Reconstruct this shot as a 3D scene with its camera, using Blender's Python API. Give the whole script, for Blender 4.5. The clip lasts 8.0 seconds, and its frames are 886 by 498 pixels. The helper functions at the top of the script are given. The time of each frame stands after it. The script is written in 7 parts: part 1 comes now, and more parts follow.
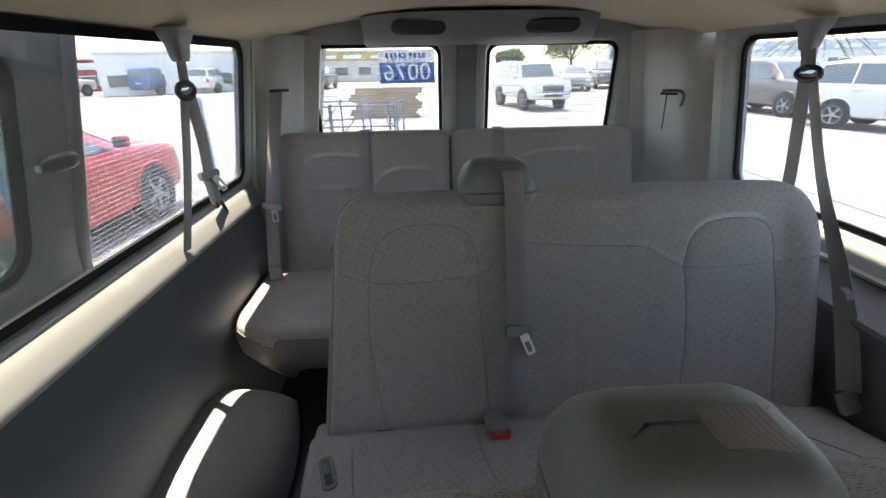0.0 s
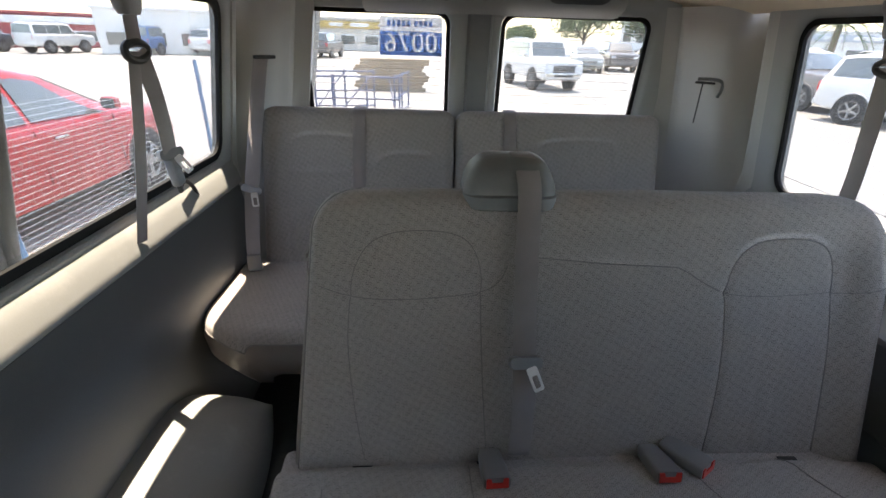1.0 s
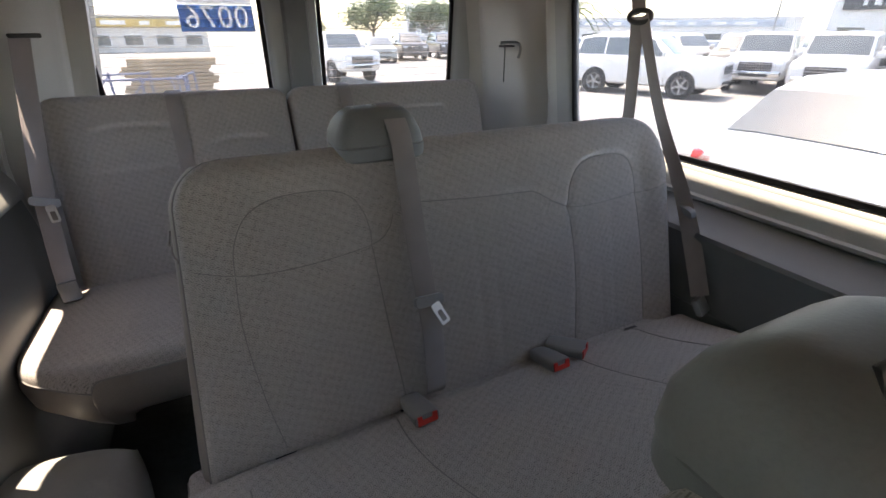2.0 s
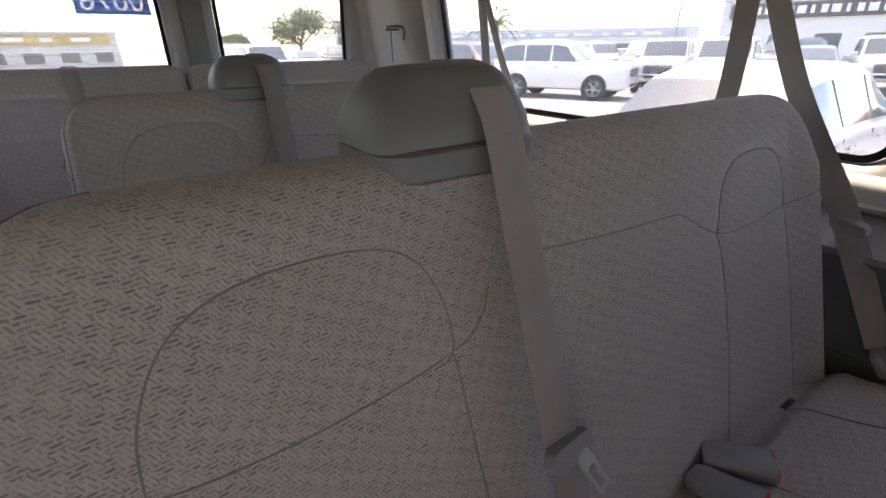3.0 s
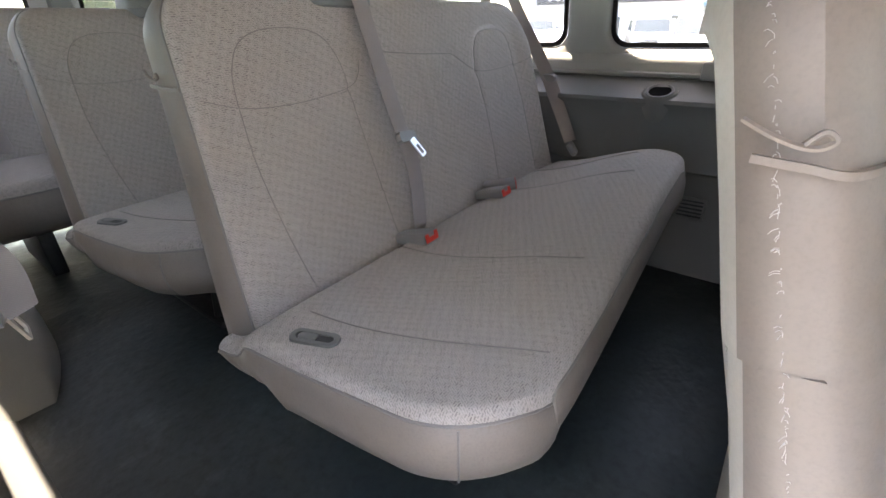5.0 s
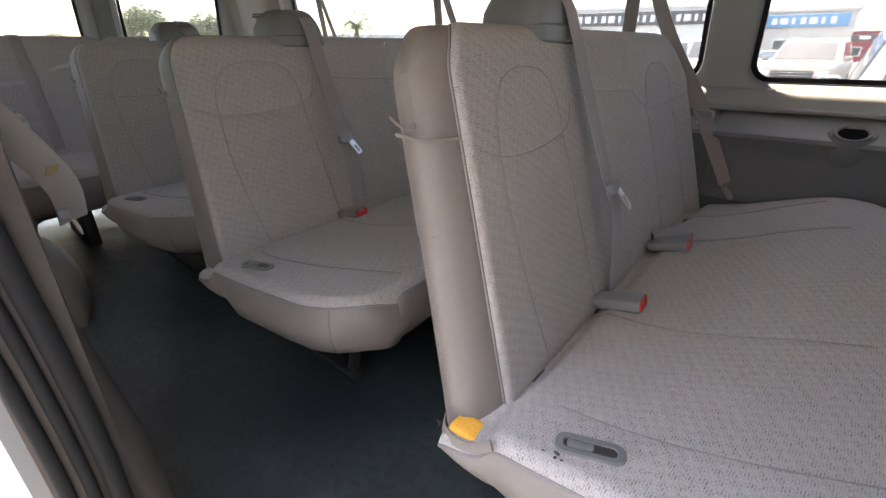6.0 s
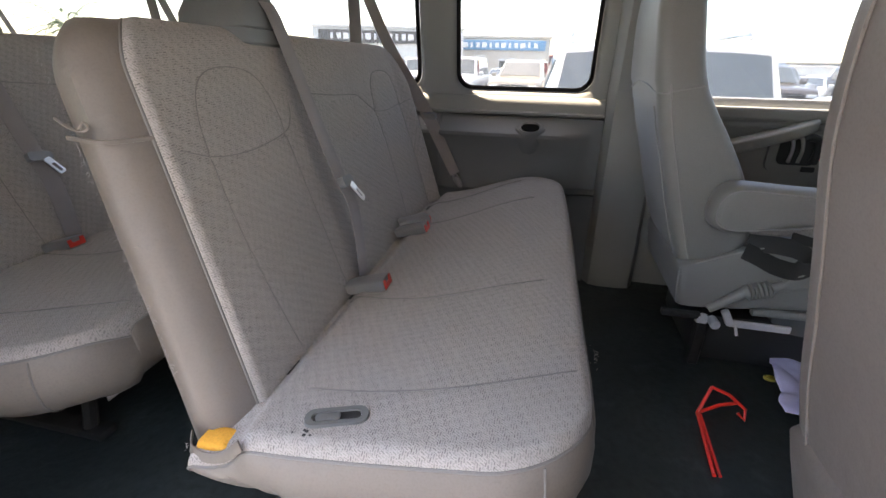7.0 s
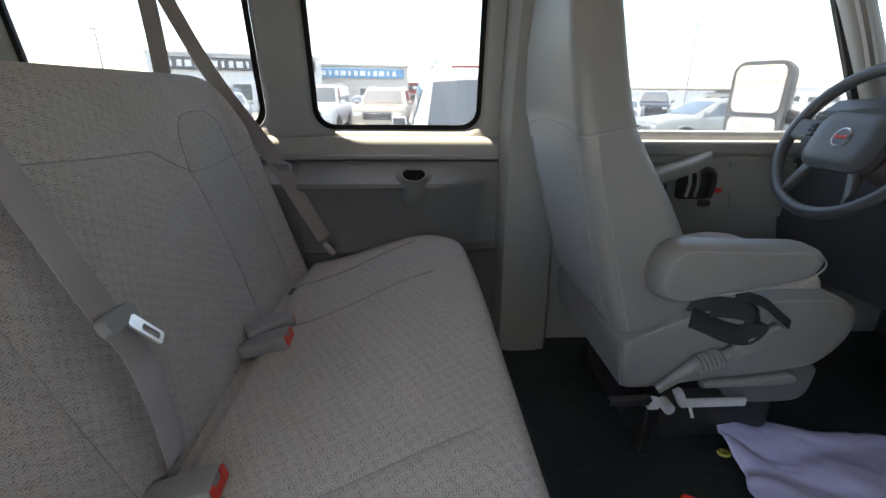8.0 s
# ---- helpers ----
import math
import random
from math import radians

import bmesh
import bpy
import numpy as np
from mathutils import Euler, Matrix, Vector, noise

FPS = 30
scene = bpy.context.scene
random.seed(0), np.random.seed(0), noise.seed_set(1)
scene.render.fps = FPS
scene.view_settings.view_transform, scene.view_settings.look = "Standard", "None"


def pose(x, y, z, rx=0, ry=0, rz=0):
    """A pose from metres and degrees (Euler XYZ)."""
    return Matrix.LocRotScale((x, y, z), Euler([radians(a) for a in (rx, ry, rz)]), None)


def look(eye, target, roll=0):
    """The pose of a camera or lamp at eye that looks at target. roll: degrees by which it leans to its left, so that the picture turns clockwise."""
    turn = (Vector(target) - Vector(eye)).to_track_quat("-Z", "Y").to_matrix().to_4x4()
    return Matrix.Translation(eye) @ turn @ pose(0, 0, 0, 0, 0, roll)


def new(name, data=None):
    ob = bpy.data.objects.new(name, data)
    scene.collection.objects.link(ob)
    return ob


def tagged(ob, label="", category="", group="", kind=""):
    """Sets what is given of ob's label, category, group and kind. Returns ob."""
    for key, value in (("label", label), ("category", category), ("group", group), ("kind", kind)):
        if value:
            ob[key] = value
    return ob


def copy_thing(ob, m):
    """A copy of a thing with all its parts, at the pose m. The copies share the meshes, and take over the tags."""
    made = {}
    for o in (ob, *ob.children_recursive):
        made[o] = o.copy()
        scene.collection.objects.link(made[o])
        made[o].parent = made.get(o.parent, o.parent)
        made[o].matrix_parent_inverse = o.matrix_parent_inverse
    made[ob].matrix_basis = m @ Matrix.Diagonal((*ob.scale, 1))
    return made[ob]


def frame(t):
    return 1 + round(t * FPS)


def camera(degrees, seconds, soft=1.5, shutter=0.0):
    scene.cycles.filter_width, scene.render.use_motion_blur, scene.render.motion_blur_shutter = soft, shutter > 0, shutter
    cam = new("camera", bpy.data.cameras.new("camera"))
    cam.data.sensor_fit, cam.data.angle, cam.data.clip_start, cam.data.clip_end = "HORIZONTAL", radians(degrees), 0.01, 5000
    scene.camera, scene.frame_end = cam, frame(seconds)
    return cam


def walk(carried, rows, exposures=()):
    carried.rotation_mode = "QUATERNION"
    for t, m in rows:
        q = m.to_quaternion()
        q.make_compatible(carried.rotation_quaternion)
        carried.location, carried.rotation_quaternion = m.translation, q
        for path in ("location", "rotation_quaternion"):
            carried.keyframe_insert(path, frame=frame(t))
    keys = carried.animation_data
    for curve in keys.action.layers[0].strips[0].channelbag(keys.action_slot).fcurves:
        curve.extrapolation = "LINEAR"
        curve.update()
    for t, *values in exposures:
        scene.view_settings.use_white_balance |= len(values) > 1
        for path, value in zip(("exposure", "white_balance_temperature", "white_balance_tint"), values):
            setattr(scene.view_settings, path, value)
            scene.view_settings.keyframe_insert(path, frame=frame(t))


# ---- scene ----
cam = camera(89.6, 8.0)
PATH = [
    (0, (-0.208, 0.884, 1.184), (-0.136, 2.726, 0.409), -1.1),
    (0.2, (-0.205, 0.955, 1.192), (-0.298, 2.784, 0.386), -1.0),
    (0.5, (-0.189, 1.035, 1.182), (-0.357, 2.853, 0.367), -0.5),
    (1, (-0.198, 1.08, 1.177), (-0.123, 2.881, 0.31), 1.8),
    (1.5, (-0.268, 1.081, 1.133), (0.204, 2.822, 0.268), 2.4),
    (1.7, (-0.304, 1.081, 1.122), (0.308, 2.764, 0.231), 1.5),
    (2.8, (-0.324, 0.769, 1.003), (0.667, 2.302, 0.186), -1.3),
    (3, (-0.293, 0.695, 0.977), (0.706, 2.214, 0.145), -0.8),
    (3.5, (-0.287, 0.521, 0.915), (0.848, 1.951, 0.097), -0.9),
    (4, (-0.435, 0.435, 0.853), (0.929, 1.622, -0.002), -1.0),
    (4.5, (-0.635, 0.358, 0.822), (0.792, 1.439, -0.069), -0.6),
    (4.7, (-0.704, 0.307, 0.807), (0.724, 1.387, -0.085), -1.1),
    (5.8, (-0.901, -0.213, 0.845), (0.476, 0.971, 0.007), -0.5),
    (6, (-0.908, -0.286, 0.849), (0.475, 0.903, 0.028), -0.5),
    (6.5, (-0.942, -0.39, 0.834), (0.685, 0.463, 0.042), 1.5),
    (7, (-0.907, -0.408, 0.832), (0.893, 0.003, 0.064), 1.2),
    (7.5, (-0.723, -0.358, 0.836), (1.139, -0.363, 0.106), 1.0),
    (8, (-0.509, -0.343, 0.851), (1.376, -0.457, 0.19), 0.6),
]
EXPOSURES = [(0, 4.05, 7150, 11), (1.0, 4.1, 7500, 14), (1.5, 4.1, 7700, 15), (2.8, 4.1, 7700, 23), (3.5, 3.9, 7400, 18), (4.0, 4.35, 7600, 16), (4.5, 4.95, 7800, 17), (4.7, 5.05, 7800, 16), (6.0, 4.2, 8000, 18), (7.0, 4.1, 8000, 16), (8, 4.05, 7600, 11)]
walk(cam, [(t, look(eye, target, roll)) for t, eye, target, roll in PATH], EXPOSURES)

# ---- light and sky ----
world = bpy.data.worlds.new("sky")
scene.world = world
world.use_nodes = True
wn = world.node_tree
sky = wn.nodes.new("ShaderNodeTexSky")
sky.sky_type, sky.sun_disc = "NISHITA", False
SUN = Vector((-0.045, 0.20, 1.0)).normalized()
sky.sun_elevation = math.asin(SUN.z)
sky.sun_rotation = math.atan2(SUN.x, SUN.y)
sky.dust_density, sky.air_density = 1.2, 1.0
wn.links.new(sky.outputs["Color"], wn.nodes["Background"].inputs["Color"])
wn.nodes["Background"].inputs["Strength"].default_value = 0.15
sun_data = bpy.data.lights.new("sun", "SUN")
sun_data.energy, sun_data.angle, sun_data.color = 1.5, radians(0.55), (1.0, 0.93, 0.82)
sun = new("sun", sun_data)
sun.matrix_world = look(SUN * 50, (0, 0, 0))


# ---- materials ----
class Nodes:
    """A small helper to write node materials."""

    def __init__(self, name):
        self.m = bpy.data.materials.new(name)
        self.m.use_nodes = True
        self.t = self.m.node_tree
        self.b = self.t.nodes["Principled BSDF"]
        self.co = self.t.nodes.new("ShaderNodeTexCoord").outputs["Object"]

    def add(self, kind, **inputs):
        n = self.t.nodes.new(kind)
        for k, v in inputs.items():
            self.put(n.inputs[k.replace("_", " ")], v)
        return n

    def put(self, socket, v):
        if isinstance(v, bpy.types.NodeSocket):
            self.t.links.new(v, socket)
        else:
            socket.default_value = v

    def math(self, op, a, b=0.0, c=0.0):
        n = self.t.nodes.new("ShaderNodeMath")
        n.operation = op
        for s, v in zip(n.inputs, (a, b, c)):
            self.put(s, v)
        return n.outputs[0]

    def noise(self, scale, detail=3.0, rough=0.55, co=None):
        return self.add("ShaderNodeTexNoise", Vector=co or self.co, Scale=scale, Detail=detail, Roughness=rough).outputs["Fac"]

    def mixed(self, a, b, fac):
        n = self.t.nodes.new("ShaderNodeMix")
        n.data_type = "RGBA"
        self.put(n.inputs["Factor"], fac)
        self.put(n.inputs[6], a)
        self.put(n.inputs[7], b)
        return n.outputs[2]

    def ramp(self, v, lo, hi):
        n = self.add("ShaderNodeMapRange", Value=v)
        n.inputs["From Min"].default_value, n.inputs["From Max"].default_value = lo, hi
        return n.outputs["Result"]

    def bump(self, h, strength, dist):
        n = self.add("ShaderNodeBump", Height=h, Strength=strength, Distance=dist)
        self.put(self.b.inputs["Normal"], n.outputs["Normal"])


def col(r, g=None, b=None):
    return (r, r if g is None else g, r if b is None else b, 1.0)


def shade(c, k):
    return (c[0] * k, c[1] * k, c[2] * k, 1.0)


def surface(name, c, rough=0.6, metal=0.0, vary=0.15, big=3.0, fine=120.0, bump=0.15, dist=0.001, spec=0.5, coat=0.0, wear=None, sheen=0.0, crease=0.0):
    """A painted, moulded or stained surface, uneven at two scales."""
    n = Nodes(name)
    a = n.noise(big, 4.0)
    f = n.noise(fine, 2.0)
    base = n.mixed(shade(c, 1 - vary), shade(c, 1 + vary), n.ramp(a, 0.3, 0.7))
    base = n.mixed(base, shade(c, 1 - vary * 1.6), n.math("MULTIPLY", n.ramp(f, 0.45, 0.75), 0.6))
    if wear:
        s = n.noise(big * 2.7, 6.0, 0.7)
        base = n.mixed(base, wear, n.math("MULTIPLY", n.ramp(s, 0.55, 0.75), 0.55))
    n.put(n.b.inputs["Base Color"], base)
    r = n.math("ADD", rough - 0.08, n.math("MULTIPLY", a, 0.16))
    n.put(n.b.inputs["Roughness"], r)
    n.b.inputs["Metallic"].default_value = metal
    n.b.inputs["Specular IOR Level"].default_value = spec
    n.b.inputs["Coat Weight"].default_value = coat
    n.b.inputs["Coat Roughness"].default_value = 0.05
    n.b.inputs["Sheen Weight"].default_value = sheen
    if bump and crease:
        soft = n.math("ADD", n.noise(9.0, 3.0, 0.6), n.math("MULTIPLY", n.noise(34.0, 2.0), 0.25))
        n.bump(n.math("ADD", f, n.math("MULTIPLY", soft, crease)), bump, dist)
    elif bump:
        n.bump(f, bump, dist)
    return n.m


def cloth(name, light, dark, gain=1.0):
    """Woven upholstery: a pale ground and rows of short dark dashes that slant one way or the other, lozenge by lozenge."""
    n = Nodes(name)
    xyz = n.add("ShaderNodeSeparateXYZ", Vector=n.t.nodes["Texture Coordinate"].outputs["UV"])
    u = n.math("ADD", xyz.outputs[0], n.math("ADD", n.math("MULTIPLY", n.noise(11.0, 3.0), 0.008), n.math("MULTIPLY", n.noise(90.0, 2.0), 0.0030)))
    v = n.math("ADD", xyz.outputs[1], n.math("ADD", n.math("MULTIPLY", n.noise(7.0, 2.0), 0.008), n.math("MULTIPLY", n.noise(105.0, 2.0), 0.0026)))
    # the weave lies oblique to the seat
    u, v = n.math("SUBTRACT", n.math("MULTIPLY", u, 0.88), n.math("MULTIPLY", v, 0.47)), n.math("ADD", n.math("MULTIPLY", u, 0.47), n.math("MULTIPLY", v, 0.88))
    k = math.pi / 0.0155
    d = n.math("MULTIPLY", n.math("SINE", n.math("MULTIPLY", n.math("ADD", u, n.math("MULTIPLY", v, 0.92)), k)), n.math("SINE", n.math("MULTIPLY", n.math("SUBTRACT", u, n.math("MULTIPLY", v, 0.92)), k)))
    # dashes in rows that run up one way or the other, each row set off by half a dash
    lean = n.math("MULTIPLY", n.math("SIGN", d), 0.50)
    p = n.math("DIVIDE", n.math("SUBTRACT", n.math("MULTIPLY", v, 0.86), n.math("MULTIPLY", u, lean)), 0.0033)
    row = n.math("FLOOR", p)
    fv = n.math("ABSOLUTE", n.math("SUBTRACT", n.math("FRACT", p), 0.5))
    q = n.math("ADD", n.math("DIVIDE", n.math("ADD", n.math("MULTIPLY", u, 0.86), n.math("MULTIPLY", v, lean)), 0.0085), n.math("MULTIPLY", row, 0.47))
    fu = n.math("ABSOLUTE", n.math("SUBTRACT", n.math("FRACT", q), 0.5))
    cell = n.add("ShaderNodeCombineXYZ", X=n.math("FLOOR", q), Y=row, Z=0.0)
    rnd = n.add("ShaderNodeTexWhiteNoise", Vector=cell.outputs[0]).outputs["Value"]
    dash = n.math("MULTIPLY", n.ramp(fv, 0.32, 0.12), n.ramp(fu, 0.46, 0.30))
    patch = n.noise(26.0, 3.0, 0.6)
    bold = n.math("ADD", 0.72, n.math("MULTIPLY", n.ramp(d, -0.2, 0.2), 0.28))
    stitch = n.math("MULTIPLY", n.math("MULTIPLY", dash, bold), n.math("ADD", 0.40, n.math("MULTIPLY", rnd, 0.60)))
    fuzz = n.noise(520.0, 2.0, 0.7)
    soil = n.noise(3.5, 5.0, 0.6)
    base = n.mixed(shade(light, 1.0), shade(light, 0.94), n.ramp(d, -0.3, 0.3))
    base = n.mixed(base, dark, n.math("MULTIPLY", n.math("MULTIPLY", stitch, n.ramp(patch, 0.0, 0.50)), 0.78 * gain))
    base = n.mixed(base, shade(dark, 1.3), n.math("MULTIPLY", n.ramp(fuzz, 0.5, 0.8), 0.35))
    base = n.mixed(base, shade(light, 0.72), n.math("MULTIPLY", n.ramp(soil, 0.5, 0.8), 0.30))
    n.put(n.b.inputs["Base Color"], base)
    n.b.inputs["Roughness"].default_value = 0.92
    n.b.inputs["Specular IOR Level"].default_value = 0.2
    n.b.inputs["Sheen Weight"].default_value = 0.08
    n.b.inputs["Sheen Roughness"].default_value = 0.5
    h = n.math("SUBTRACT", n.math("ADD", n.math("MULTIPLY", fuzz, 0.4), n.math("ADD", n.math("MULTIPLY", d, 0.12), n.math("MULTIPLY", n.noise(8.0, 3.0), 4.0))), n.math("MULTIPLY", stitch, 0.7))
    n.bump(h, 0.5, 0.0012)
    return n.m


def webbing(name, c):
    n = Nodes(name)
    xyz = n.add("ShaderNodeSeparateXYZ", Vector=n.co)
    w = n.math("SINE", n.math("MULTIPLY", n.math("ADD", xyz.outputs[2], n.math("MULTIPLY", xyz.outputs[0], 0.5)), 2 * math.pi / 0.0025))
    s = n.noise(14.0, 3.0)
    base = n.mixed(shade(c, 0.85), shade(c, 1.15), s)
    n.put(n.b.inputs["Base Color"], n.mixed(base, shade(c, 0.7), n.math("MULTIPLY", n.ramp(w, 0.0, 1.0), 0.4)))
    n.b.inputs["Roughness"].default_value = 0.62
    n.bump(w, 0.25, 0.0006)
    return n.m


def clear(name, tint, gloss=0.02, dust=0.010):
    """A thin pane: see-through, with a film of pale dust and a mirror sheen that grows towards grazing views."""
    n = Nodes(name)
    t = n.t
    t.nodes.remove(n.b)
    tr = t.nodes.new("ShaderNodeBsdfTransparent")
    tr.inputs["Color"].default_value = tint
    gl = t.nodes.new("ShaderNodeBsdfGlossy")
    gl.inputs["Roughness"].default_value = gloss
    lw = t.nodes.new("ShaderNodeLayerWeight")
    gain = n.math("ADD", 0.03, n.math("MULTIPLY", n.math("POWER", lw.outputs["Facing"], 5.0), 0.55))
    mx = t.nodes.new("ShaderNodeMixShader")
    t.links.new(gain, mx.inputs["Fac"])
    film_of_dust = n.add("ShaderNodeBsdfTranslucent", Color=col(0.80, 0.78, 0.74))
    veil = t.nodes.new("ShaderNodeMixShader")
    n.put(veil.inputs["Fac"], n.math("MULTIPLY", n.ramp(n.noise(6.0, 4.0), -0.6, 0.7), dust))
    t.links.new(tr.outputs["BSDF"], veil.inputs[1])
    t.links.new(film_of_dust.outputs["BSDF"], veil.inputs[2])
    t.links.new(veil.outputs["Shader"], mx.inputs[1])
    t.links.new(gl.outputs["BSDF"], mx.inputs[2])
    t.links.new(mx.outputs["Shader"], t.nodes["Material Output"].inputs["Surface"])
    return n.m


FABRIC = cloth("bench_cloth", col(0.385, 0.356, 0.335), col(0.085, 0.076, 0.072))
VINYL = surface("bench_vinyl", col(0.185, 0.160, 0.140), 0.46, vary=0.10, big=2.2, fine=260, bump=0.25, dist=0.0006, wear=col(0.210, 0.189, 0.165), spec=0.5, crease=14.0)
# brownish vinyl of the passenger seat, with its rear's shade put into the colour
VINYL_BROWN_SHADED = surface("brown_vinyl_shaded", col(0.120, 0.103, 0.093), 0.5, vary=0.12, big=2.2, fine=260, bump=0.3, dist=0.0006, crease=12.0)
VINYL_SEAT = surface("bucket_vinyl", col(0.189, 0.187, 0.180), 0.45, vary=0.08, big=2.5, fine=260, bump=0.25, dist=0.0006, crease=9.0)
BLACK_WEB = surface("black_webbing", col(0.016), 0.7, vary=0.25, fine=400, bump=0.4, dist=0.0006)
WELT_SEAT = surface("bucket_welt", col(0.245, 0.242, 0.232), 0.5, vary=0.1, fine=300)
PIPING = surface("welt", col(0.174, 0.164, 0.155), 0.6, vary=0.1, fine=300)
TRIM = surface("moulded_trim", col(0.238, 0.242, 0.230), 0.52, vary=0.06, big=1.8, fine=380, bump=0.35, dist=0.0006, wear=col(0.348, 0.344, 0.322))
TRIM_DARK = surface("lower_trim", col(0.124, 0.128, 0.126), 0.55, vary=0.08, big=1.8, fine=380, bump=0.35, dist=0.0006, wear=col(0.150, 0.151, 0.147))
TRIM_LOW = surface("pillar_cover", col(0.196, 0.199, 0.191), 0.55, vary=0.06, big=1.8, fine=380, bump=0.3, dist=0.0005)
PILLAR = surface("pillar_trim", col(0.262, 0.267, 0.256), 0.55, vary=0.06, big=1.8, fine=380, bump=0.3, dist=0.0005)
CORNER = surface("corner_trim", col(0.350, 0.338, 0.312), 0.55, vary=0.06, big=1.8, fine=380, bump=0.3, dist=0.0005)
HEADLINER = surface("headliner", col(0.58, 0.495, 0.38), 0.95, vary=0.05, big=2.0, fine=500, bump=0.4, dist=0.0008, spec=0.1)
FLOOR_MAT = surface("rubber_floor", col(0.024, 0.032, 0.033), 0.42, vary=0.45, big=2.6, fine=45, bump=0.4, dist=0.002, wear=col(0.072, 0.096, 0.097), spec=0.45, crease=6.0)
BLACK = surface("black_plastic", col(0.025), 0.5, vary=0.2, fine=200)
GASKET = surface("rubber_gasket", col(0.010), 0.8, vary=0.2, fine=200, spec=0.15)
BELT = webbing("belt_webbing", col(0.246, 0.220, 0.215))
BELT_PLASTIC = surface("belt_plastic", col(0.203, 0.203, 0.206), 0.42, vary=0.1, fine=300)
RED = surface("red_plastic", col(0.55, 0.03, 0.02), 0.38, vary=0.08, fine=200)
STEEL = surface("bright_steel", col(0.75, 0.74, 0.73), 0.32, 1.0, vary=0.08, fine=150)
DARK_STEEL = surface("dark_steel", col(0.05, 0.05, 0.05), 0.45, 0.7, vary=0.2, fine=80)
FOAM = surface("yellow_foam", col(0.75, 0.36, 0.05), 0.95, vary=0.12, big=20, fine=240, bump=0.8, dist=0.002)
PAPER = surface("paper", col(0.56, 0.55, 0.82), 0.8, vary=0.05, fine=90)
GLASS = clear("window_glass", (0.48, 0.485, 0.48, 1))
GREEN_GLASS = clear("green_window_glass", (0.60, 0.68, 0.62, 1))
WINDSCREEN = clear("windscreen_glass", (0.46, 0.47, 0.47, 1))
SEAM = surface("seam_thread", col(0.203, 0.191, 0.183), 0.8, vary=0.1, fine=300)
THREAD = surface("pale_thread", col(0.42, 0.40, 0.38), 0.9, vary=0.1, fine=300)
BACK_PANEL = surface("bench_back_panel", col(0.46, 0.437, 0.39), 0.75, vary=0.06, big=2.5, fine=180, bump=0.4, dist=0.0008, spec=0.25, crease=5.0)
GUIDE_VINYL = surface("guide_vinyl", col(0.135, 0.139, 0.134), 0.5, vary=0.08, big=3.0, fine=260, bump=0.25, dist=0.0006)
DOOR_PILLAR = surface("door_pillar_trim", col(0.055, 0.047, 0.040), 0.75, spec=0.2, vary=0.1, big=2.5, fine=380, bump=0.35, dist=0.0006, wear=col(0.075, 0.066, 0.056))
HEADER = surface("header_trim", col(0.167, 0.167, 0.160), 0.6, vary=0.1, big=2.0, fine=380, bump=0.3, dist=0.0006)
DASH = surface("dash_plastic", col(0.04, 0.042, 0.045), 0.5, vary=0.1, fine=380, bump=0.3, dist=0.0006)
VOID = surface("unlit_recess", col(0.008), 0.95, vary=0.2, spec=0.0)
MIRROR = surface("mirror_glass", col(0.9), 0.02, 1.0, vary=0.01, bump=0)


# ---- mesh helpers ----
def mesh(name, verts, faces, material, smooth=True):
    me = bpy.data.meshes.new(name)
    me.from_pydata([tuple(v) for v in verts], [], [tuple(f) for f in faces])
    me.update()
    b = bmesh.new()
    b.from_mesh(me)
    bmesh.ops.recalc_face_normals(b, faces=b.faces)
    b.to_mesh(me)
    b.free()
    if smooth:
        me.polygons.foreach_set("use_smooth", [True] * len(me.polygons))
        me.set_sharp_from_angle(angle=radians(42))
    me.materials.append(material)
    return me


def thing(name, label, category, m=None, group="", kind=""):
    ob = new(name)
    ob.empty_display_size = 0.05
    if m is not None:
        ob.matrix_world = m
    return tagged(ob, label, category, group, kind)


def piece(name, verts, faces, material, parent=None, label="", smooth=True, m=None, uv=None):
    ob = new(name, mesh(name, verts, faces, material, smooth))
    if uv is not None:
        lay, idx = ob.data.uv_layers.new(name="weave"), np.zeros(len(ob.data.loops), dtype=np.int32)
        ob.data.loops.foreach_get("vertex_index", idx)
        lay.data.foreach_set("uv", np.array(uv, dtype=np.float32)[idx].ravel())
    if parent is not None:
        ob.parent = parent
    if m is not None:
        ob.matrix_basis = m
    if label:
        tagged(ob, label)
    return ob


def whole(name, geo, material, label, category, kind="", smooth=True, m=None, group=""):
    return tagged(piece(name, *geo, material, None, "", smooth, m), label, category, group, kind)


def joined(*geos):
    verts, faces = [], []
    for v, f in geos:
        k = len(verts)
        verts += [tuple(p) for p in v]
        faces += [tuple(i + k for i in q) for q in f]
    return verts, faces


def moved(geo, m):
    return [m @ Vector(p) for p in geo[0]], geo[1]


def rings(loops, closed=True, caps=True):
    """Skin between loops of equal length."""
    n, verts, faces = len(loops[0]), [p for l in loops for p in l], []
    for a in range(len(loops) - 1):
        for i in range(n if closed else n - 1):
            j = (i + 1) % n
            faces.append((a * n + i, a * n + j, (a + 1) * n + j, (a + 1) * n + i))
    if caps and closed:
        faces += [tuple(range(n)), tuple(range((len(loops) - 1) * n, len(loops) * n))]
    return verts, faces


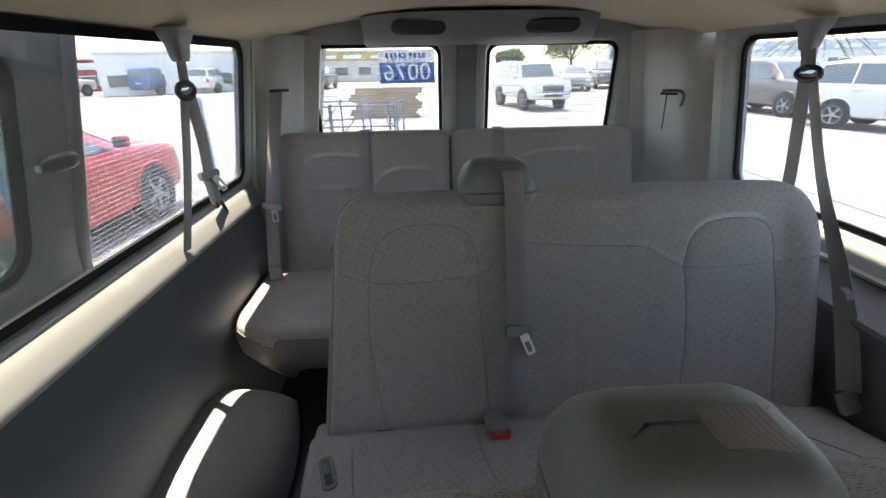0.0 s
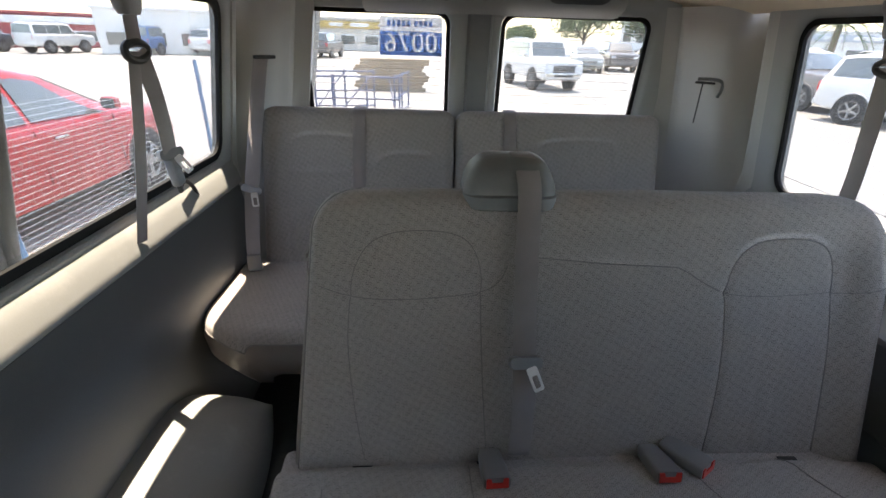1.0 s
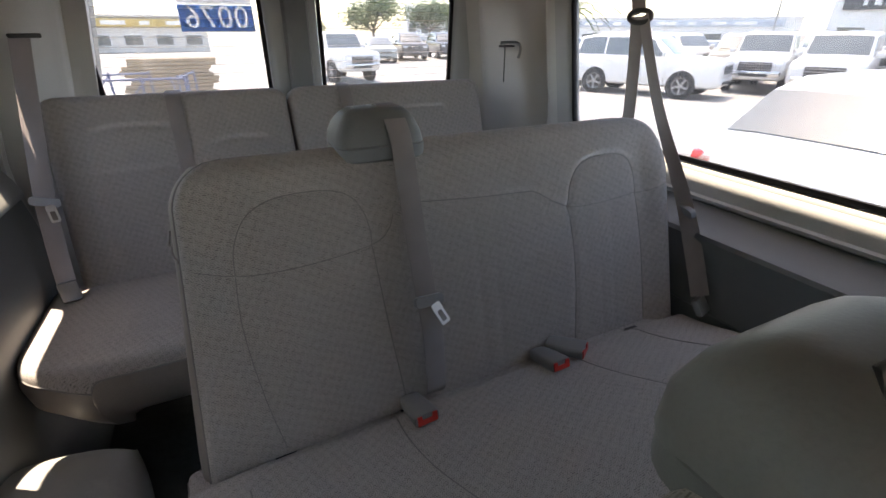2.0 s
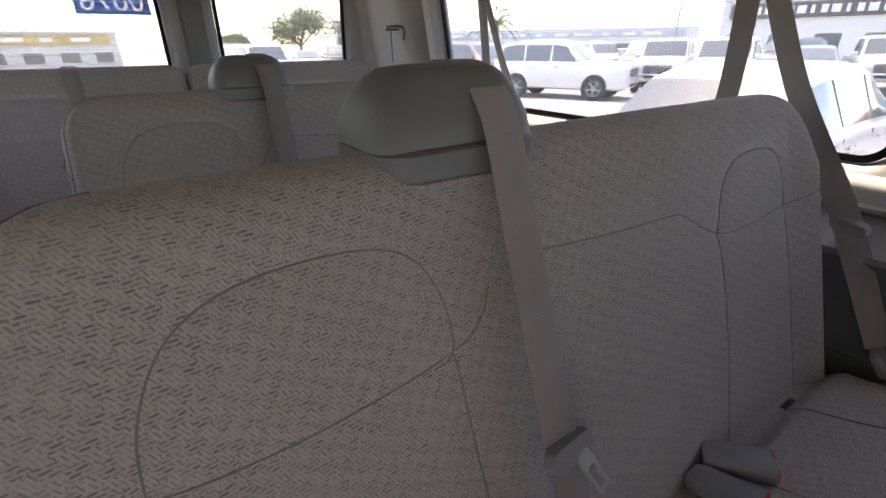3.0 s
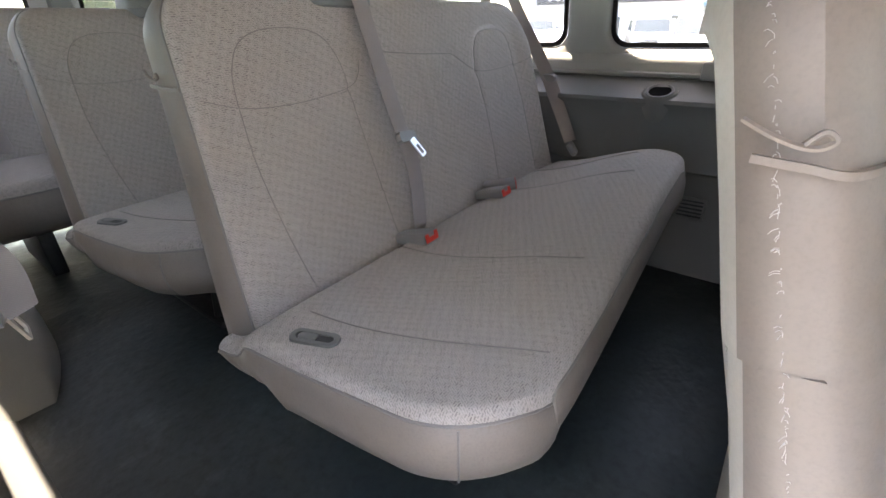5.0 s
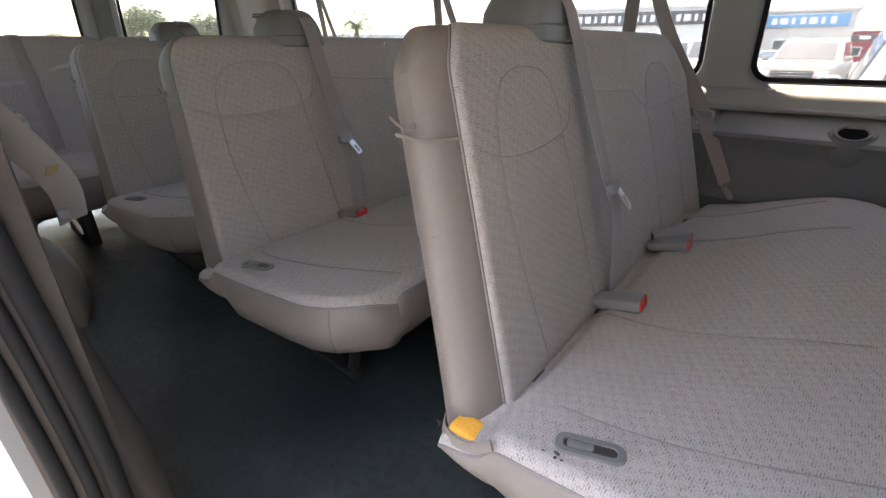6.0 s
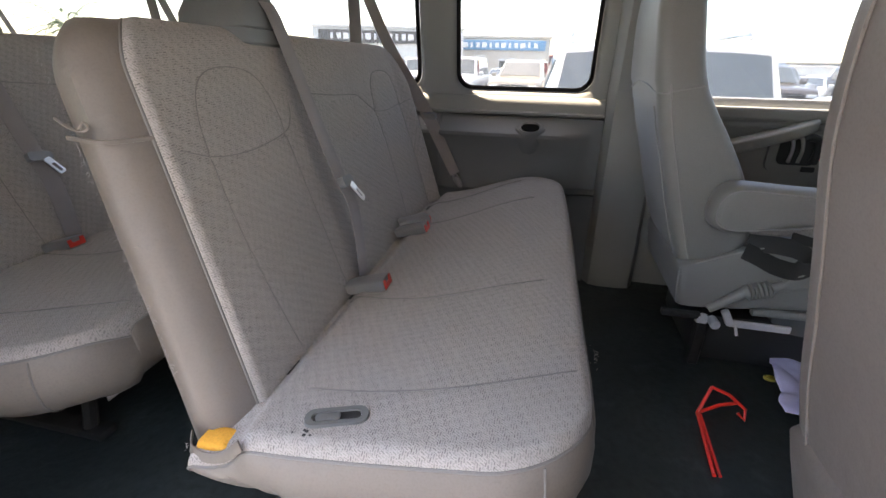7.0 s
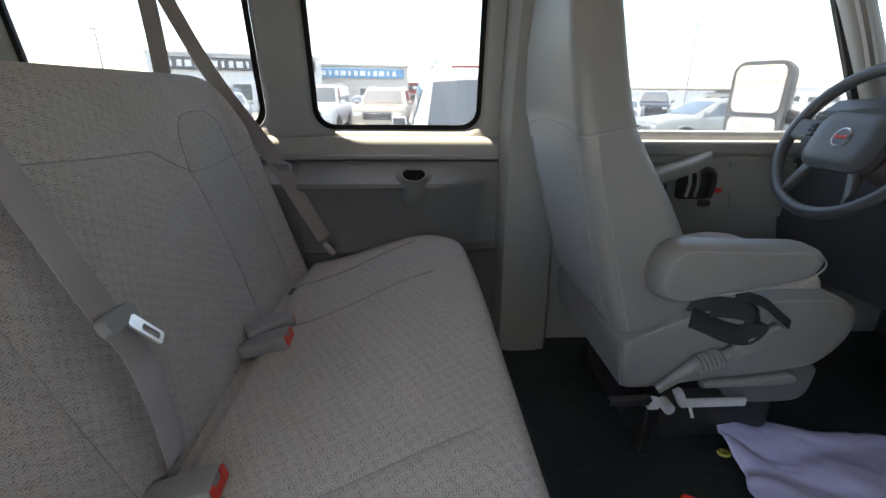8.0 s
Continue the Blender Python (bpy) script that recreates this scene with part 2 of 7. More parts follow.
def rbox(sx, sy, sz, r=0.01, seg=3, c=(0, 0, 0)):
    """A box with rounded edges."""
    r = min(r, sx / 2.01, sy / 2.01, sz / 2.01)
    b = bmesh.new()
    bmesh.ops.create_cube(b, size=1.0, matrix=Matrix.Translation(c) @ Matrix.Diagonal((sx, sy, sz, 1)))
    if r > 0:
        bmesh.ops.bevel(b, geom=b.edges[:], offset=r, segments=seg, profile=0.5, affect="EDGES")
    b.verts.index_update()
    out = [v.co.copy() for v in b.verts], [[v.index for v in f.verts] for f in b.faces]
    b.free()
    return out


def tube(pts, r, n=10, closed=False):
    pts = [Vector(p) for p in pts]
    loops, up = [], None
    for i, p in enumerate(pts):
        a = pts[i - 1] if i or closed else p
        c = pts[(i + 1) % len(pts)] if i < len(pts) - 1 or closed else p
        d = (c - a).normalized()
        if up is None:
            up = d.orthogonal().normalized()
        up = (up - d * up.dot(d)).normalized()
        s = d.cross(up)
        rr = r[i] if isinstance(r, (list, tuple)) else r
        loops.append([p + rr * (math.cos(2 * math.pi * k / n) * up + math.sin(2 * math.pi * k / n) * s) for k in range(n)])
    if closed:
        loops.append(loops[0])
    return rings(loops, True, not closed)


def smooth_line(pts, steps=6):
    """A rounded line through points (Catmull-Rom)."""
    pts = [Vector(p) for p in pts]
    out = []
    for i in range(len(pts) - 1):
        p0, p1, p2, p3 = pts[max(i - 1, 0)], pts[i], pts[i + 1], pts[min(i + 2, len(pts) - 1)]
        for k in range(steps):
            t = k / steps
            out.append(0.5 * (2 * p1 + (p2 - p0) * t + (2 * p0 - 5 * p1 + 4 * p2 - p3) * t * t + (3 * p1 - p0 - 3 * p2 + p3) * t**3))
    return out + [pts[-1]]


def band(pts, width, thick, across=(1, 0, 0), steps=6):
    """A strap that follows points; across: its width's direction, or one for each point."""
    line = smooth_line(pts, steps)
    acr = smooth_line(across, steps) if isinstance(across[0], (list, tuple)) else [Vector(across)] * len(line)
    loops = []
    for i, p in enumerate(line):
        d = (line[min(i + 1, len(line) - 1)] - line[max(i - 1, 0)]).normalized()
        a = acr[i].normalized()
        a = (a - d * a.dot(d)).normalized()
        nrm = a.cross(d)
        w, h = width / 2, thick / 2
        loops.append([p - a * w - nrm * h * 0.4, p - a * w * 0.9 - nrm * h, p + a * w * 0.9 - nrm * h, p + a * w - nrm * h * 0.4, p + a * w + nrm * h * 0.4, p + a * w * 0.9 + nrm * h, p - a * w * 0.9 + nrm * h, p - a * w + nrm * h * 0.4])
    return rings(loops)


def lathe(profile, n=24, axis="z"):
    """Turned form: profile of (radius, height)."""
    loops = [[(r * math.cos(2 * math.pi * k / n), r * math.sin(2 * math.pi * k / n), h) for k in range(n)] for r, h in profile]
    v, f = rings(loops)
    if axis == "y":
        v = [(x, z, -y) for x, y, z in v]
    if axis == "x":
        v = [(z, y, -x) for x, y, z in v]
    return v, f


def rounded(a0, a1, b0, b1, r, seg=6):
    """Outline of a rounded rectangle, anticlockwise; r: one radius or four (from low a, low b on)."""
    rs = r if isinstance(r, (list, tuple)) else [r] * 4
    out = []
    for (ca, cb, sa, sb, q), rr in zip(((a0, b0, 1, 1, 2), (a1, b0, -1, 1, 3), (a1, b1, -1, -1, 0), (a0, b1, 1, -1, 1)), rs):
        for k in range(seg + 1):
            t = math.pi / 2 * (q + k / seg)
            out.append((ca + sa * rr + rr * math.cos(t), cb + sb * rr + rr * math.sin(t)))
    return out


def prism(outline, put, depths):
    """Skin of an outline (a, b), set at depth by put(a, b, d); depths: (depth, inset) pairs."""
    ca = sum(a for a, _ in outline) / len(outline)
    cb = sum(b for _, b in outline) / len(outline)
    loops = []
    for d, inset in depths:
        ring = []
        for a, b in outline:
            l = math.hypot(a - ca, b - cb) or 1
            ring.append(put(a - (a - ca) / l * inset, b - (b - cb) / l * inset, d))
        loops.append(ring)
    return rings(loops)


def framed(cell, hole, r, put, seg=6, reveal=0.05, lip=0.012):
    """A wall's cell with a rounded opening through it: face, rounded lip, reveal and outer face."""
    a0, a1, b0, b1 = cell
    inner = rounded(*hole, r, seg)
    ha, hb = (hole[0] + hole[1]) / 2, (hole[2] + hole[3]) / 2
    outer = []
    for i, (a, b) in enumerate(inner):
        k, f = i // (seg + 1), (i % (seg + 1)) / seg
        corner = ((a0, b0), (a1, b0), (a1, b1), (a0, b1))[k]
        # spread each corner's points along the cell's two edges
        start = ((a0, hole[2] + 0.0), (hole[1], b0), (a1, hole[3]), (hole[0], b1))[k]
        end = ((hole[0], b0), (a1, hole[2]), (hole[1], b1), (a0, hole[3]))[k]
        g = f * 2
        if g <= 1:
            outer.append((start[0] + (corner[0] - start[0]) * g, start[1] + (corner[1] - start[1]) * g))
        else:
            g -= 1
            outer.append((corner[0] + (end[0] - corner[0]) * g, corner[1] + (end[1] - corner[1]) * g))

    def grown(e):
        return [(a + e * (a - ha) / max(abs(a - ha), abs(b - hb) * (hole[1] - hole[0]) / (hole[3] - hole[2])), b + e * (b - hb) / max(abs(b - hb), abs(a - ha) * (hole[3] - hole[2]) / (hole[1] - hole[0]))) for a, b in inner]

    loops = [[put(a, b, reveal) for a, b in outer], [put(a, b, 0) for a, b in outer], [put(a, b, 0) for a, b in grown(lip)], [put(a, b, lip * 0.35) for a, b in grown(lip * 0.3)], [put(a, b, lip) for a, b in inner], [put(a, b, reveal) for a, b in inner], [put(a, b, reveal) for a, b in outer]]
    return rings(loops, True, False)


def along(profile, y0, y1, n=2, wave=None):
    """A moulding: a line of (x, z) drawn along y, with a back 3 cm behind it."""
    loops = []
    for k in range(n + 1):
        y = y0 + (y1 - y0) * k / n
        loops.append([(x, y, z) for x, z in profile])
    return rings(loops, True, True)


# ---- the van's shell: y to the rear, x to the driver's side, floor at z = 0 ----
CX = 0.03


def side(s):
    """Places on a side wall that leans in towards the roof; d: outwards."""
    mid = CX if s > 0 else 0.0

    def put(y, z, d):
        lean = max(0.0, z - 0.74) * 0.17
        return (mid + s * ((0.905 if s > 0 else 0.912) - lean + d), y, z)

    return put


def rear(x, z, d):
    return (x, 2.985 + d - max(0.0, z - 0.8) * 0.10, z)


DRV, PAS = side(1), side(-1)
Z0, Z1, ZD, ZP = 0.768, 1.245, 0.740, 1.262  # window openings


def wall_cell(name, cell, hole, put, label, material=None, r=0.06):
    whole(name, framed(cell, hole, r, put, 8, 0.045, 0.02), material or PILLAR, label, "wall", "structure")


def window(name, hole, put, label, r=0.06, glass=None, out=0.022, seal=0.015):
    w = thing(name, label, "window", kind="structure")
    o = rounded(*hole, r, 8)
    big = rounded(hole[0] - 0.012, hole[1] + 0.012, hole[2] - 0.012, hole[3] + 0.012, r + 0.01, 8)
    g = piece("pane", *prism(big, put, [(out, 0), (out + 0.005, 0)]), glass or GLASS, w, "", False)
    g.visible_shadow = False
    small = rounded(hole[0] + seal, hole[1] - seal, hole[2] + seal, hole[3] - seal, max(r - 0.010, 0.01), 8)
    loops = [[put(a, b, out - 0.004) for a, b in o], [put(a, b, out - 0.012) for a, b in o], [put(a, b, out - 0.012) for a, b in small], [put(a, b, out - 0.001) for a, b in small]]
    piece("rubber_gasket", *rings(loops, True, False), GASKET, w, "black rubber window gasket")
    return w


LID = 1.285
# driver's side, three windows
wall_cell("wall_driver_front", (-0.60, 0.045, 0.70, LID), (-0.545, -0.028, ZD, Z1), DRV, "grey moulded trim round the front side window")
wall_cell("wall_driver_middle", (0.045, 0.85, 0.70, LID), (0.115, 0.77, ZD, Z1), DRV, "grey moulded trim round the middle side window")
wall_cell("wall_driver_rear", (0.85, 2.55, 0.70, LID), (0.93, 2.47, ZD, Z1), DRV, "grey moulded trim round the long rear side window")
window("window_1", (-0.545, -0.028, ZD, Z1), DRV, "clear fixed side window with black rubber gasket")
window("window_2", (0.115, 0.77, ZD, Z1), DRV, "clear fixed side window with black rubber gasket")
window("window_3", (0.93, 2.47, ZD, Z1), DRV, "long clear side window with black rubber gasket")
# passenger's side, behind the open side door
wall_cell("wall_passenger", (0.42, 2.70, 0.74, LID), (0.56, 2.655, Z0, ZP), PAS, "grey moulded trim round the long passenger side window")
window("window_4", (0.56, 2.655, Z0, ZP), PAS, "long clear side window with black rubber gasket", seal=0.022)
# rear doors
RW1, RW2 = (-0.680, -0.118, 0.84, 1.256), (0.076, 0.652, 0.84, 1.256)
door_l = whole("door_1", framed((-0.76, -0.02, 0.05, 1.41), RW1, 0.05, rear, 8, 0.06, 0.03), PILLAR, "closed grey rear door with a square window", "door", "structure")
door_r = whole("door_2", framed((-0.014, 0.74, 0.05, 1.41), RW2, 0.05, rear, 8, 0.06, 0.03), PILLAR, "closed grey rear door with a square window", "door", "structure")
window("window_6", RW1, rear, "rear door window with heating wires and a blue sticker", 0.05, out=0.03)
window("window_7", RW2, rear, "rear door window with fine heating wires", 0.05, out=0.03)
for name, hole in (("heating_wire", RW1), ("heating_wire", RW2)):
    wires = joined(*[tube([rear(hole[0] + 0.03, hole[2] + 0.03 + k * 0.030, 0.027), rear(hole[1] - 0.03, hole[2] + 0.03 + k * 0.030, 0.027)], 0.0006, 4) for k in range(12)])
    tagged(piece(name, *wires, surface("wire_brown", col(0.28, 0.22, 0.18), 0.6)), "fine brown heating wires printed on the rear glass", "heating wire", kind="structure")
# centre post between the rear doors
whole("trim_rear_post", rings([[rear(x, z, d) for x, z, d in ((-0.055, zz, 0.0), (-0.045, zz, -0.022), (0.03, zz, -0.022), (0.04, zz, 0.0))] for zz in (0.05, 0.6, 1.0, 1.29)]), TRIM_DARK, "dark grey upright cover where the rear doors meet", "trim", "structure")


def corner(s):
    """The wide rounded rear corner pillar, with a soft hollow in it."""
    loops = []
    mid, y_on, deep, inset = (CX, 2.55, 0.44, 0.17) if s > 0 else (0.0, 2.70, 0.29, 0.20)
    for zz in [0.0, 0.2, 0.4, 0.6, 0.7, 0.76, 0.9, 1.0, 1.1, 1.2, 1.29]:
        ring, lean = [], max(0.0, zz - 0.74) * 0.17
        x0 = 0.905 - lean
        for k in range(25):
            t = k / 24
            y = y_on + deep * t
            hollow = 0.075 * math.exp(-(((t - 0.27) / 0.085) ** 2)) + 0.03 * math.exp(-(((t - 0.92) / 0.06) ** 2)) - 0.02 * math.exp(-(((t - 0.55) / 0.2) ** 2))
            x = x0 - inset * t**2.2 + hollow * min(1.0, max(0.0, (zz - 0.55) * 3))
            ring.append((mid + s * x, y - max(0.0, zz - 0.8) * 0.10 * t, zz))
        ring += [(mid + s * (x0 - inset), 3.05, zz), (mid + s * (x0 + 0.05), 3.05, zz), (mid + s * (x0 + 0.05), y_on, zz)]
        loops.append(ring)
    return rings(loops)


whole("wall_corner_driver", corner(1), CORNER, "wide rounded grey rear corner pillar cover", "wall", "structure")
whole("wall_corner_passenger", corner(-1), CORNER, "wide rounded grey rear corner pillar cover", "wall", "structure")

# floor
whole("floor", rbox(1.78, 5.6, 0.04, 0.004, 1, (CX, 0.35, -0.02)), FLOOR_MAT, "black rubber floor covering with dusty scuffs", "floor", "structure")

# driver's side lower panels: belt-line moulding, arm ledge, lower skin
PROF_D = [(0.945, 0.722), (0.931, 0.721), (0.922, 0.714), (0.915, 0.69), (0.910, 0.668), (0.897, 0.664), (0.897, 0.656), (0.905, 0.650), (0.945, 0.650)]
whole("trim_beltline_driver", along(PROF_D, -0.60, 2.55, 20), TRIM, "pale grey moulding under the side windows", "trim", "structure")
PROF_L = [(0.96, 0.652), (0.902, 0.648), (0.872, 0.616), (0.835, 0.600), (0.820, 0.592), (0.816, 0.580), (0.828, 0.560), (0.840, 0.51), (0.842, 0.40), (0.838, 0.385), (0.836, 0.37), (0.846, 0.36), (0.850, 0.10), (0.842, 0.03), (0.838, 0.0), (0.96, 0.0)]
whole("panel_lower_driver_rear", along(PROF_L, 0.02, 2.55, 16), TRIM_DARK, "dark grey lower side panel with an arm ledge", "wall", "structure")


def fading_ledge():
    """The front end of the arm ledge, which curves back into the panel."""
    loops = []
    for k in range(25):
        y = 0.017 - 0.617 * k / 24
        f = 1.0 if y > -0.40 else max(0.0, 1 - ((-0.40 - y) / 0.16) ** 2) if y > -0.56 else 0.0
        ring = []
        for x, z in PROF_L:
            flat = 0.889 + (0.63 - z) * 0.02
            if 0.38 < z < 0.649 and x < 0.95:
                low = 0.615 - 0.23 * f**0.6
                g = 1.0 if z > low else f
                x = flat + (x - flat) * f * g
            elif x < 0.95:
                x = x + (1 - f) * 0.025
            ring.append((x, y, z))
        loops.append(ring)
    return rings(loops)


whole("panel_lower_driver_front", fading_ledge(), TRIM_DARK, "dark grey lower side panel with a tapering arm ledge", "wall", "structure")


def cup_holder(y):
    c = thing("cup_holder", "moulded grey cup holder set into the arm ledge", "cup holder", pose(0.856, y, 0.6120, 0, -23, 0), "cup holders")
    n = 28
    ring = lambda r, z, sq=1.0: [(r * math.cos(2 * math.pi * k / n) * sq, r * math.sin(2 * math.pi * k / n), z) for k in range(n)]
    hung = lambda r, z: [(x + 0.10 * z, y2 * 1.15, z2) for x, y2, z2 in ring(r, z)]
    piece("pod", *rings([hung(0.046, 0.002), hung(0.050, -0.004), hung(0.056, -0.03), hung(0.050, -0.07), hung(0.036, -0.105), hung(0.018, -0.12)], True, False), TRIM_DARK, c, "rounded pod under the ledge")
    piece("rim", *rings([ring(0.044, 0.0), ring(0.043, 0.006), ring(0.039, 0.007), ring(0.035, 0.004), ring(0.034, 0.0)], True, False), TRIM_DARK, c, "worn rim")
    # no cavity is cut: a flat black disc paints the shade inside the well
    piece("well", *rings([ring(0.0345, 0.0022), ring(0.026, 0.0024), ring(0.012, 0.0025)], True, True), VOID, c, "dark open well")
    return c


cup_holder(-0.334), cup_holder(0.557)
# air vent low on the driver's panel
vent = thing("air_vent", "small louvred vent in the lower side panel", "vent", pose(0.838, 0.39, 0.25))
piece("bezel", *rbox(0.012, 0.09, 0.075, 0.004, 2), TRIM_DARK, vent)
for k in range(5):
    piece("louvre", *rbox(0.016, 0.076, 0.006, 0.002, 1, (-0.002, 0, -0.026 + k * 0.013)), BLACK, vent)

# passenger's side lower panels
PROF_P = [(-0.960, 0.757), (-0.926, 0.755), (-0.912, 0.744), (-0.897, 0.716), (-0.888, 0.686), (-0.884, 0.674), (-0.886, 0.664), (-0.896, 0.657), (-0.960, 0.657)]
whole("trim_beltline_passenger", along(PROF_P, 0.44, 2.70, 16), TRIM, "pale grey moulding under the side windows", "trim", "structure")
PROF_Q = [(-0.960, 0.655), (-0.896, 0.655), (-0.888, 0.60), (-0.880, 0.53), (-0.878, 0.47), (-0.886, 0.40), (-0.900, 0.30), (-0.900, 0.10), (-0.86, 0.03), (-0.80, 0.0), (-0.960, 0.0)]
whole("panel_lower_passenger", along(PROF_Q, 0.44, 2.70, 16), TRIM_DARK, "grey lower side panel beside the aisle", "wall", "structure")
# wheel housing that bulges into the aisle
loops = []
for k in range(33):
    t = k / 32
    y = 1.46 + 0.80 * t
    h = 0.235 * (1 - abs(2 * t - 1) ** 3.2)
    w = 0.27 * (0.70 + 0.30 * (1 - abs(2 * t - 1) ** 2.0))
    loops.append([(-0.915, y, 0.0)] + [(-0.915 + w * math.sin(a * math.pi / 20) ** 0.7, y, h * math.cos(a * math.pi / 20) ** 0.6) for a in range(11)])
whole("wheel_housing", rings(loops), TRIM, "grey moulded wheel housing cover beside the aisle", "wheel housing", "structure")
# rear edge pillar of the side door opening
loops = []
for zz in (0.0, 0.25, 0.5, 0.75, 0.9, 1.1, 1.285):
    lean = max(0.0, zz - 0.74) * 0.17
    x = -0.880 + lean
    loops.append([(x + 0.075 if zz < 0.3 else x + 0.04, 0.52, zz), (x + 0.07 if zz < 0.3 else x + 0.035, 0.44, zz), (x + 0.03, 0.405, zz), (x - 0.03, 0.395, zz), (x - 0.06, 0.40, zz), (x - 0.06, 0.52, zz)])
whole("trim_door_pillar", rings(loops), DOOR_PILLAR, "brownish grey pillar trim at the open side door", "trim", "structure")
whole("trim_door_header", rings([[(x, y, z) for x, z in ((-0.775, 1.262), (-0.785, 1.215), (-0.81, 1.19), (-0.90, 1.185), (-0.945, 1.20), (-0.945, 1.30), (-0.78, 1.36))] for y in (-0.70, -0.2, 0.3, 0.56)]), PILLAR, "grey trim over the open side door", "trim", "structure")
seal = thing("door_seal", "black rubber seal lips along the open side door", "seal", kind="structure")
for x, y, r in ((-0.936, 0.389, 0.009), (-0.911, 0.387, 0.008), (-0.884, 0.386, 0.013)):
    piece("lip", *tube([(x + max(0, z - 0.74) * 0.17 + 0.010 * math.sin(z * 5.0), y, z) for z in (0.0, 0.1, 0.2, 0.3, 0.4, 0.5, 0.6, 0.74, 0.9, 1.1, 1.28)], r, 10), GASKET, seal)
whole("door_sill", rbox(0.10, 1.28, 0.03, 0.008, 2, (-0.86, -0.22, -0.005)), surface("sill_paint", col(0.55, 0.53, 0.45), 0.4, wear=col(0.3, 0.29, 0.26)), "cream painted sill of the open side door", "sill", "structure")



def sliding_door():
    """The side door, slid back along the outside of the van."""
    d = thing("door_5", "open sliding side door behind the side window", "door", kind="structure")

    def put(y, z, out):
        return (-(1.050 - max(0.0, z - 0.74) * 0.17 + out), y + 0.11 * (z - 0.76), z)

    hole = (0.80, 1.795, 0.775, 1.225)
    piece("frame", *framed((0.64, 1.915, 0.0, 1.275), hole, 0.07, put, 8, 0.05, 0.02), PILLAR, d, "grey moulded inner trim of the door")
    skin = [put(y, z, 0.052) for y, z in ((0.64, -0.08), (1.935, -0.08), (1.935, 0.74), (0.64, 0.74))]
    piece("outer_skin", *rings([skin, [(x - 0.012, y, z) for x, y, z in skin]]), surface("white_door_paint", col(0.75), 0.3, coat=0.5, vary=0.02, bump=0), d, "white painted outer skin", False)
    g = rounded(hole[0] - 0.012, hole[1] + 0.012, hole[2] - 0.012, hole[3] + 0.012, 0.08, 8)
    piece("pane", *prism(g, put, [(0.03, 0), (0.035, 0)]), GREEN_GLASS, d, "greenish window glass", False)
    o, i = rounded(*hole, 0.07, 8), rounded(hole[0] + 0.02, hole[1] - 0.02, hole[2] + 0.02, hole[3] - 0.02, 0.06, 8)
    piece("rubber_gasket", *rings([[put(a, b, 0.026) for a, b in o], [put(a, b, 0.014) for a, b in o], [put(a, b, 0.014) for a, b in i], [put(a, b, 0.029) for a, b in i]], True, False), GASKET, d, "black rubber window gasket")
    # rounded edge cap down the trailing end and the latch grip on it
    loops = [[put(1.915 + a, z, b) for a, b in rounded(-0.012, 0.030, -0.012, 0.055, 0.016, 4)] for z in (0.0, 0.25, 0.5, 0.74, 0.9, 1.1, 1.27)]
    piece("edge_cap", *rings(loops), TRIM, d, "rounded trailing edge")
    m = Matrix.Translation(put(1.850, 1.0, -0.02)) @ Matrix.Scale(0.70, 4)
    grip = piece("latch_grip", *rings([[(x, y, z) for x, z in rounded(-0.022 * k, 0.022 * k, -0.028 * k, 0.028 * k, 0.018 * k, 4)] for y, k in ((-0.085, 0.35), (-0.07, 0.75), (-0.03, 1.0), (0.02, 1.0), (0.05, 0.85), (0.06, 0.5))]), DASH, d, "dark moulded latch grip", m=m)
    piece("grip_tip", *rbox(0.012, 0.016, 0.02, 0.004, 2, (0, -0.09, -0.004)), STEEL, grip, "pale grip tip")


sliding_door()

# roof lining, curved from side to side
def vault(y0, y1, drop=0.0):
    top, under = [], []
    for k in range(25):
        t = -1 + 2 * k / 24
        z = 1.36 - 0.095 * abs(t) ** 3.2 - drop
        under.append((0.012 + t * 0.842, z))
    prof = under + [(0.012 + 0.842, 1.42), (0.012 - 0.842, 1.42)]
    return along(prof, y0, y1, 12)


whole("ceiling", vault(-2.2, 3.02), HEADLINER, "beige cloth headliner, softly curved", "ceiling", "structure")
# header over the rear doors with two speaker grilles
loops = []
for k in range(17):
    x = CX - 0.46 + 0.92 * k / 16
    w = 1 - abs(k / 8 - 1) ** 3
    loops.append([(x, 2.97, 1.245), (x, 2.90 - 0.05 * w, 1.248), (x, 2.84 - 0.14 * w, 1.27), (x, 2.78 - 0.16 * w, 1.345), (x, 2.98, 1.36)])
whole("trim_rear_header", rings(loops), HEADER, "grey moulded header over the rear doors", "trim", "structure")
for sx in (-0.24, 0.25):
    g = thing("speaker_grille", "dark oval speaker grille in the rear header", "speaker", look((CX + sx, 2.680, 1.300), (CX + sx, 1.98, 0.56)), "speaker grilles")
    piece("cover", *prism(rounded(-0.10, 0.10, -0.03, 0.03, 0.028, 6), lambda a, b, d: (a, b, d), [(0.004, 0), (-0.004, 0), (-0.008, 0.006)]), BLACK, g)
# painted shell behind the trim, which closes the place
for nm, s in (("shell_driver", 1), ("shell_passenger", -1)):
    y0 = -2.1 if s > 0 else 0.44
    whole(nm, rbox(0.03, 2.99 - y0, 0.80, 0.004, 1, (0.985 if s > 0 else -0.972, (2.99 + y0) / 2, 0.34)), surface("white_body_paint", col(0.75), 0.3, coat=0.5, vary=0.02, bump=0), "white painted body side behind the trim", "wall", "structure")


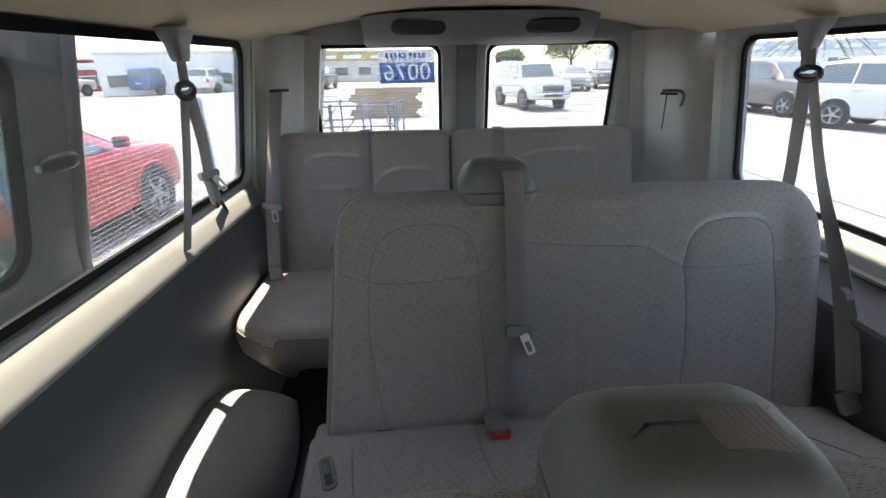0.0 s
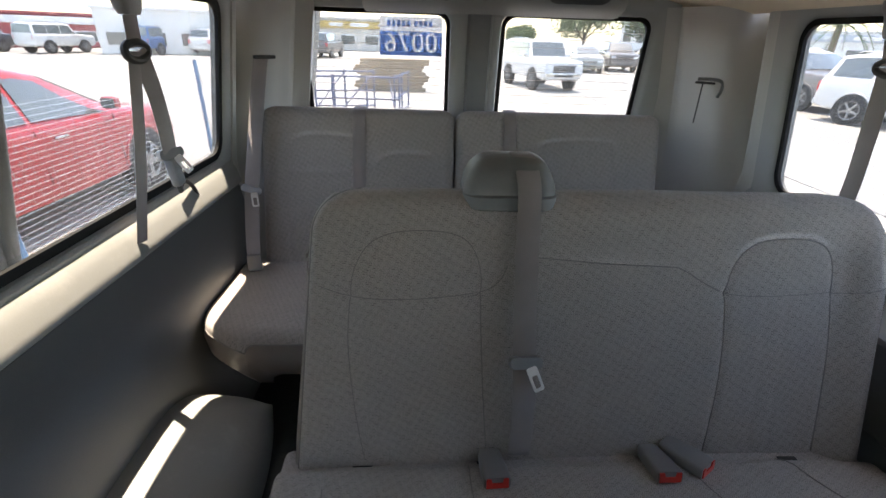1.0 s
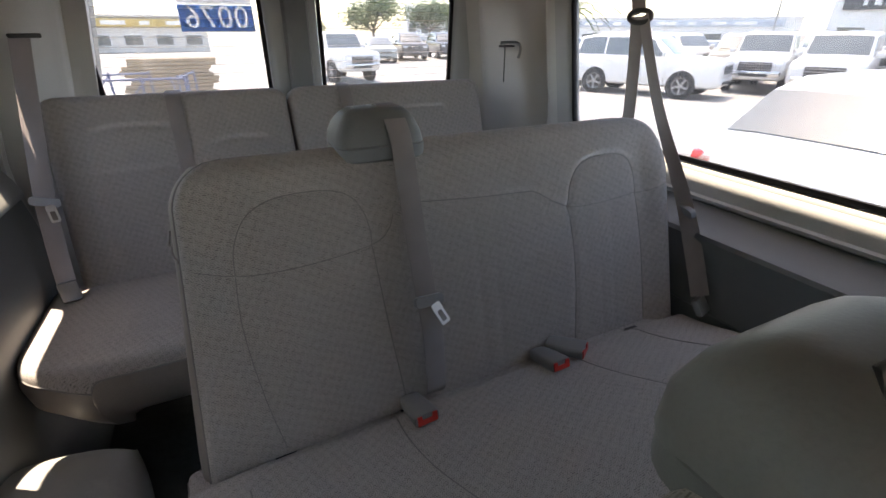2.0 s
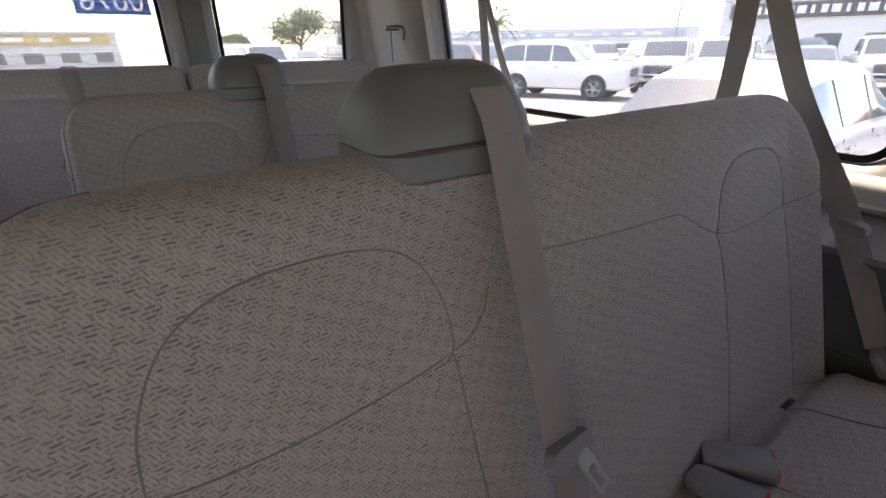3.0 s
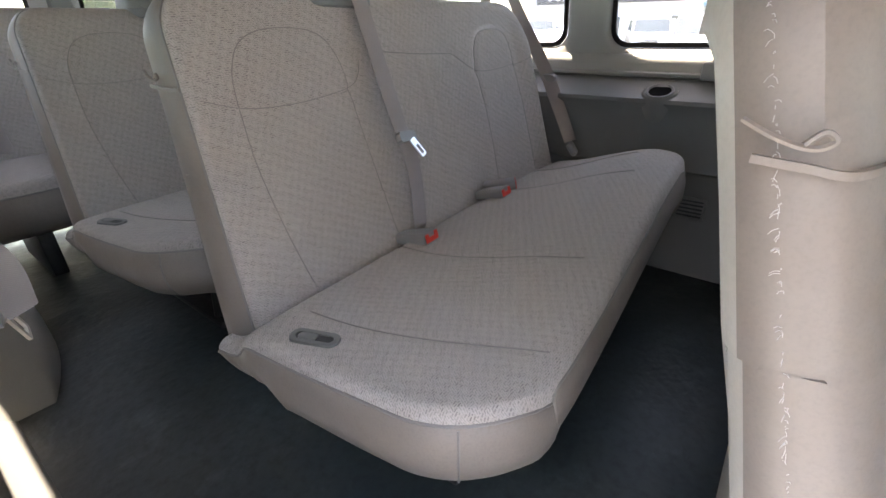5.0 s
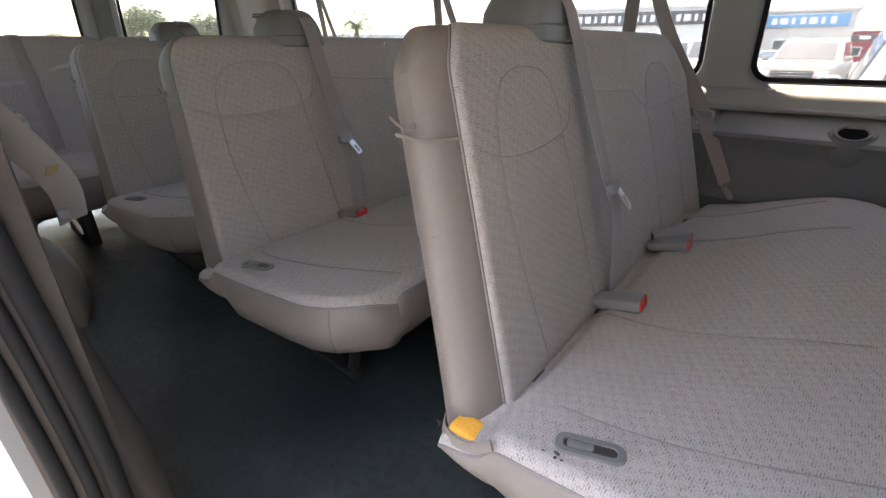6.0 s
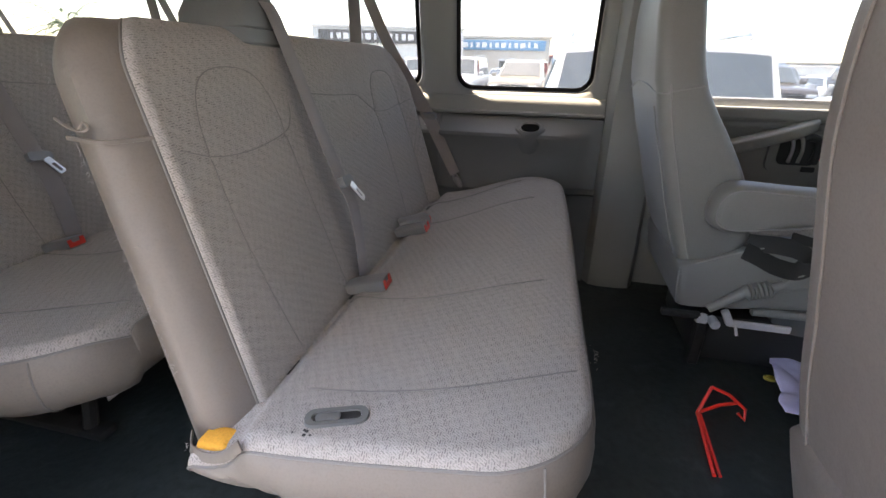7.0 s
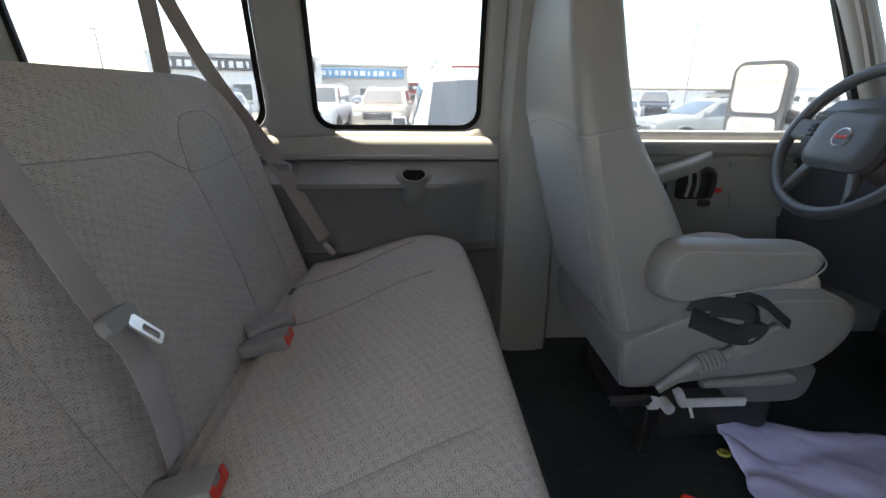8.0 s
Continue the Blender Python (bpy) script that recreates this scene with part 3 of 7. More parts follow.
# ---- benches ----
def seam_field(U, V, seams):
    """Depth of stitched grooves and their puckering at points (U, V)."""
    out = np.zeros_like(U)
    for depth, width, pts in seams:
        pts = np.array([(p[0], p[1]) for p in smooth_line([(a, b, 0) for a, b in pts], 5)])
        best = np.full(U.shape, 9.0)
        for (ax, ay), (bx, by) in zip(pts[:-1], pts[1:]):
            dx, dy = bx - ax, by - ay
            l2 = dx * dx + dy * dy + 1e-12
            t = np.clip(((U - ax) * dx + (V - ay) * dy) / l2, 0, 1)
            best = np.minimum(best, np.hypot(U - ax - t * dx, V - ay - t * dy))
        out -= 0.45 * depth * np.exp(-((best / width) ** 2)) + depth * 0.12 * np.exp(-((best / (width * 3.0)) ** 2))
    return out


def pad(xl, xr, v0, v1, top_r, edge_r, put, seams, crown=0.012, step=0.0065, low_r=0.01, taper=0.0):
    """A cushioned face: put(u, v, out) places it; top_r: one corner radius at v1 or two; edge_r: one rounding or four (left, right, low, top)."""
    tl, tr = top_r if isinstance(top_r, tuple) else (top_r, top_r)
    es = edge_r if isinstance(edge_r, tuple) else (edge_r,) * 4
    nu, nv = int((xr - xl) / step), int((v1 - v0) / step)
    s, t = np.meshgrid(np.linspace(0, 1, nu + 1), np.linspace(0, 1, nv + 1))
    # closer rows near the rim
    ease = lambda q: np.where(q < 0.5, 0.5 * (2 * q) ** 1.25, 1 - 0.5 * (2 - 2 * q) ** 1.25)
    s, t = ease(s), ease(t)
    V = v0 + (v1 - v0) * t

    def arc(r, d):
        return r - np.sqrt(np.maximum(r**2 - np.clip(d, 0, r) ** 2, 0))

    low = arc(low_r, (v0 + low_r) - V)
    L, R = xl + taper * (V - v0) + arc(tl, V - (v1 - tl)) + low, xr - arc(tr, V - (v1 - tr)) - low
    U = L + (R - L) * s
    out, keep, du, dv = 0 * U, 1 + 0 * U, 0 * U, 0 * U
    for n, (e, far) in enumerate(zip(es, (U - L, R - U, V - v0, v1 - V))):
        x = np.clip(1 - far / e, 0, 1)
        out -= e - e * np.sqrt(np.maximum(1 - x**2, 0))
        keep = np.minimum(keep, np.clip(far / e, 0, 1))
        grow = e * (np.arcsin(x) - x)
        if n < 2:
            du += grow * (2 * n - 1)
        else:
            dv += grow * (2 * n - 5)
    a, b = (U - xl) / (xr - xl) * 2 - 1, (V - v0) / (v1 - v0) * 2 - 1
    rim_out = out.copy()
    out = out + crown * (1 - np.abs(a) ** 6) * (1 - np.abs(b) ** 4)
    out = out + seam_field(U, V, seams) * keep
    verts = [put(u, v, o) for u, v, o in zip(U.ravel().tolist(), V.ravel().tolist(), out.ravel().tolist())]
    w = nu + 1
    faces = [(j * w + i, j * w + i + 1, (j + 1) * w + i + 1, (j + 1) * w + i) for j in range(nv) for i in range(nu)]
    edge = [j * w for j in range(nv, 0, -1)] + list(range(w)) + [j * w + nu for j in range(1, nv + 1)] + [nv * w + i for i in range(nu - 1, 0, -1)]
    uv = np.stack([(U + du).ravel(), (V + dv).ravel()], 1)
    return verts, faces, [verts[i] for i in edge], uv, dict(left=nv, drop=[-rim_out.ravel()[i] for i in edge], uv=[uv[i] for i in edge])


def stitches(line, gap=0.006, r=0.0007):
    """A run of short thread dashes along a line of points."""
    geos, carry = [], 0.0
    for a, b in zip(line[:-1], line[1:]):
        a, b = Vector(a), Vector(b)
        l = (b - a).length
        while carry < l:
            p = a.lerp(b, carry / l)
            geos.append(tube([p, p + (b - a).normalized() * gap * 0.6], r, 4))
            carry += gap
        carry -= l
    return joined(*geos)


BACK_LEAN = math.tan(radians(16.9))
BX0, BX1, TAPER = -0.474, 0.800, 0.085


def aisle_edge(v):
    """The backrest leans in a little towards its top at the aisle end."""
    return BX0 + TAPER * (v - 0.275)


def back_put(u, v, out):
    """u: x; v: height; out: towards the front."""
    k = max(0.0, min(1.0, (u + 0.40) / 0.7))
    # the bolster at the wall's end stands forward
    q = max(0.0, min(1.0, (u - 0.688) / 0.075))
    h = max(0.0, min(1.0, (0.86 - v) / 0.10))
    return (u, (v - 0.318) * BACK_LEAN - 0.010 + 0.020 * k - 0.028 * q * q * (3 - 2 * q) * h - out * 0.95, v + out * 0.30)


SEAMS_BACK = [
    (0.0032, 0.006, [(-0.352, 0.690), (-0.345, 0.740), (-0.318, 0.788), (-0.275, 0.812), (-0.215, 0.819), (-0.15, 0.814), (-0.110, 0.794), (-0.088, 0.750), (-0.085, 0.697), (-0.11, 0.688)]),
    (0.0032, 0.006, [(-0.41, 0.708), (-0.352, 0.690), (-0.288, 0.683), (-0.20, 0.684), (-0.085, 0.697), (-0.045, 0.720), (-0.030, 0.750)]),
    (0.003, 0.006, [(-0.352, 0.690), (-0.358, 0.59), (-0.345, 0.45), (-0.325, 0.34)]),
    (0.003, 0.006, [(-0.085, 0.697), (-0.080, 0.60), (-0.072, 0.48), (-0.060, 0.34)]),
    (0.004, 0.006, [(0.03, 0.766), (0.10, 0.760), (0.20, 0.752), (0.31, 0.747), (0.345, 0.742), (0.40, 0.712), (0.444, 0.693)]),
    (0.006, 0.006, [(0.444, 0.693), (0.452, 0.60), (0.450, 0.48), (0.435, 0.34)]),
    (0.006, 0.006, [(0.444, 0.693), (0.455, 0.745), (0.480, 0.782), (0.52, 0.802), (0.59, 0.807), (0.645, 0.797), (0.672, 0.76), (0.680, 0.69), (0.692, 0.55), (0.690, 0.34)]),
    (0.003, 0.006, [(0.444, 0.693), (0.50, 0.688), (0.58, 0.690), (0.680, 0.698)]),
    (0.003, 0.006, [(0.680, 0.694), (0.72, 0.702), (0.775, 0.722)]),
    (0.0024, 0.005, [(0.160, 0.745), (0.165, 0.60), (0.155, 0.36)]),
    (0.0024, 0.005, [(0.215, 0.745), (0.215, 0.60), (0.205, 0.36)]),
    (0.0022, 0.005, [(0.540, 0.68), (0.54, 0.52), (0.535, 0.36)]),
    (0.0022, 0.005, [(0.585, 0.68), (0.585, 0.52), (0.58, 0.36)]),
]
SEAMS_SEAT = [
    (0.0018, 0.004, [(-0.405, -0.05), (-0.385, -0.19), (-0.345, -0.33), (-0.275, -0.49)]),
    (0.0045, 0.005, [(-0.10, 0.0), (-0.10, -0.10), (-0.080, -0.20), (-0.030, -0.33), (0.01, -0.44)]),
    (0.0045, 0.005, [(0.355, 0.0), (0.372, -0.10), (0.405, -0.21), (0.445, -0.32), (0.475, -0.41)]),
    (0.0045, 0.005, [(0.585, 0.0), (0.60, -0.08), (0.625, -0.17), (0.665, -0.27), (0.70, -0.36)]),
]


def seat_height(u, v):
    """Height of a bench cushion; v runs to the front. It rises to the front at the wall's end."""
    dip = 0.010 * math.sin(max(0.0, min(1.0, (v + 0.03) / 0.5)) * math.pi)
    k = max(0.0, min(1.0, (u + 0.30) / 0.9))
    fold, lip = 0.346 + 0.012 * k, 0.362 + 0.088 * k * k * (3 - 2 * k)
    t = max(0.0, min(1.0, v / 0.42))
    dip += 0.024 * math.exp(-((max(0.0, v - 0.026) / 0.017) ** 2))
    # the rear aisle corner is cut away under the backrest
    a, b = max(0.0, min(1.0, (-0.395 - u) / 0.075)), max(0.0, min(1.0, (0.055 - v) / 0.075))
    return fold + (lip - fold) * t * t * (3 - 2 * t) - dip - 0.022 * a * a * (3 - 2 * a) * b * b * (3 - 2 * b)


def buckle(parent, m, tip=1.0):
    """A receiver on a short stalk with a red release button; it points along +y of m."""
    b = piece("buckle", *rings([[(x * k, y, z * q) for x, z in rounded(-0.026, 0.026, -0.013, 0.013, 0.008, 3)] for y, k, q in ((-0.055, 0.7, 0.8), (-0.045, 0.86, 0.95), (0.0, 1.0, 1.0), (0.030, 1.0, 1.0), (0.034, 0.95, 0.9))]), BELT_PLASTIC, parent, "dark grey plastic buckle", m=m)
    outline = [(-0.021, -0.009), (0.021, -0.009), (0.021, 0.010), (0.012, 0.010), (0.010, 0.001), (-0.010, 0.001), (-0.012, 0.010), (-0.021, 0.010)]
    piece("release_button", *rings([[(x, y, z) for x, z in outline] for y in (0.030, 0.0365)]), RED, b, "red release button", False)
    return b


def tongue_geo():
    """Plastic slider and metal tongue, hanging along -z, facing -y."""
    slider = rings([[(x, y, z) for x, z in rounded(-0.034, 0.034, -0.012, 0.012, 0.008, 3)] for y in (-0.008, 0.006)])
    o, i = rounded(-0.0115, 0.0115, -0.054, -0.004, 0.005, 3), rounded(-0.0060, 0.0060, -0.048, -0.022, 0.003, 3)
    plate = rings([[(x, -0.0015, z) for x, z in o], [(x, -0.0015, z) for x, z in i], [(x, 0.0015, z) for x, z in i], [(x, 0.0015, z) for x, z in o], [(x, -0.0015, z) for x, z in o]], True, False)
    return slider, plate


def tongue(parent, m):
    slider, plate = tongue_geo()
    t = piece("tongue_slider", *slider, BELT_PLASTIC, parent, "grey plastic belt slider", m=m)
    piece("tongue", *plate, STEEL, t, "bright steel belt tongue", False, m=pose(0.008, -0.006, -0.004, -10, -22, 0))
    return t


def bench(y, torn=False, label="grey cloth three-seat bench with vinyl sides", deep=1.0, pull=0.0, lean=0.0):
    b = thing("bench_seat", label, "seat", pose(0, y, 0), "benches in rows")
    def drawn(v):
        return pull + lean * max(0.0, min(1.0, (v - 0.5) / 0.35))

    def face(u, v, out):
        # pull: how far the cloth's aisle edge is drawn inwards
        k = max(0.0, min(1.0, (-0.02 - u) / 0.42))
        return back_put(u + drawn(v) * k * k * (3 - 2 * k), v, out)

    # backrest: cloth face, vinyl sides and back
    v, f, edge, uv, rim = pad(BX0, BX1, 0.275, 0.898, (0.085, 0.105), (0.014, 0.045, 0.02, 0.046), face, SEAMS_BACK, 0.003, taper=TAPER)
    piece("backrest", v, f, FABRIC, b, "grey patterned cloth backrest with stitched panels", uv=uv)
    for n, (depth, _, pts) in enumerate(SEAMS_BACK):
        if depth < 0.0025:
            continue
        line = smooth_line([(a, q, 0) for a, q in pts], 5)
        px, py = np.array([p.x for p in line]), np.array([p.y for p in line])
        sunk = seam_field(px, py, SEAMS_BACK) + 0.003 * (1 - np.abs((px - BX0) / (BX1 - BX0) * 2 - 1) ** 6) * (1 - np.abs((py - 0.275) / 0.623 * 2 - 1) ** 4)
        piece("seam", *tube([face(p.x, p.y, o + 0.0004) for p, o in zip(line, sunk.tolist())], 0.0013 if depth > 0.0038 else 0.0010, 6), SEAM, b, "stitched seam")
    # shell rings go straight back from the face's rim; cloth over the top and the wall's end, vinyl elsewhere
    c = Vector((sum(p[0] for p in edge) / len(edge), 0.12, 0.60))
    loops, suv = [], []
    on_cloth = [(p[2] > 0.80 and p[0] > aisle_edge(0.86) + 0.045 + drawn(0.8)) or p[0] > BX1 - 0.05 for p in edge]
    for back, inset in ((0.0, 0.0), (0.03, -0.003), (0.16, -0.013), (0.34, -0.019), (0.55, -0.020), (0.70, -0.010), (0.83, 0.018), (0.95, 0.07), (1.0, 0.14)):
        ring = []
        for p, drop, q, cl in zip(edge, rim["drop"], rim["uv"], on_cloth):
            # thinner towards the top
            h = (p[2] - 0.275) / 0.63
            dx, dz = p[0] - c.x, p[2] - c.z
            nx = max(-1, min(1, dx / 0.64)) ** 9
            nz = max(-1, min(1, dz / 0.31)) ** 9
            if cl and inset < 0:
                nx, nz = nx * 0.25, nz * 0.25
            g = back * max(0.03, 0.142 - 0.040 * h - drop)
            wide = 0.90 * drawn(q[1]) * min(1.0, back / 0.3) ** 0.6 if q[0] < aisle_edge(q[1]) + 0.06 else 0.0
            ring.append((p[0] - nx * inset - wide, p[1] + g * 0.95, p[2] - nz * inset - g * 0.30 * (1 if dz > 0 else 0.4)))
            suv.append((q[0] + (g if p[0] > BX1 - 0.05 else 0), q[1] + (g if p[2] > 0.80 else 0)))
        loops.append(ring)
    sv, sf = rings(loops, True, True)
    ne = len(edge)
    soft = [q for q in sf if len(q) == 4 and max(q) < 7 * ne and all(on_cloth[k % ne] for k in q)]
    rear_f = [q for q in sf if (len(q) == 4 and min(q) >= 6 * ne) or (len(q) > 4 and min(q) > 0)]
    taken = set(soft) | set(rear_f) | {q for q in sf if len(q) > 4}
    piece("backrest_shell", sv, [q for q in sf if q not in taken], VINYL, b, "smooth grey vinyl sides")
    used = sorted({k for q in rear_f for k in q})
    at = {k: n for n, k in enumerate(used)}
    piece("back_panel", [sv[k] for k in used], [tuple(at[k] for k in q) for q in rear_f], BACK_PANEL, b, "pale beige panel over the rear of the backrest")
    used = sorted({k for q in soft for k in q})
    at = {k: n for n, k in enumerate(used)}
    piece("backrest_top", [sv[k] for k in used], [tuple(at[k] for k in q) for q in soft], FABRIC, b, "cloth rolled over the backrest's top", uv=[suv[k] for k in used])
    line = [Vector(p) + Vector((0, -0.001, 0)) for p in edge[: rim["left"]]][::2]
    piece("welt", *tube(line, 0.0026, 6), PIPING, b, "stitched edge welt")
    tagged(piece("stitching", *stitches([p + Vector((0.008, -0.0075, -0.001)) for p in line]), THREAD, b, "pale thread stitches"), kind="stuff")
    # vinyl band with a hook loop across the aisle side of the backrest
    hz = 0.735
    y0 = back_put(BX0, hz, -0.012)[1]
    ux = aisle_edge(hz) + 0.10 * drawn(hz) + 0.002
    piece("side_strap", *band([(aisle_edge(hz) - 0.002 + drawn(hz), y0 - 0.003, hz - 0.006), (ux - 0.012, y0 + 0.022, hz - 0.006), (ux - 0.0155, y0 + 0.045, hz - 0.004), (ux - 0.015, y0 + 0.075, hz - 0.002)], 0.006, 0.004, (0, 0, 1)), VINYL, b, "folded vinyl strap")
    piece("hook_cord", *tube(smooth_line([(ux - 0.016, y0 + 0.085, hz + 0.022), (ux - 0.018, y0 + 0.066, hz + 0.013), (ux - 0.018, y0 + 0.046, hz + 0.008), (ux - 0.016, y0 + 0.036, hz + 0.013), (ux - 0.016, y0 + 0.042, hz + 0.018), (ux - 0.018, y0 + 0.050, hz + 0.010)], 5), 0.0022, 6), VINYL, b)
    # cushion
    def seat_put(u, v, out):
        # v runs to the front; the seat dips a little in the middle and rolls down at the front
        # the front edge falls back towards the wall
        k = max(0.0, min(1.0, (u + 0.25) / 0.95))
        return (u, -v * (1.045 - 0.085 * k) + 0.02, seat_height(u, v) + out)

    sseams = [(d, w, [(a, -q) for a, q in pts]) for d, w, pts in SEAMS_SEAT]
    v, f, edge, uv, rim = pad(-0.520, 0.80, -0.045, 0.515, (0.15, 0.17), 0.022, seat_put, sseams, 0.012, taper=0.10)
    piece("cushion", v, f, FABRIC, b, "grey patterned cloth seat cushion", uv=uv)
    line = [Vector(p) for p in edge[:: 2] if p[1] < -0.05]
    line.sort(key=lambda p: math.atan2(p.y + 0.05, p.x - 0.15) if p.y < -0.05 else 0)
    mid = Vector((0.15, -0.15, 0))
    tagged(piece("stitching", *stitches([p + Vector(((mid - p).x, (mid - p).y, 0)).normalized() * 0.010 + Vector((0, 0, 0.0145)) for p in line]), THREAD, b, "pale thread stitches"), kind="stuff")
    for depth, _, pts in sseams:
        line = smooth_line([(a, q, 0) for a, q in pts], 5)
        piece("seam", *tube([seat_put(p.x, p.y, 0.0122 - depth * 0.52) for p in line[2:]], 0.0012, 6), SEAM, b, "stitched seam")
    loops, ne = [], len(edge)
    away = []
    for k in range(ne):
        t = Vector(edge[(k + 3) % ne]) - Vector(edge[k - 3])
        away.append(Vector((-t.y, t.x)).normalized() * (1 if (-t.y) * (edge[k][0] - 0.154) + t.x * (edge[k][1] + 0.22) > 0 else -1))
    for drop, inset in ((0.0, 0.0), (0.004, -0.004), (0.04, -0.012), (0.085, -0.013), (0.125, -0.004), (0.16, 0.016), (0.188, 0.05), (0.202, 0.09), (0.208, 0.13)):
        ring = []
        for p, n2 in zip(edge, away):
            gone = max(0.0, min(1.0, (-p[0] - 0.05) / 0.25)) * max(0.0, min(1.0, (p[1] + 0.10) / 0.13))
            k = 0.35 if p[1] > -0.03 and p[0] > -0.15 and inset > 0 else 1.0 - 0.85 * gone
            low = drop * deep * min(1.0, (p[2] - 0.15) / 0.18) * (1 - 0.86 * gone)
            ring.append((p[0] - n2.x * inset * k, p[1] - n2.y * inset * k - 0.45 * drop * max(0.0, min(1.0, (p[1] + 0.16) / 0.16)), p[2] - low))
        loops.append(ring)
    sv, sf = rings(loops, True, True)
    piece("cushion_skirt", sv, sf, VINYL, b, "smooth grey vinyl cushion skirt")
    piece("welt", *tube([Vector(p) for p in edge[::2]], 0.0028, 6, True), PIPING, b, "stitched edge welt")
    # seam down the skirt near the front corner
    kk = min(range(len(edge)), key=lambda q: abs(edge[q][0] + 0.40) + abs(edge[q][1] + 0.445))
    piece("skirt_seam", *tube(smooth_line([Vector(l[kk]) for l in loops[1:7]], 4), 0.0022, 6), PIPING, b)
    # recessed slot for the seat release at the aisle end
    o, i = rounded(-0.056, 0.056, -0.020, 0.020, 0.018, 5), rounded(-0.043, 0.043, -0.010, 0.010, 0.0095, 5)
    m = pose(-0.444, -0.148, seat_height(-0.444, 0.165) + 0.006, 3, -2, -71) @ Matrix.Scale(0.85, 4)
    s = piece("release_bezel", *rings([[(x, yy, 0.0) for x, yy in o], [(x * 0.97, yy * 0.95, 0.006) for x, yy in o], [(x, yy, 0.006) for x, yy in i], [(x * 0.96, yy * 0.95, 0.0025) for x, yy in i]], True, False), GUIDE_VINYL, b, "grey oval bezel", m=m)
    piece("release_well", *rings([[(x * 0.97, yy * 0.97, 0.003) for x, yy in i], [(x * 0.5, yy * 0.5, 0.0025) for x, yy in i]]), BLACK, s)
    piece("release_handle", *rings([[(x, yy, z) for x, yy in rounded(-0.036 + e, 0.006 - e, -0.0085 + e, 0.0085 - e, 0.006, 4)] for z, e in ((0.0028, 0.0), (0.0060, 0.0), (0.0075, 0.002))]), GUIDE_VINYL, s, "grey release paddle")
    # belt guide that sits on the backrest's top like a headrest
    hl = []
    for zz, w0, w1, f0, f1 in ((0.868, -0.120, 0.063, 0.163, 0.290), (0.886, -0.124, 0.067, 0.164, 0.298), (0.910, -0.120, 0.063, 0.168, 0.298), (0.932, -0.110, 0.053, 0.174, 0.290), (0.948, -0.099, 0.042, 0.180, 0.276), (0.957, -0.086, 0.029, 0.190, 0.262), (0.960, -0.066, 0.009, 0.205, 0.245)):
        hl.append([(a, bb, zz) for a, bb in rounded(w0, w1, f0, f1, 0.030 if zz < 0.95 else 0.022, 5)])
    g = piece("belt_guide", *rings(hl), GUIDE_VINYL, b, "padded grey vinyl belt guide on the backrest")
    piece("guide_collar", *rings([[(a, bb, zz) for a, bb in rounded(-0.122 - e, 0.066 + e, 0.161 - e, 0.294 + e, 0.036, 5)] for zz, e in ((0.855, -0.004), (0.862, 0.003), (0.886, 0.003), (0.890, -0.001))]), TRIM_DARK, g, "plain dark grey collar")
    # shoulder belt for the middle seat, out of the guide and down the face
    pts = [(-0.006, 0.235, 0.962), (-0.004, 0.200, 0.957), (0.002, 0.170, 0.928), (0.006, 0.152, 0.884), (0.004, 0.100, 0.745), (0.005, 0.045, 0.600), (0.006, 0.018, 0.540), (0.008, 0.006, 0.470), (0.010, 0.002, 0.400), (0.010, 0.000, 0.360), (0.010, 0.012, 0.338)]
    belt = piece("shoulder_belt", *band(pts, 0.047, 0.0028), BELT, b, "grey woven shoulder belt")
    tongue(belt, pose(0.006, 0.030, 0.582, -24, 6, 8))
    # buckles in the fold of the seat
    for bx, by, lift, turn in ((-0.052, -0.048, 14, 184), (0.300, -0.046, 16, 182), (0.372, -0.030, 8, 214)):
        buckle(b, pose(bx, by, seat_height(bx, 0.09) + 0.017, lift, 0, turn) @ Matrix.Scale(1.08, 4))
    # dark clips that show in the fold
    for x in (-0.33, -0.06, 0.62):
        piece("fold_clip", *rbox(0.045, 0.018, 0.008, 0.003, 2, (x, -0.004, seat_height(x, 0.02) + 0.004)), BLACK, b, "black plastic clip in the seat fold")
    # panel that closes the rear below the backrest
    piece("rear_skirt", *rings([[(x, y + d, z) for x, z in rounded(-0.30, 0.74, 0.11, 0.33, 0.03, 4)] for y, d in ((0.105, 0.0), (0.109, 0.006), (0.118, 0.012))]), BACK_PANEL, b, "pale beige panel below the backrest")
    # frame and legs
    for x in (-0.30, 0.60):
        leg = piece("leg", *joined(tube(smooth_line([(x, -0.36, 0.235), (x, -0.33, 0.13), (x, -0.30, 0.02), (x, -0.27, 0.012)], 4), 0.016, 8), tube(smooth_line([(x, 0.02, 0.235), (x, 0.03, 0.12), (x, 0.05, 0.02), (x, 0.08, 0.012)], 4), 0.016, 8), rbox(0.045, 0.46, 0.022, 0.005, 2, (x, -0.12, 0.012))), DARK_STEEL, b, "dark steel leg with a floor rail")
        piece("latch", *rbox(0.03, 0.07, 0.03, 0.008, 2, (x, 0.07, 0.035)), DARK_STEEL, leg, "zinc-plated latch")
    piece("under_frame", *joined(rbox(1.02, 0.03, 0.03, 0.006, 2, (0.15, -0.36, 0.232)), rbox(1.02, 0.03, 0.03, 0.006, 2, (0.15, 0.01, 0.232))), DARK_STEEL, b)
    piece("tag", *rbox(0.06, 0.002, 0.03, 0, 1, (-0.21, -0.29, 0.055)), surface("white_tag", col(0.7), 0.6), b, "white paper tag under the cushion")
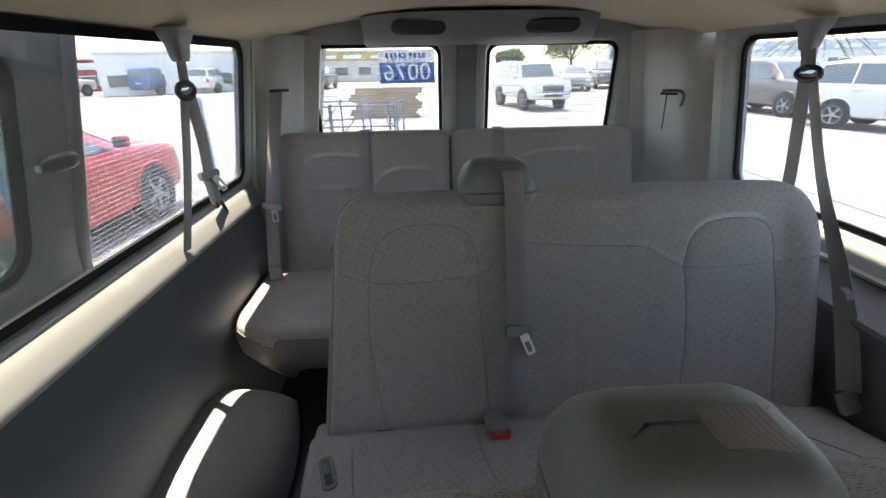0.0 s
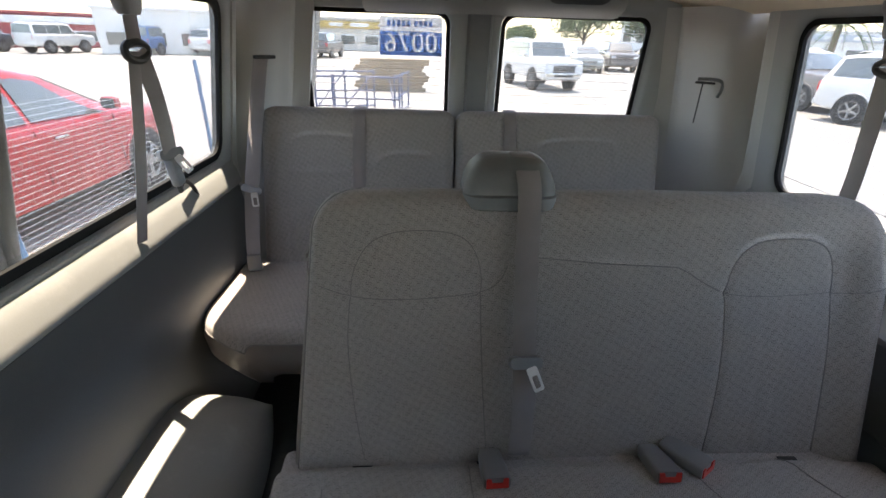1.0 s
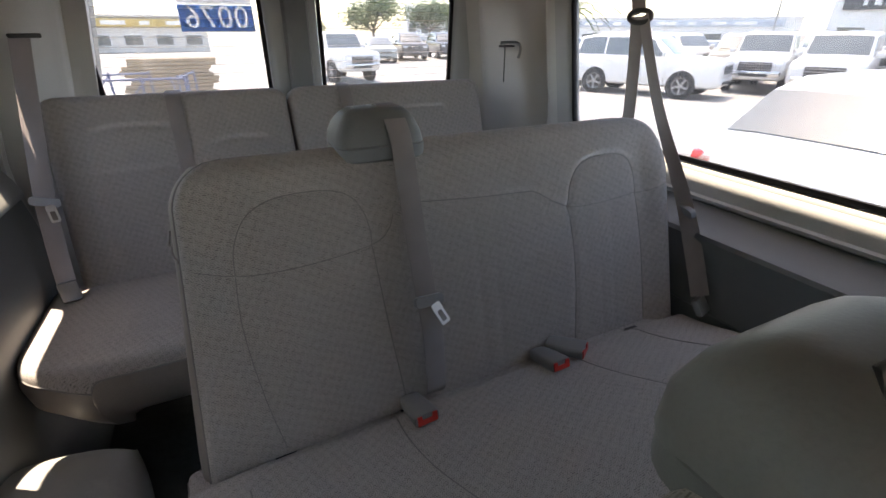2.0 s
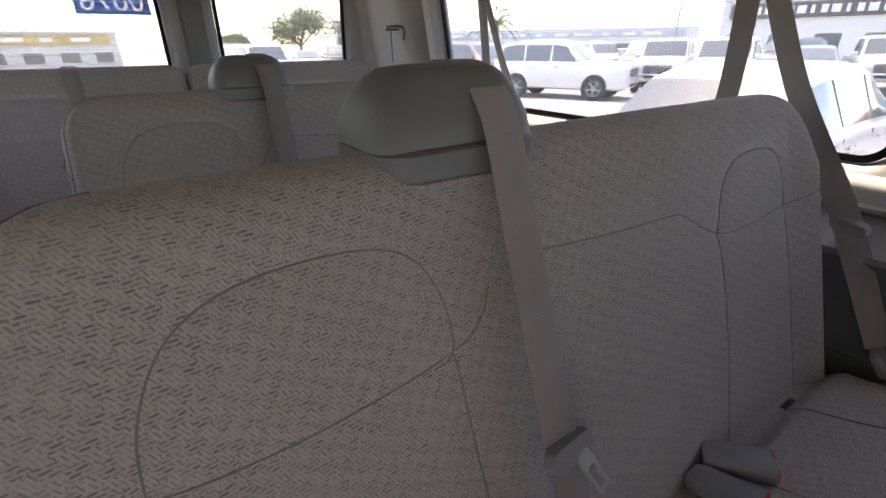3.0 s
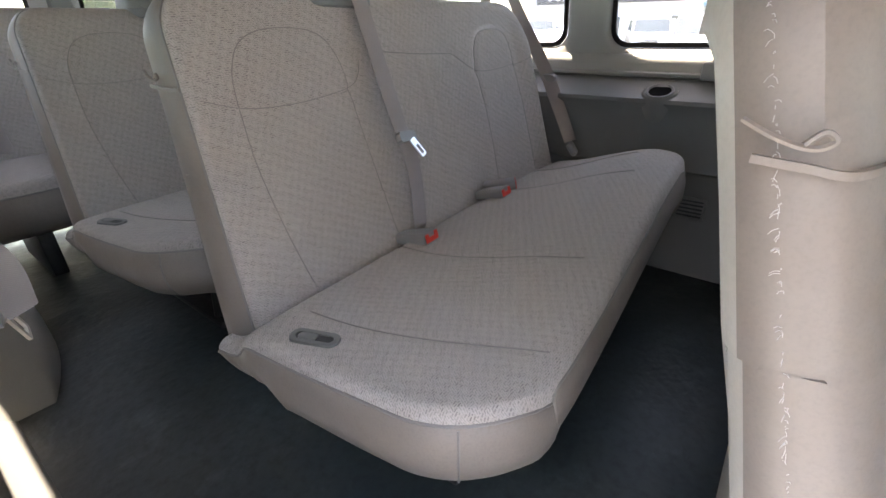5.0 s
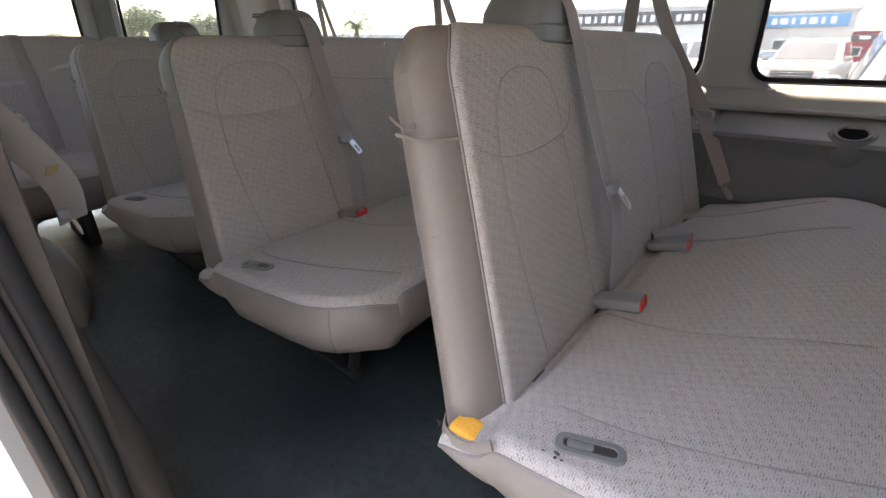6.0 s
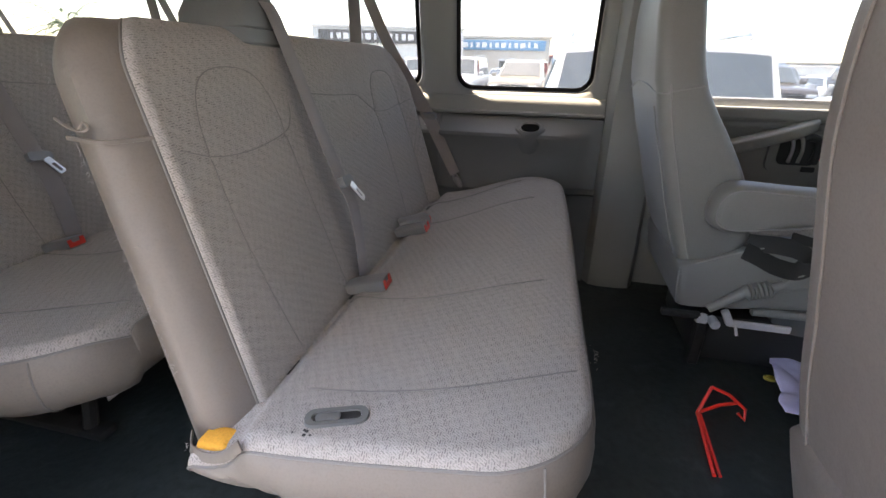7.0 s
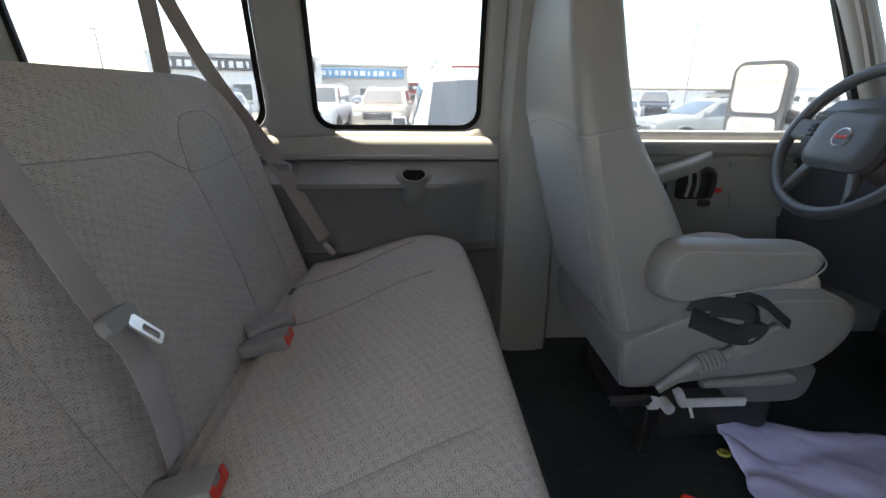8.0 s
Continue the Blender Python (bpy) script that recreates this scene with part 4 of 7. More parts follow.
    if torn:
        # split vinyl at the lower rear corner, yellow foam in it, frayed threads
        piece("foam", *rings([[(-0.484 + a, yy, 0.298 + zz) for a, zz in rounded(-0.020, 0.022, -0.012, 0.010, 0.008, 4)] for yy in (-0.012, -0.004, 0.042, 0.052)]), FOAM, b, "yellow foam that shows through the split cover")
        piece("torn_flap", *band([(-0.515, -0.035, 0.336), (-0.515, -0.005, 0.308), (-0.513, 0.030, 0.294), (-0.506, 0.060, 0.296), (-0.486, 0.074, 0.306)], 0.016, 0.0024, (0.3, 0, 1)), VINYL, b, "curled flap of split vinyl")
        rnd = random.Random(4)
        th = []
        for k in range(150):
            q = (-0.492 - rnd.random() * 0.004, 0.065 + rnd.random() * 0.02, 0.275 + rnd.random() * 0.015) if k < 14 else (-0.20 + rnd.gauss(0, 0.012), -0.527 + rnd.gauss(0, 0.004), 0.35 + rnd.gauss(0, 0.006)) if k < 34 else (-0.462, 0.02 + 0.0, 0.0)
            if k >= 34:
                h = 0.40 + 0.46 * rnd.random()
                q = (aisle_edge(h) + 0.10 * drawn(h) - 0.015, back_put(BX0, h, 0)[1] + 0.078 - 0.012 * (h - 0.3), h)
            d = Vector((rnd.gauss(-0.3, 0.6), rnd.gauss(0.1 if k < 14 or k >= 34 else -0.5, 0.6), rnd.gauss(0, 0.7))).normalized() * rnd.uniform(0.002, 0.006)
            th.append(tube([q, Vector(q) + d * 0.6, Vector(q) + d + Vector((0, 0, -0.002))], 0.0003, 4))
        tagged(piece("frayed_threads", *joined(*th), THREAD, b, "frayed pale threads"), kind="stuff")
        tagged(piece("worn_spot", *joined(*[rbox(0.002 + 0.003 * rnd.random(), 0.002 + 0.003 * rnd.random(), 0.0015, 0.0005, 1, (-0.486 + rnd.gauss(0, 0.004), -0.113 + rnd.gauss(0, 0.008), seat_height(-0.486, 0.125) + 0.0085)) for _ in range(5)]), BLACK, b, "dark snags in the cloth"), kind="stuff")
    return b


bench(0.0, True, "grey cloth bench with torn vinyl corner and yellow foam showing", 1.0, 0.050)
second = bench(0.88, False, "grey cloth three-seat bench with vinyl sides", 0.80)
copy_thing(second, pose(0, 1.76, 0))


def rear_bench():
    """The wide bench across the back, in two halves."""
    b = thing("rear_bench_seat", "wide grey cloth rear bench in two halves", "seat", pose(0, 2.60, 0))
    for n, (x0, x1) in enumerate(((-0.815, -0.098), (-0.092, 0.690))):
        put = lambda u, v, out: (u, (v - 0.335) * 0.33 - out * 0.95, v + out * 0.3)
        w = x1 - x0
        if n == 0:
            seams = [(0.0065, 0.007, [(x0 + 0.10, 0.70), (x0 + 0.11, 0.79), (x0 + 0.16, 0.825), (x0 + 0.27, 0.828), (x0 + 0.335, 0.82)]), (0.0050, 0.006, [(x0 + 0.10, 0.70), (x0 + 0.2, 0.70), (x0 + 0.335, 0.703)]), (0.0065, 0.007, [(x0 + 0.10, 0.70), (x0 + 0.10, 0.5), (x0 + 0.11, 0.34)]), (0.0065, 0.007, [(x0 + 0.40, 0.70), (x0 + 0.45, 0.755), (x0 + 0.52, 0.77), (x0 + 0.62, 0.765)])]
        else:
            seams = [(0.0065, 0.007, [(x0 + 0.30, 0.60), (x0 + 0.31, 0.78), (x0 + 0.36, 0.82), (x0 + 0.55, 0.825), (x0 + 0.60, 0.79), (x0 + 0.60, 0.5)]), (0.0050, 0.006, [(x0 + 0.02, 0.73), (x0 + 0.3, 0.75)])]
        v, f, edge, uv, rim = pad(x0, x1, 0.33, 0.928, 0.045, 0.03, put, seams, 0.012, 0.006)
        part_b = piece("backrest", v, f, FABRIC, b, "grey cloth half backrest", uv=uv)
        loops = [[(p[0], p[1] + g, p[2] - 0.2 * g) for p in edge] for g in (0.0, 0.004, 0.05, 0.085)]
        piece("backrest_shell", *rings(loops), VINYL, part_b)
        # dark strap down the face
        sx = x0 + 0.365 if n == 0 else x0 + 0.20
        piece("strap", *band([put(sx, 0.933, -0.03), put(sx, 0.90, 0.009), put(sx, 0.78, 0.014), put(sx, 0.60, 0.015), put(sx, 0.40, 0.014)], 0.046, 0.003), BELT, part_b, "grey belt strap")

    def seat_put(u, v, out):
        return (u, -v + 0.02, 0.372 + out + 0.01 * v)

    v, f, edge, uv, rim = pad(-0.900, 0.72, -0.04, 0.47, 0.17, 0.035, seat_put, [(0.0045, 0.005, [(-0.62, -0.02), (-0.63, 0.2), (-0.68, 0.42)]), (0.004, 0.005, [(-0.1, 0), (-0.1, 0.45)])], 0.014, 0.009)
    piece("cushion", v, f, FABRIC, b, "grey cloth rear seat cushion", uv=uv)
    loops = []
    for drop, inset in ((0.0, 0.0), (0.03, -0.008), (0.08, 0.0), (0.13, 0.05), (0.16, 0.12)):
        ring = []
        for p in edge:
            nx, ny = max(-1, min(1, (p[0] + 0.085) / 0.787)) ** 5, max(-1, min(1, (p[1] + 0.2) / 0.29)) ** 5
            ring.append((p[0] - nx * inset, p[1] - ny * inset, p[2] - drop))
        loops.append(ring)
    piece("cushion_skirt", *rings(loops), VINYL, b, "smooth vinyl skirt")
    piece("welt", *tube([Vector(p) for p in edge[::2]], 0.003, 6, True), PIPING, b)
    for x in (-0.5, 0.5):
        piece("leg", *rbox(0.05, 0.36, 0.215, 0.008, 2, (x, -0.18, 0.108)), DARK_STEEL, b, "dark steel base")
    return b


rear_bench()


# ---- front seats and cab ----
def bucket(cx, dy, arm, label, rest=True, hide=None):
    """A high-backed front seat that faces forward (-y)."""
    hide = hide or VINYL_SEAT
    s = thing("front_seat", label, "seat", pose(cx, dy, 0), "front seats")
    sx = -1 if arm < 0 else 1
    secs = [(0.325, 0.190, -0.870, -0.800), (0.343, 0.215, -0.905, -0.790), (0.40, 0.228, -0.953, -0.768), (0.45, 0.230, -0.953, -0.752), (0.50, 0.230, -0.938, -0.735), (0.58, 0.230, -0.905, -0.712), (0.668, 0.230, -0.853, -0.684), (0.74, 0.230, -0.805, -0.665), (0.80, 0.226, -0.772, -0.653), (0.87, 0.214, -0.755, -0.645), (0.95, 0.193, -0.745, -0.638), (1.02, 0.172, -0.738, -0.638), (1.10, 0.148, -0.732, -0.642), (1.16, 0.128, -0.72, -0.65), (1.185, 0.09, -0.705, -0.665)]
    if not rest:
        secs = [(0.30, 0.195, -0.94, -0.775), (0.36, 0.215, -0.965, -0.762), (0.45, 0.228, -0.96, -0.742), (0.55, 0.230, -0.93, -0.722), (0.65, 0.230, -0.87, -0.700), (0.76, 0.228, -0.815, -0.675), (0.86, 0.215, -0.785, -0.662), (0.93, 0.190, -0.765, -0.655), (1.00, 0.165, -0.75, -0.650), (1.08, 0.148, -0.74, -0.645), (1.15, 0.130, -0.73, -0.645), (1.185, 0.100, -0.715, -0.66)]
    line = [smooth_line([(q[i], q[0], 0) for q in secs], 5) for i in (1, 2, 3)]
    loops = []
    for a, b, c in zip(*line):
        r = min(0.034 if rest else 0.055, (c.x - b.x) * 0.42)
        # the upper pad stands a little proud of the panel below the shoulder seam
        up = 0.004 if rest and 0.79 < a.y < 1.15 else 0.0
        loops.append([(x, y, a.y) for x, y in rounded(-a.x - up, a.x + up, b.x, c.x + up, r, 5)])
    back = piece("backrest", *rings(loops), hide, s, "tall grey vinyl backrest with stitched panels")
    if rest:
        # welts: up both rear corners and up the rear face, then the arched seam across the shoulders
        for k in (-1, 1):
            piece("welt", *tube(smooth_line([(k * (q[1] + 0.0005), q[3] - 0.030, q[0]) for q in secs[1:9]], 4), 0.0028, 6), WELT_SEAT, back)
            piece("welt", *tube(smooth_line([(k * (q[1] - 0.052), q[3] + 0.0005, q[0]) for q in secs[1:8]], 4), 0.0026, 6), WELT_SEAT, back)
            piece("shoulder_seam", *tube(smooth_line([(k * 0.2295, -0.680, 0.778), (k * 0.2300, -0.72, 0.786), (k * 0.2285, -0.765, 0.796)], 4), 0.0022, 6), WELT_SEAT, back, "stitched seam")
        piece("shoulder_seam", *tube(smooth_line([(-0.228, -0.685, 0.776), (-0.215, -0.661, 0.774), (-0.18, -0.6565, 0.777), (-0.10, -0.652, 0.790), (0.0, -0.651, 0.795), (0.10, -0.652, 0.790), (0.18, -0.6565, 0.777), (0.215, -0.661, 0.774), (0.228, -0.685, 0.776)], 4), 0.0028, 6), WELT_SEAT, back, "arched seam across the shoulders")
        # cushion: a moulded side profile, square at the rear and rounded at the front
        prof = smooth_line([(y, z, 0) for y, z in ((-0.950, 0.208), (-0.880, 0.203), (-0.822, 0.203), (-0.812, 0.215), (-0.802, 0.262), (-0.797, 0.315), (-0.808, 0.334), (-0.860, 0.352), (-0.920, 0.384), (-1.00, 0.412), (-1.10, 0.424), (-1.20, 0.430), (-1.28, 0.426), (-1.325, 0.408), (-1.345, 0.370), (-1.335, 0.320), (-1.30, 0.275), (-1.25, 0.248), (-1.10, 0.225), (-0.950, 0.208))], 3)[:-1]
        piece("cushion", *prism([(p.x, p.y) for p in prof], lambda a, b, d: (d, a, b), [(-0.238, 0.026), (-0.236, 0.012), (-0.228, 0.004), (-0.212, 0.0), (0.212, 0.0), (0.228, 0.004), (0.236, 0.012), (0.238, 0.026)]), VINYL_SEAT, s, "thick grey seat cushion")
        for k in (-1, 1):
            piece("welt", *tube(smooth_line([(k * 0.234, y, z + 0.0015) for y, z in ((-0.83, 0.333), (-0.92, 0.375), (-1.00, 0.402), (-1.10, 0.415), (-1.20, 0.421), (-1.28, 0.416), (-1.328, 0.392))], 4), 0.0026, 6), WELT_SEAT, s)
            piece("welt", *tube(smooth_line([(k * 0.2325, -0.811, 0.214), (k * 0.2325, -0.803, 0.262), (k * 0.2325, -0.800, 0.318)], 4), 0.0026, 6), WELT_SEAT, s)
        v, f, _, uv, _ = pad(-0.19, 0.19, 0.90, 1.325, 0.08, 0.04, lambda u, v, o: (u, -v, 0.398 + 0.052 * min(1.0, (v - 0.90) / 0.30) + o), [], 0.020, 0.012)
    else:
        loops = []
        for z, e, y0, y1 in ((0.225, 0.05, -1.30, -0.82), (0.25, 0.02, -1.345, -0.80), (0.30, 0.0, -1.372, -0.79), (0.36, -0.006, -1.375, -0.79), (0.405, 0.004, -1.35, -0.80), (0.432, 0.03, -1.31, -0.82), (0.438, 0.07, -1.27, -0.86)):
            loops.append([(x, y, z + (0.02 if y < -1.1 and z > 0.4 else 0)) for x, y in rounded(-0.235 + e, 0.235 - e, y0, y1, 0.07, 5)])
        piece("cushion", *rings(loops), VINYL_SEAT, s, "thick grey seat cushion")
        v, f, _, uv, _ = pad(-0.19, 0.19, 0.86, 1.315, 0.06, 0.03, lambda u, v, o: (u, -v, 0.440 + o + 0.02 * (v > 1.1) * min(1, (v - 1.1) / 0.1)), [], 0.012, 0.012)
    piece("cushion_cloth", v, f, FABRIC, s, "pale grey cloth seat centre", uv=uv)
    if not rest:
        for k in (-1, 1):
            piece("welt", *tube(smooth_line([(k * q[1] * 0.70, q[3] + 0.0005, q[0]) for q in secs[1:10]], 4), 0.0026, 6), hide, back)
            piece("welt", *tube(smooth_line([(k * (q[1] + 0.0005), q[3] - 0.062, q[0]) for q in secs[1:10]], 4), 0.0026, 6), hide, back)
    # plastic side valance and pedestal
    val = smooth_line([(y, z, 0) for y, z in ((-1.064, 0.240), (-1.064, 0.190), (-1.095, 0.158), (-1.15, 0.146), (-1.245, 0.146), (-1.280, 0.160), (-1.292, 0.195), (-1.285, 0.245), (-1.18, 0.250), (-1.064, 0.240))], 3)[:-1]
    piece("valance", *prism([(p.x, p.y) for p in val], lambda a, b, d: (d, a, b), [(-0.226, 0.010), (-0.222, 0.0), (0.222, 0.0), (0.226, 0.010)]), TRIM_DARK, s, "moulded plastic seat valance")
    piece("pedestal", *rbox(0.36, 0.36, 0.16, 0.02, 2, (0, -1.08, 0.08)), BLACK, s, "black seat pedestal")
    if not rest:
        piece("rear_flap", *rings([[(x, y, z) for x, y in rounded(-0.200 + e, 0.200 - e, yy - 0.05, yy, 0.02, 4)] for z, yy, e in ((0.385, -0.762, 0.012), (0.36, -0.755, 0.0), (0.31, -0.770, 0.0), (0.22, -0.800, 0.0), (0.13, -0.820, 0.008), (0.115, -0.825, 0.02))]), hide, s, "vinyl flap below the backrest")
        return s
    # recline lever, belt stalk with bellows and its flat receiver
    piece("recline_lever", *rings([[(sx * 0.236 + a, y, z + b) for a, b in rounded(-0.012, 0.012, -h, h, min(0.010, h * 0.9), 4)] for y, z, h in ((-1.004, 0.213, 0.008), (-1.02, 0.214, 0.011), (-1.10, 0.216, 0.010), (-1.17, 0.220, 0.014), (-1.21, 0.223, 0.016), (-1.226, 0.222, 0.008))]), TRIM_LOW, s, "grey plastic recline lever")
    st = [Vector((sx * 0.250, -0.890 - 0.075 * t, 0.212 + 0.060 * t)) for t in [k / 7 for k in range(8)]]
    st += [Vector((sx * 0.252, -0.968 - 0.052 * t, 0.275 + 0.018 * t)) for t in [k / 11 for k in range(12)]]
    st += [Vector((sx * 0.252, -1.026, 0.296)), Vector((sx * 0.250, -1.052, 0.308))]
    piece("belt_stalk", *tube(st, [0.011 + 0.0008 * k for k in range(8)] + [0.019 + (0.005 if k % 2 else 0) for k in range(12)] + [0.014, 0.013], 12), TRIM_LOW, s, "ribbed plastic belt stalk")
    piece("receiver", *rings([[(sx * 0.250 + a, y, z + b) for a, b in rounded(-0.012, 0.012, -h, h, 0.008, 4)] for y, z, h in ((-1.046, 0.310, 0.010), (-1.056, 0.314, 0.022), (-1.10, 0.334, 0.026), (-1.135, 0.350, 0.026), (-1.144, 0.352, 0.018))]), VINYL_SEAT, s, "grey sleeve over the belt receiver")
    piece("lap_belt", *band([(sx * 0.19, -0.925, 0.405), (sx * 0.222, -0.965, 0.408), (sx * 0.238, -1.02, 0.412), (sx * 0.244, -1.07, 0.402), (sx * 0.250, -1.090, 0.378), (sx * 0.253, -1.068, 0.352), (sx * 0.250, -1.02, 0.358), (sx * 0.246, -0.975, 0.378), (sx * 0.243, -0.94, 0.392)], 0.046, 0.003, (0.45, 0.15, 0.9)), BLACK_WEB, s, "crumpled black lap belt")
    piece("belt_tail", *band([(sx * 0.225, -1.045, 0.436), (sx * 0.236, -1.10, 0.424), (sx * 0.244, -1.135, 0.398), (sx * 0.248, -1.168, 0.372)], 0.024, 0.004, (0.5, 0.1, 0.8)), BLACK_WEB, s, "black belt end")
    # armrest on the inner side
    prof = smooth_line([(y, z, 0) for y, z in ((-0.822, 0.500), (-0.829, 0.540), (-0.850, 0.566), (-0.885, 0.576), (-0.98, 0.572), (-1.08, 0.569), (-1.135, 0.566), (-1.162, 0.555), (-1.172, 0.535), (-1.160, 0.513), (-1.13, 0.497), (-1.06, 0.479), (-0.99, 0.464), (-0.92, 0.453), (-0.875, 0.447), (-0.842, 0.455), (-0.826, 0.475), (-0.822, 0.500))], 3)[:-1]
    a = piece("armrest", *prism([(p.x, p.y) for p in prof], lambda a, b, d: (sx * (0.228 + d), a, b), [(0.0, 0.004), (0.012, 0.0), (0.045, 0.002), (0.058, 0.008), (0.0655, 0.016), (0.0685, 0.026), (0.070, 0.040)]), VINYL_SEAT, s, "padded grey vinyl armrest, folded down")
    mid = Vector((-0.99, 0.515, 0))
    piece("armrest_seam", *tube([Vector((sx * 0.2955, p.x + (mid.x - p.x) * 0.06, p.y + (mid.y - p.y) * 0.21)) for p in prof], 0.0020, 6, True), WELT_SEAT, a, "stitched seam round the armrest")
    return s


bucket(0.575, 0.0, -1, "tall grey vinyl driver's seat with folded armrest")
bucket(-0.505, -0.028, 1, "tall brownish grey vinyl front passenger seat", False, VINYL_BROWN_SHADED)

# B pillar on the driver's side
loops = []
for zz in (0.0, 0.05, 0.2, 0.22, 0.4, 0.64, 0.66, 0.9, 1.1, 1.3):
    lean = max(0.0, zz - 0.74) * 0.17
    x = 0.845 if zz < 0.65 else 0.85 - lean
    if zz < 0.21:
        x -= 0.012
    loops.append([(0.96, -0.60, zz), (x + 0.05, -0.602, zz), (x + 0.01, -0.625, zz), (x, -0.66, zz), (x, -0.74, zz), (x + 0.01, -0.78, zz), (x + 0.05, -0.80, zz), (0.96, -0.81, zz)])
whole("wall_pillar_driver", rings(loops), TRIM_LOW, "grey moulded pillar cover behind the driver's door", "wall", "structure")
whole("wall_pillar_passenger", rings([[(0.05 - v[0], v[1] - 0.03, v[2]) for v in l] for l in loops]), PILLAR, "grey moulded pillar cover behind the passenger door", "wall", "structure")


def front_door(s, name):
    """A cab door: lower skin, window opening with a raked front edge, armrest and pocket."""
    put = lambda y, z, d: (CX + s * (0.885 - max(0.0, z - 0.74) * 0.17 + d), y, z)
    d = thing(name, "closed grey cab door with armrest and map pocket", "door", kind="structure")
    piece("lower_panel", *rings([[put(y, z, dd) for y, z in rounded(-2.12, -0.795, 0.0, 0.700, 0.01, 4)] for dd in (0.06, 0.0)]), TRIM, d)
    piece("sill_cap", *rings([[put(y, 0.70 + z, dd) for dd, z in rounded(-0.02, 0.06, -0.028, 0.012, 0.010, 4)] for y in (-1.86, -1.4, -0.83)]), TRIM, d, "pale grey window sill cap")
    piece("grip_line", *rings([[put(y, 0.655 + z, dd) for dd, z in rounded(-0.012, 0.03, -0.012, 0.012, 0.008, 3)] for y in (-1.86, -1.4, -0.83)]), TRIM, d)
    # window frame: rear post, header, front raked post
    fr = [(-0.845, 0.70), (-0.845, 1.22), (-1.49, 1.22), (-1.845, 0.70)]
    piece("window_frame", *tube([put(y, z, 0.03) for y, z in fr], 0.018, 8), BLACK, d)
    g = piece("pane", *rings([[put(y, z, dd) for y, z in fr] for dd in (0.028, 0.032)]), WINDSCREEN, d, "", False)
    g.visible_shadow = False
    # slanting armrest, pull cup and red marker
    piece("armrest", *rings([[put(y, z + zz, dd) for dd, zz in rounded(-0.085 * k, 0.0, -0.022, 0.022, 0.012, 4)] for y, z, k in ((-0.92, 0.545, 0.5), (-1.0, 0.570, 0.9), (-1.10, 0.603, 1.0), (-1.22, 0.643, 0.9), (-1.28, 0.662, 0.5))]), TRIM, d, "slanting moulded armrest")
    cup = piece("pull_cup", *rings([[put(y, z, dd) for y, z in rounded(-1.385, -1.165, 0.497, 0.630, 0.03, 4)] for dd in (0.0, -0.012)]), TRIM, d, "pale moulded pull cup")
    for y0, y1, mat, nm in ((-1.232, -1.200, STEEL, "handle_bezel"), (-1.262, -1.238, TRIM, "handle_bezel"), (-1.308, -1.270, BLACK, "pull_handle")):
        piece(nm, *tube(smooth_line([put(y0, 0.535, -0.018), put(y0 + 0.002, 0.58, -0.030), put(y0 + 0.012, 0.615, -0.034), put(y1, 0.624, -0.034), put(y1 + 0.01, 0.618, -0.030)], 4), 0.006 if mat is not BLACK else 0.013, 8), mat, cup)
    piece("handle_well", *rings([[put(y, z, dd) for y, z in rounded(-1.315, -1.195, 0.525, 0.615, 0.02, 4)] for dd in (-0.012, -0.015)]), BLACK, cup, "dark handle recess")
    piece("lock_tab", *rbox(0.012, 0.028, 0.016, 0.003, 2), RED, cup, "small red lock tab", m=Matrix.Translation(put(-1.335, 0.555, -0.020)))
    piece("door_switch", *rbox(0.012, 0.04, 0.018, 0.003, 2), BLACK, cup, m=Matrix.Translation(put(-1.300, 0.512, -0.016)))
    piece("end_panel", *rings([[put(y, z, dd) for y, z in ((-1.37, 0.645), (-1.40, 0.50), (-1.78, 0.42), (-1.80, 0.645))] for dd in (0.0, -0.008)]), TRIM, d)
    return d


front_door(1, "door_3"), front_door(-1, "door_4")


def a_pillar(s):
    a, b = Vector((CX + s * 0.90, -1.90, 0.72)), Vector((CX + s * 0.79, -1.47, 1.27))
    p = thing("trim_windscreen_pillar", "grey windscreen pillar cover with a grab handle", "trim", kind="structure")
    piece("cover", *tube([a, a.lerp(b, 0.3), a.lerp(b, 0.7), b], [0.055, 0.045, 0.042, 0.05], 10), PILLAR, p)
    o = Vector((-s * 0.05, 0.04, 0.0))
    piece("grab_handle", *tube(smooth_line([a.lerp(b, 0.35), a.lerp(b, 0.42) + o, a.lerp(b, 0.6) + o * 1.3, a.lerp(b, 0.8) + o, a.lerp(b, 0.88)], 5), 0.014, 8), TRIM, p, "moulded grab handle")


a_pillar(1), a_pillar(-1)
# dashboard
dash = thing("dashboard", "dark grey moulded dashboard with an instrument hood", "dashboard", kind="structure")
loops = []
for k in range(15):
    x = CX - 0.90 + 1.80 * k / 14
    loops.append([(x, -1.62, 0.30), (x, -1.585, 0.45), (x, -1.60, 0.66), (x, -1.63, 0.735), (x, -1.70, 0.765), (x, -2.05, 0.79), (x, -2.10, 0.70), (x, -2.10, 0.30)])
piece("body", *rings(loops), DASH, dash)
loops = [[(x, y, z) for y, z in ((-1.55, 0.70 + h), (-1.56, 0.80 + h), (-1.60, 0.83 + h), (-1.85, 0.84 + h * 0.5), (-1.95, 0.78), (-1.66, 0.66))] for x, h in ((0.33, -0.05), (0.38, 0.01), (0.60, 0.03), (0.82, 0.01), (0.87, -0.05))]
piece("instrument_hood", *rings(loops), DASH, dash, "dark hooded instrument housing")
piece("side_vent", *rbox(0.10, 0.02, 0.07, 0.01, 2, (0.79, -1.565, 0.775)), BLACK, dash, "black slatted air vent")
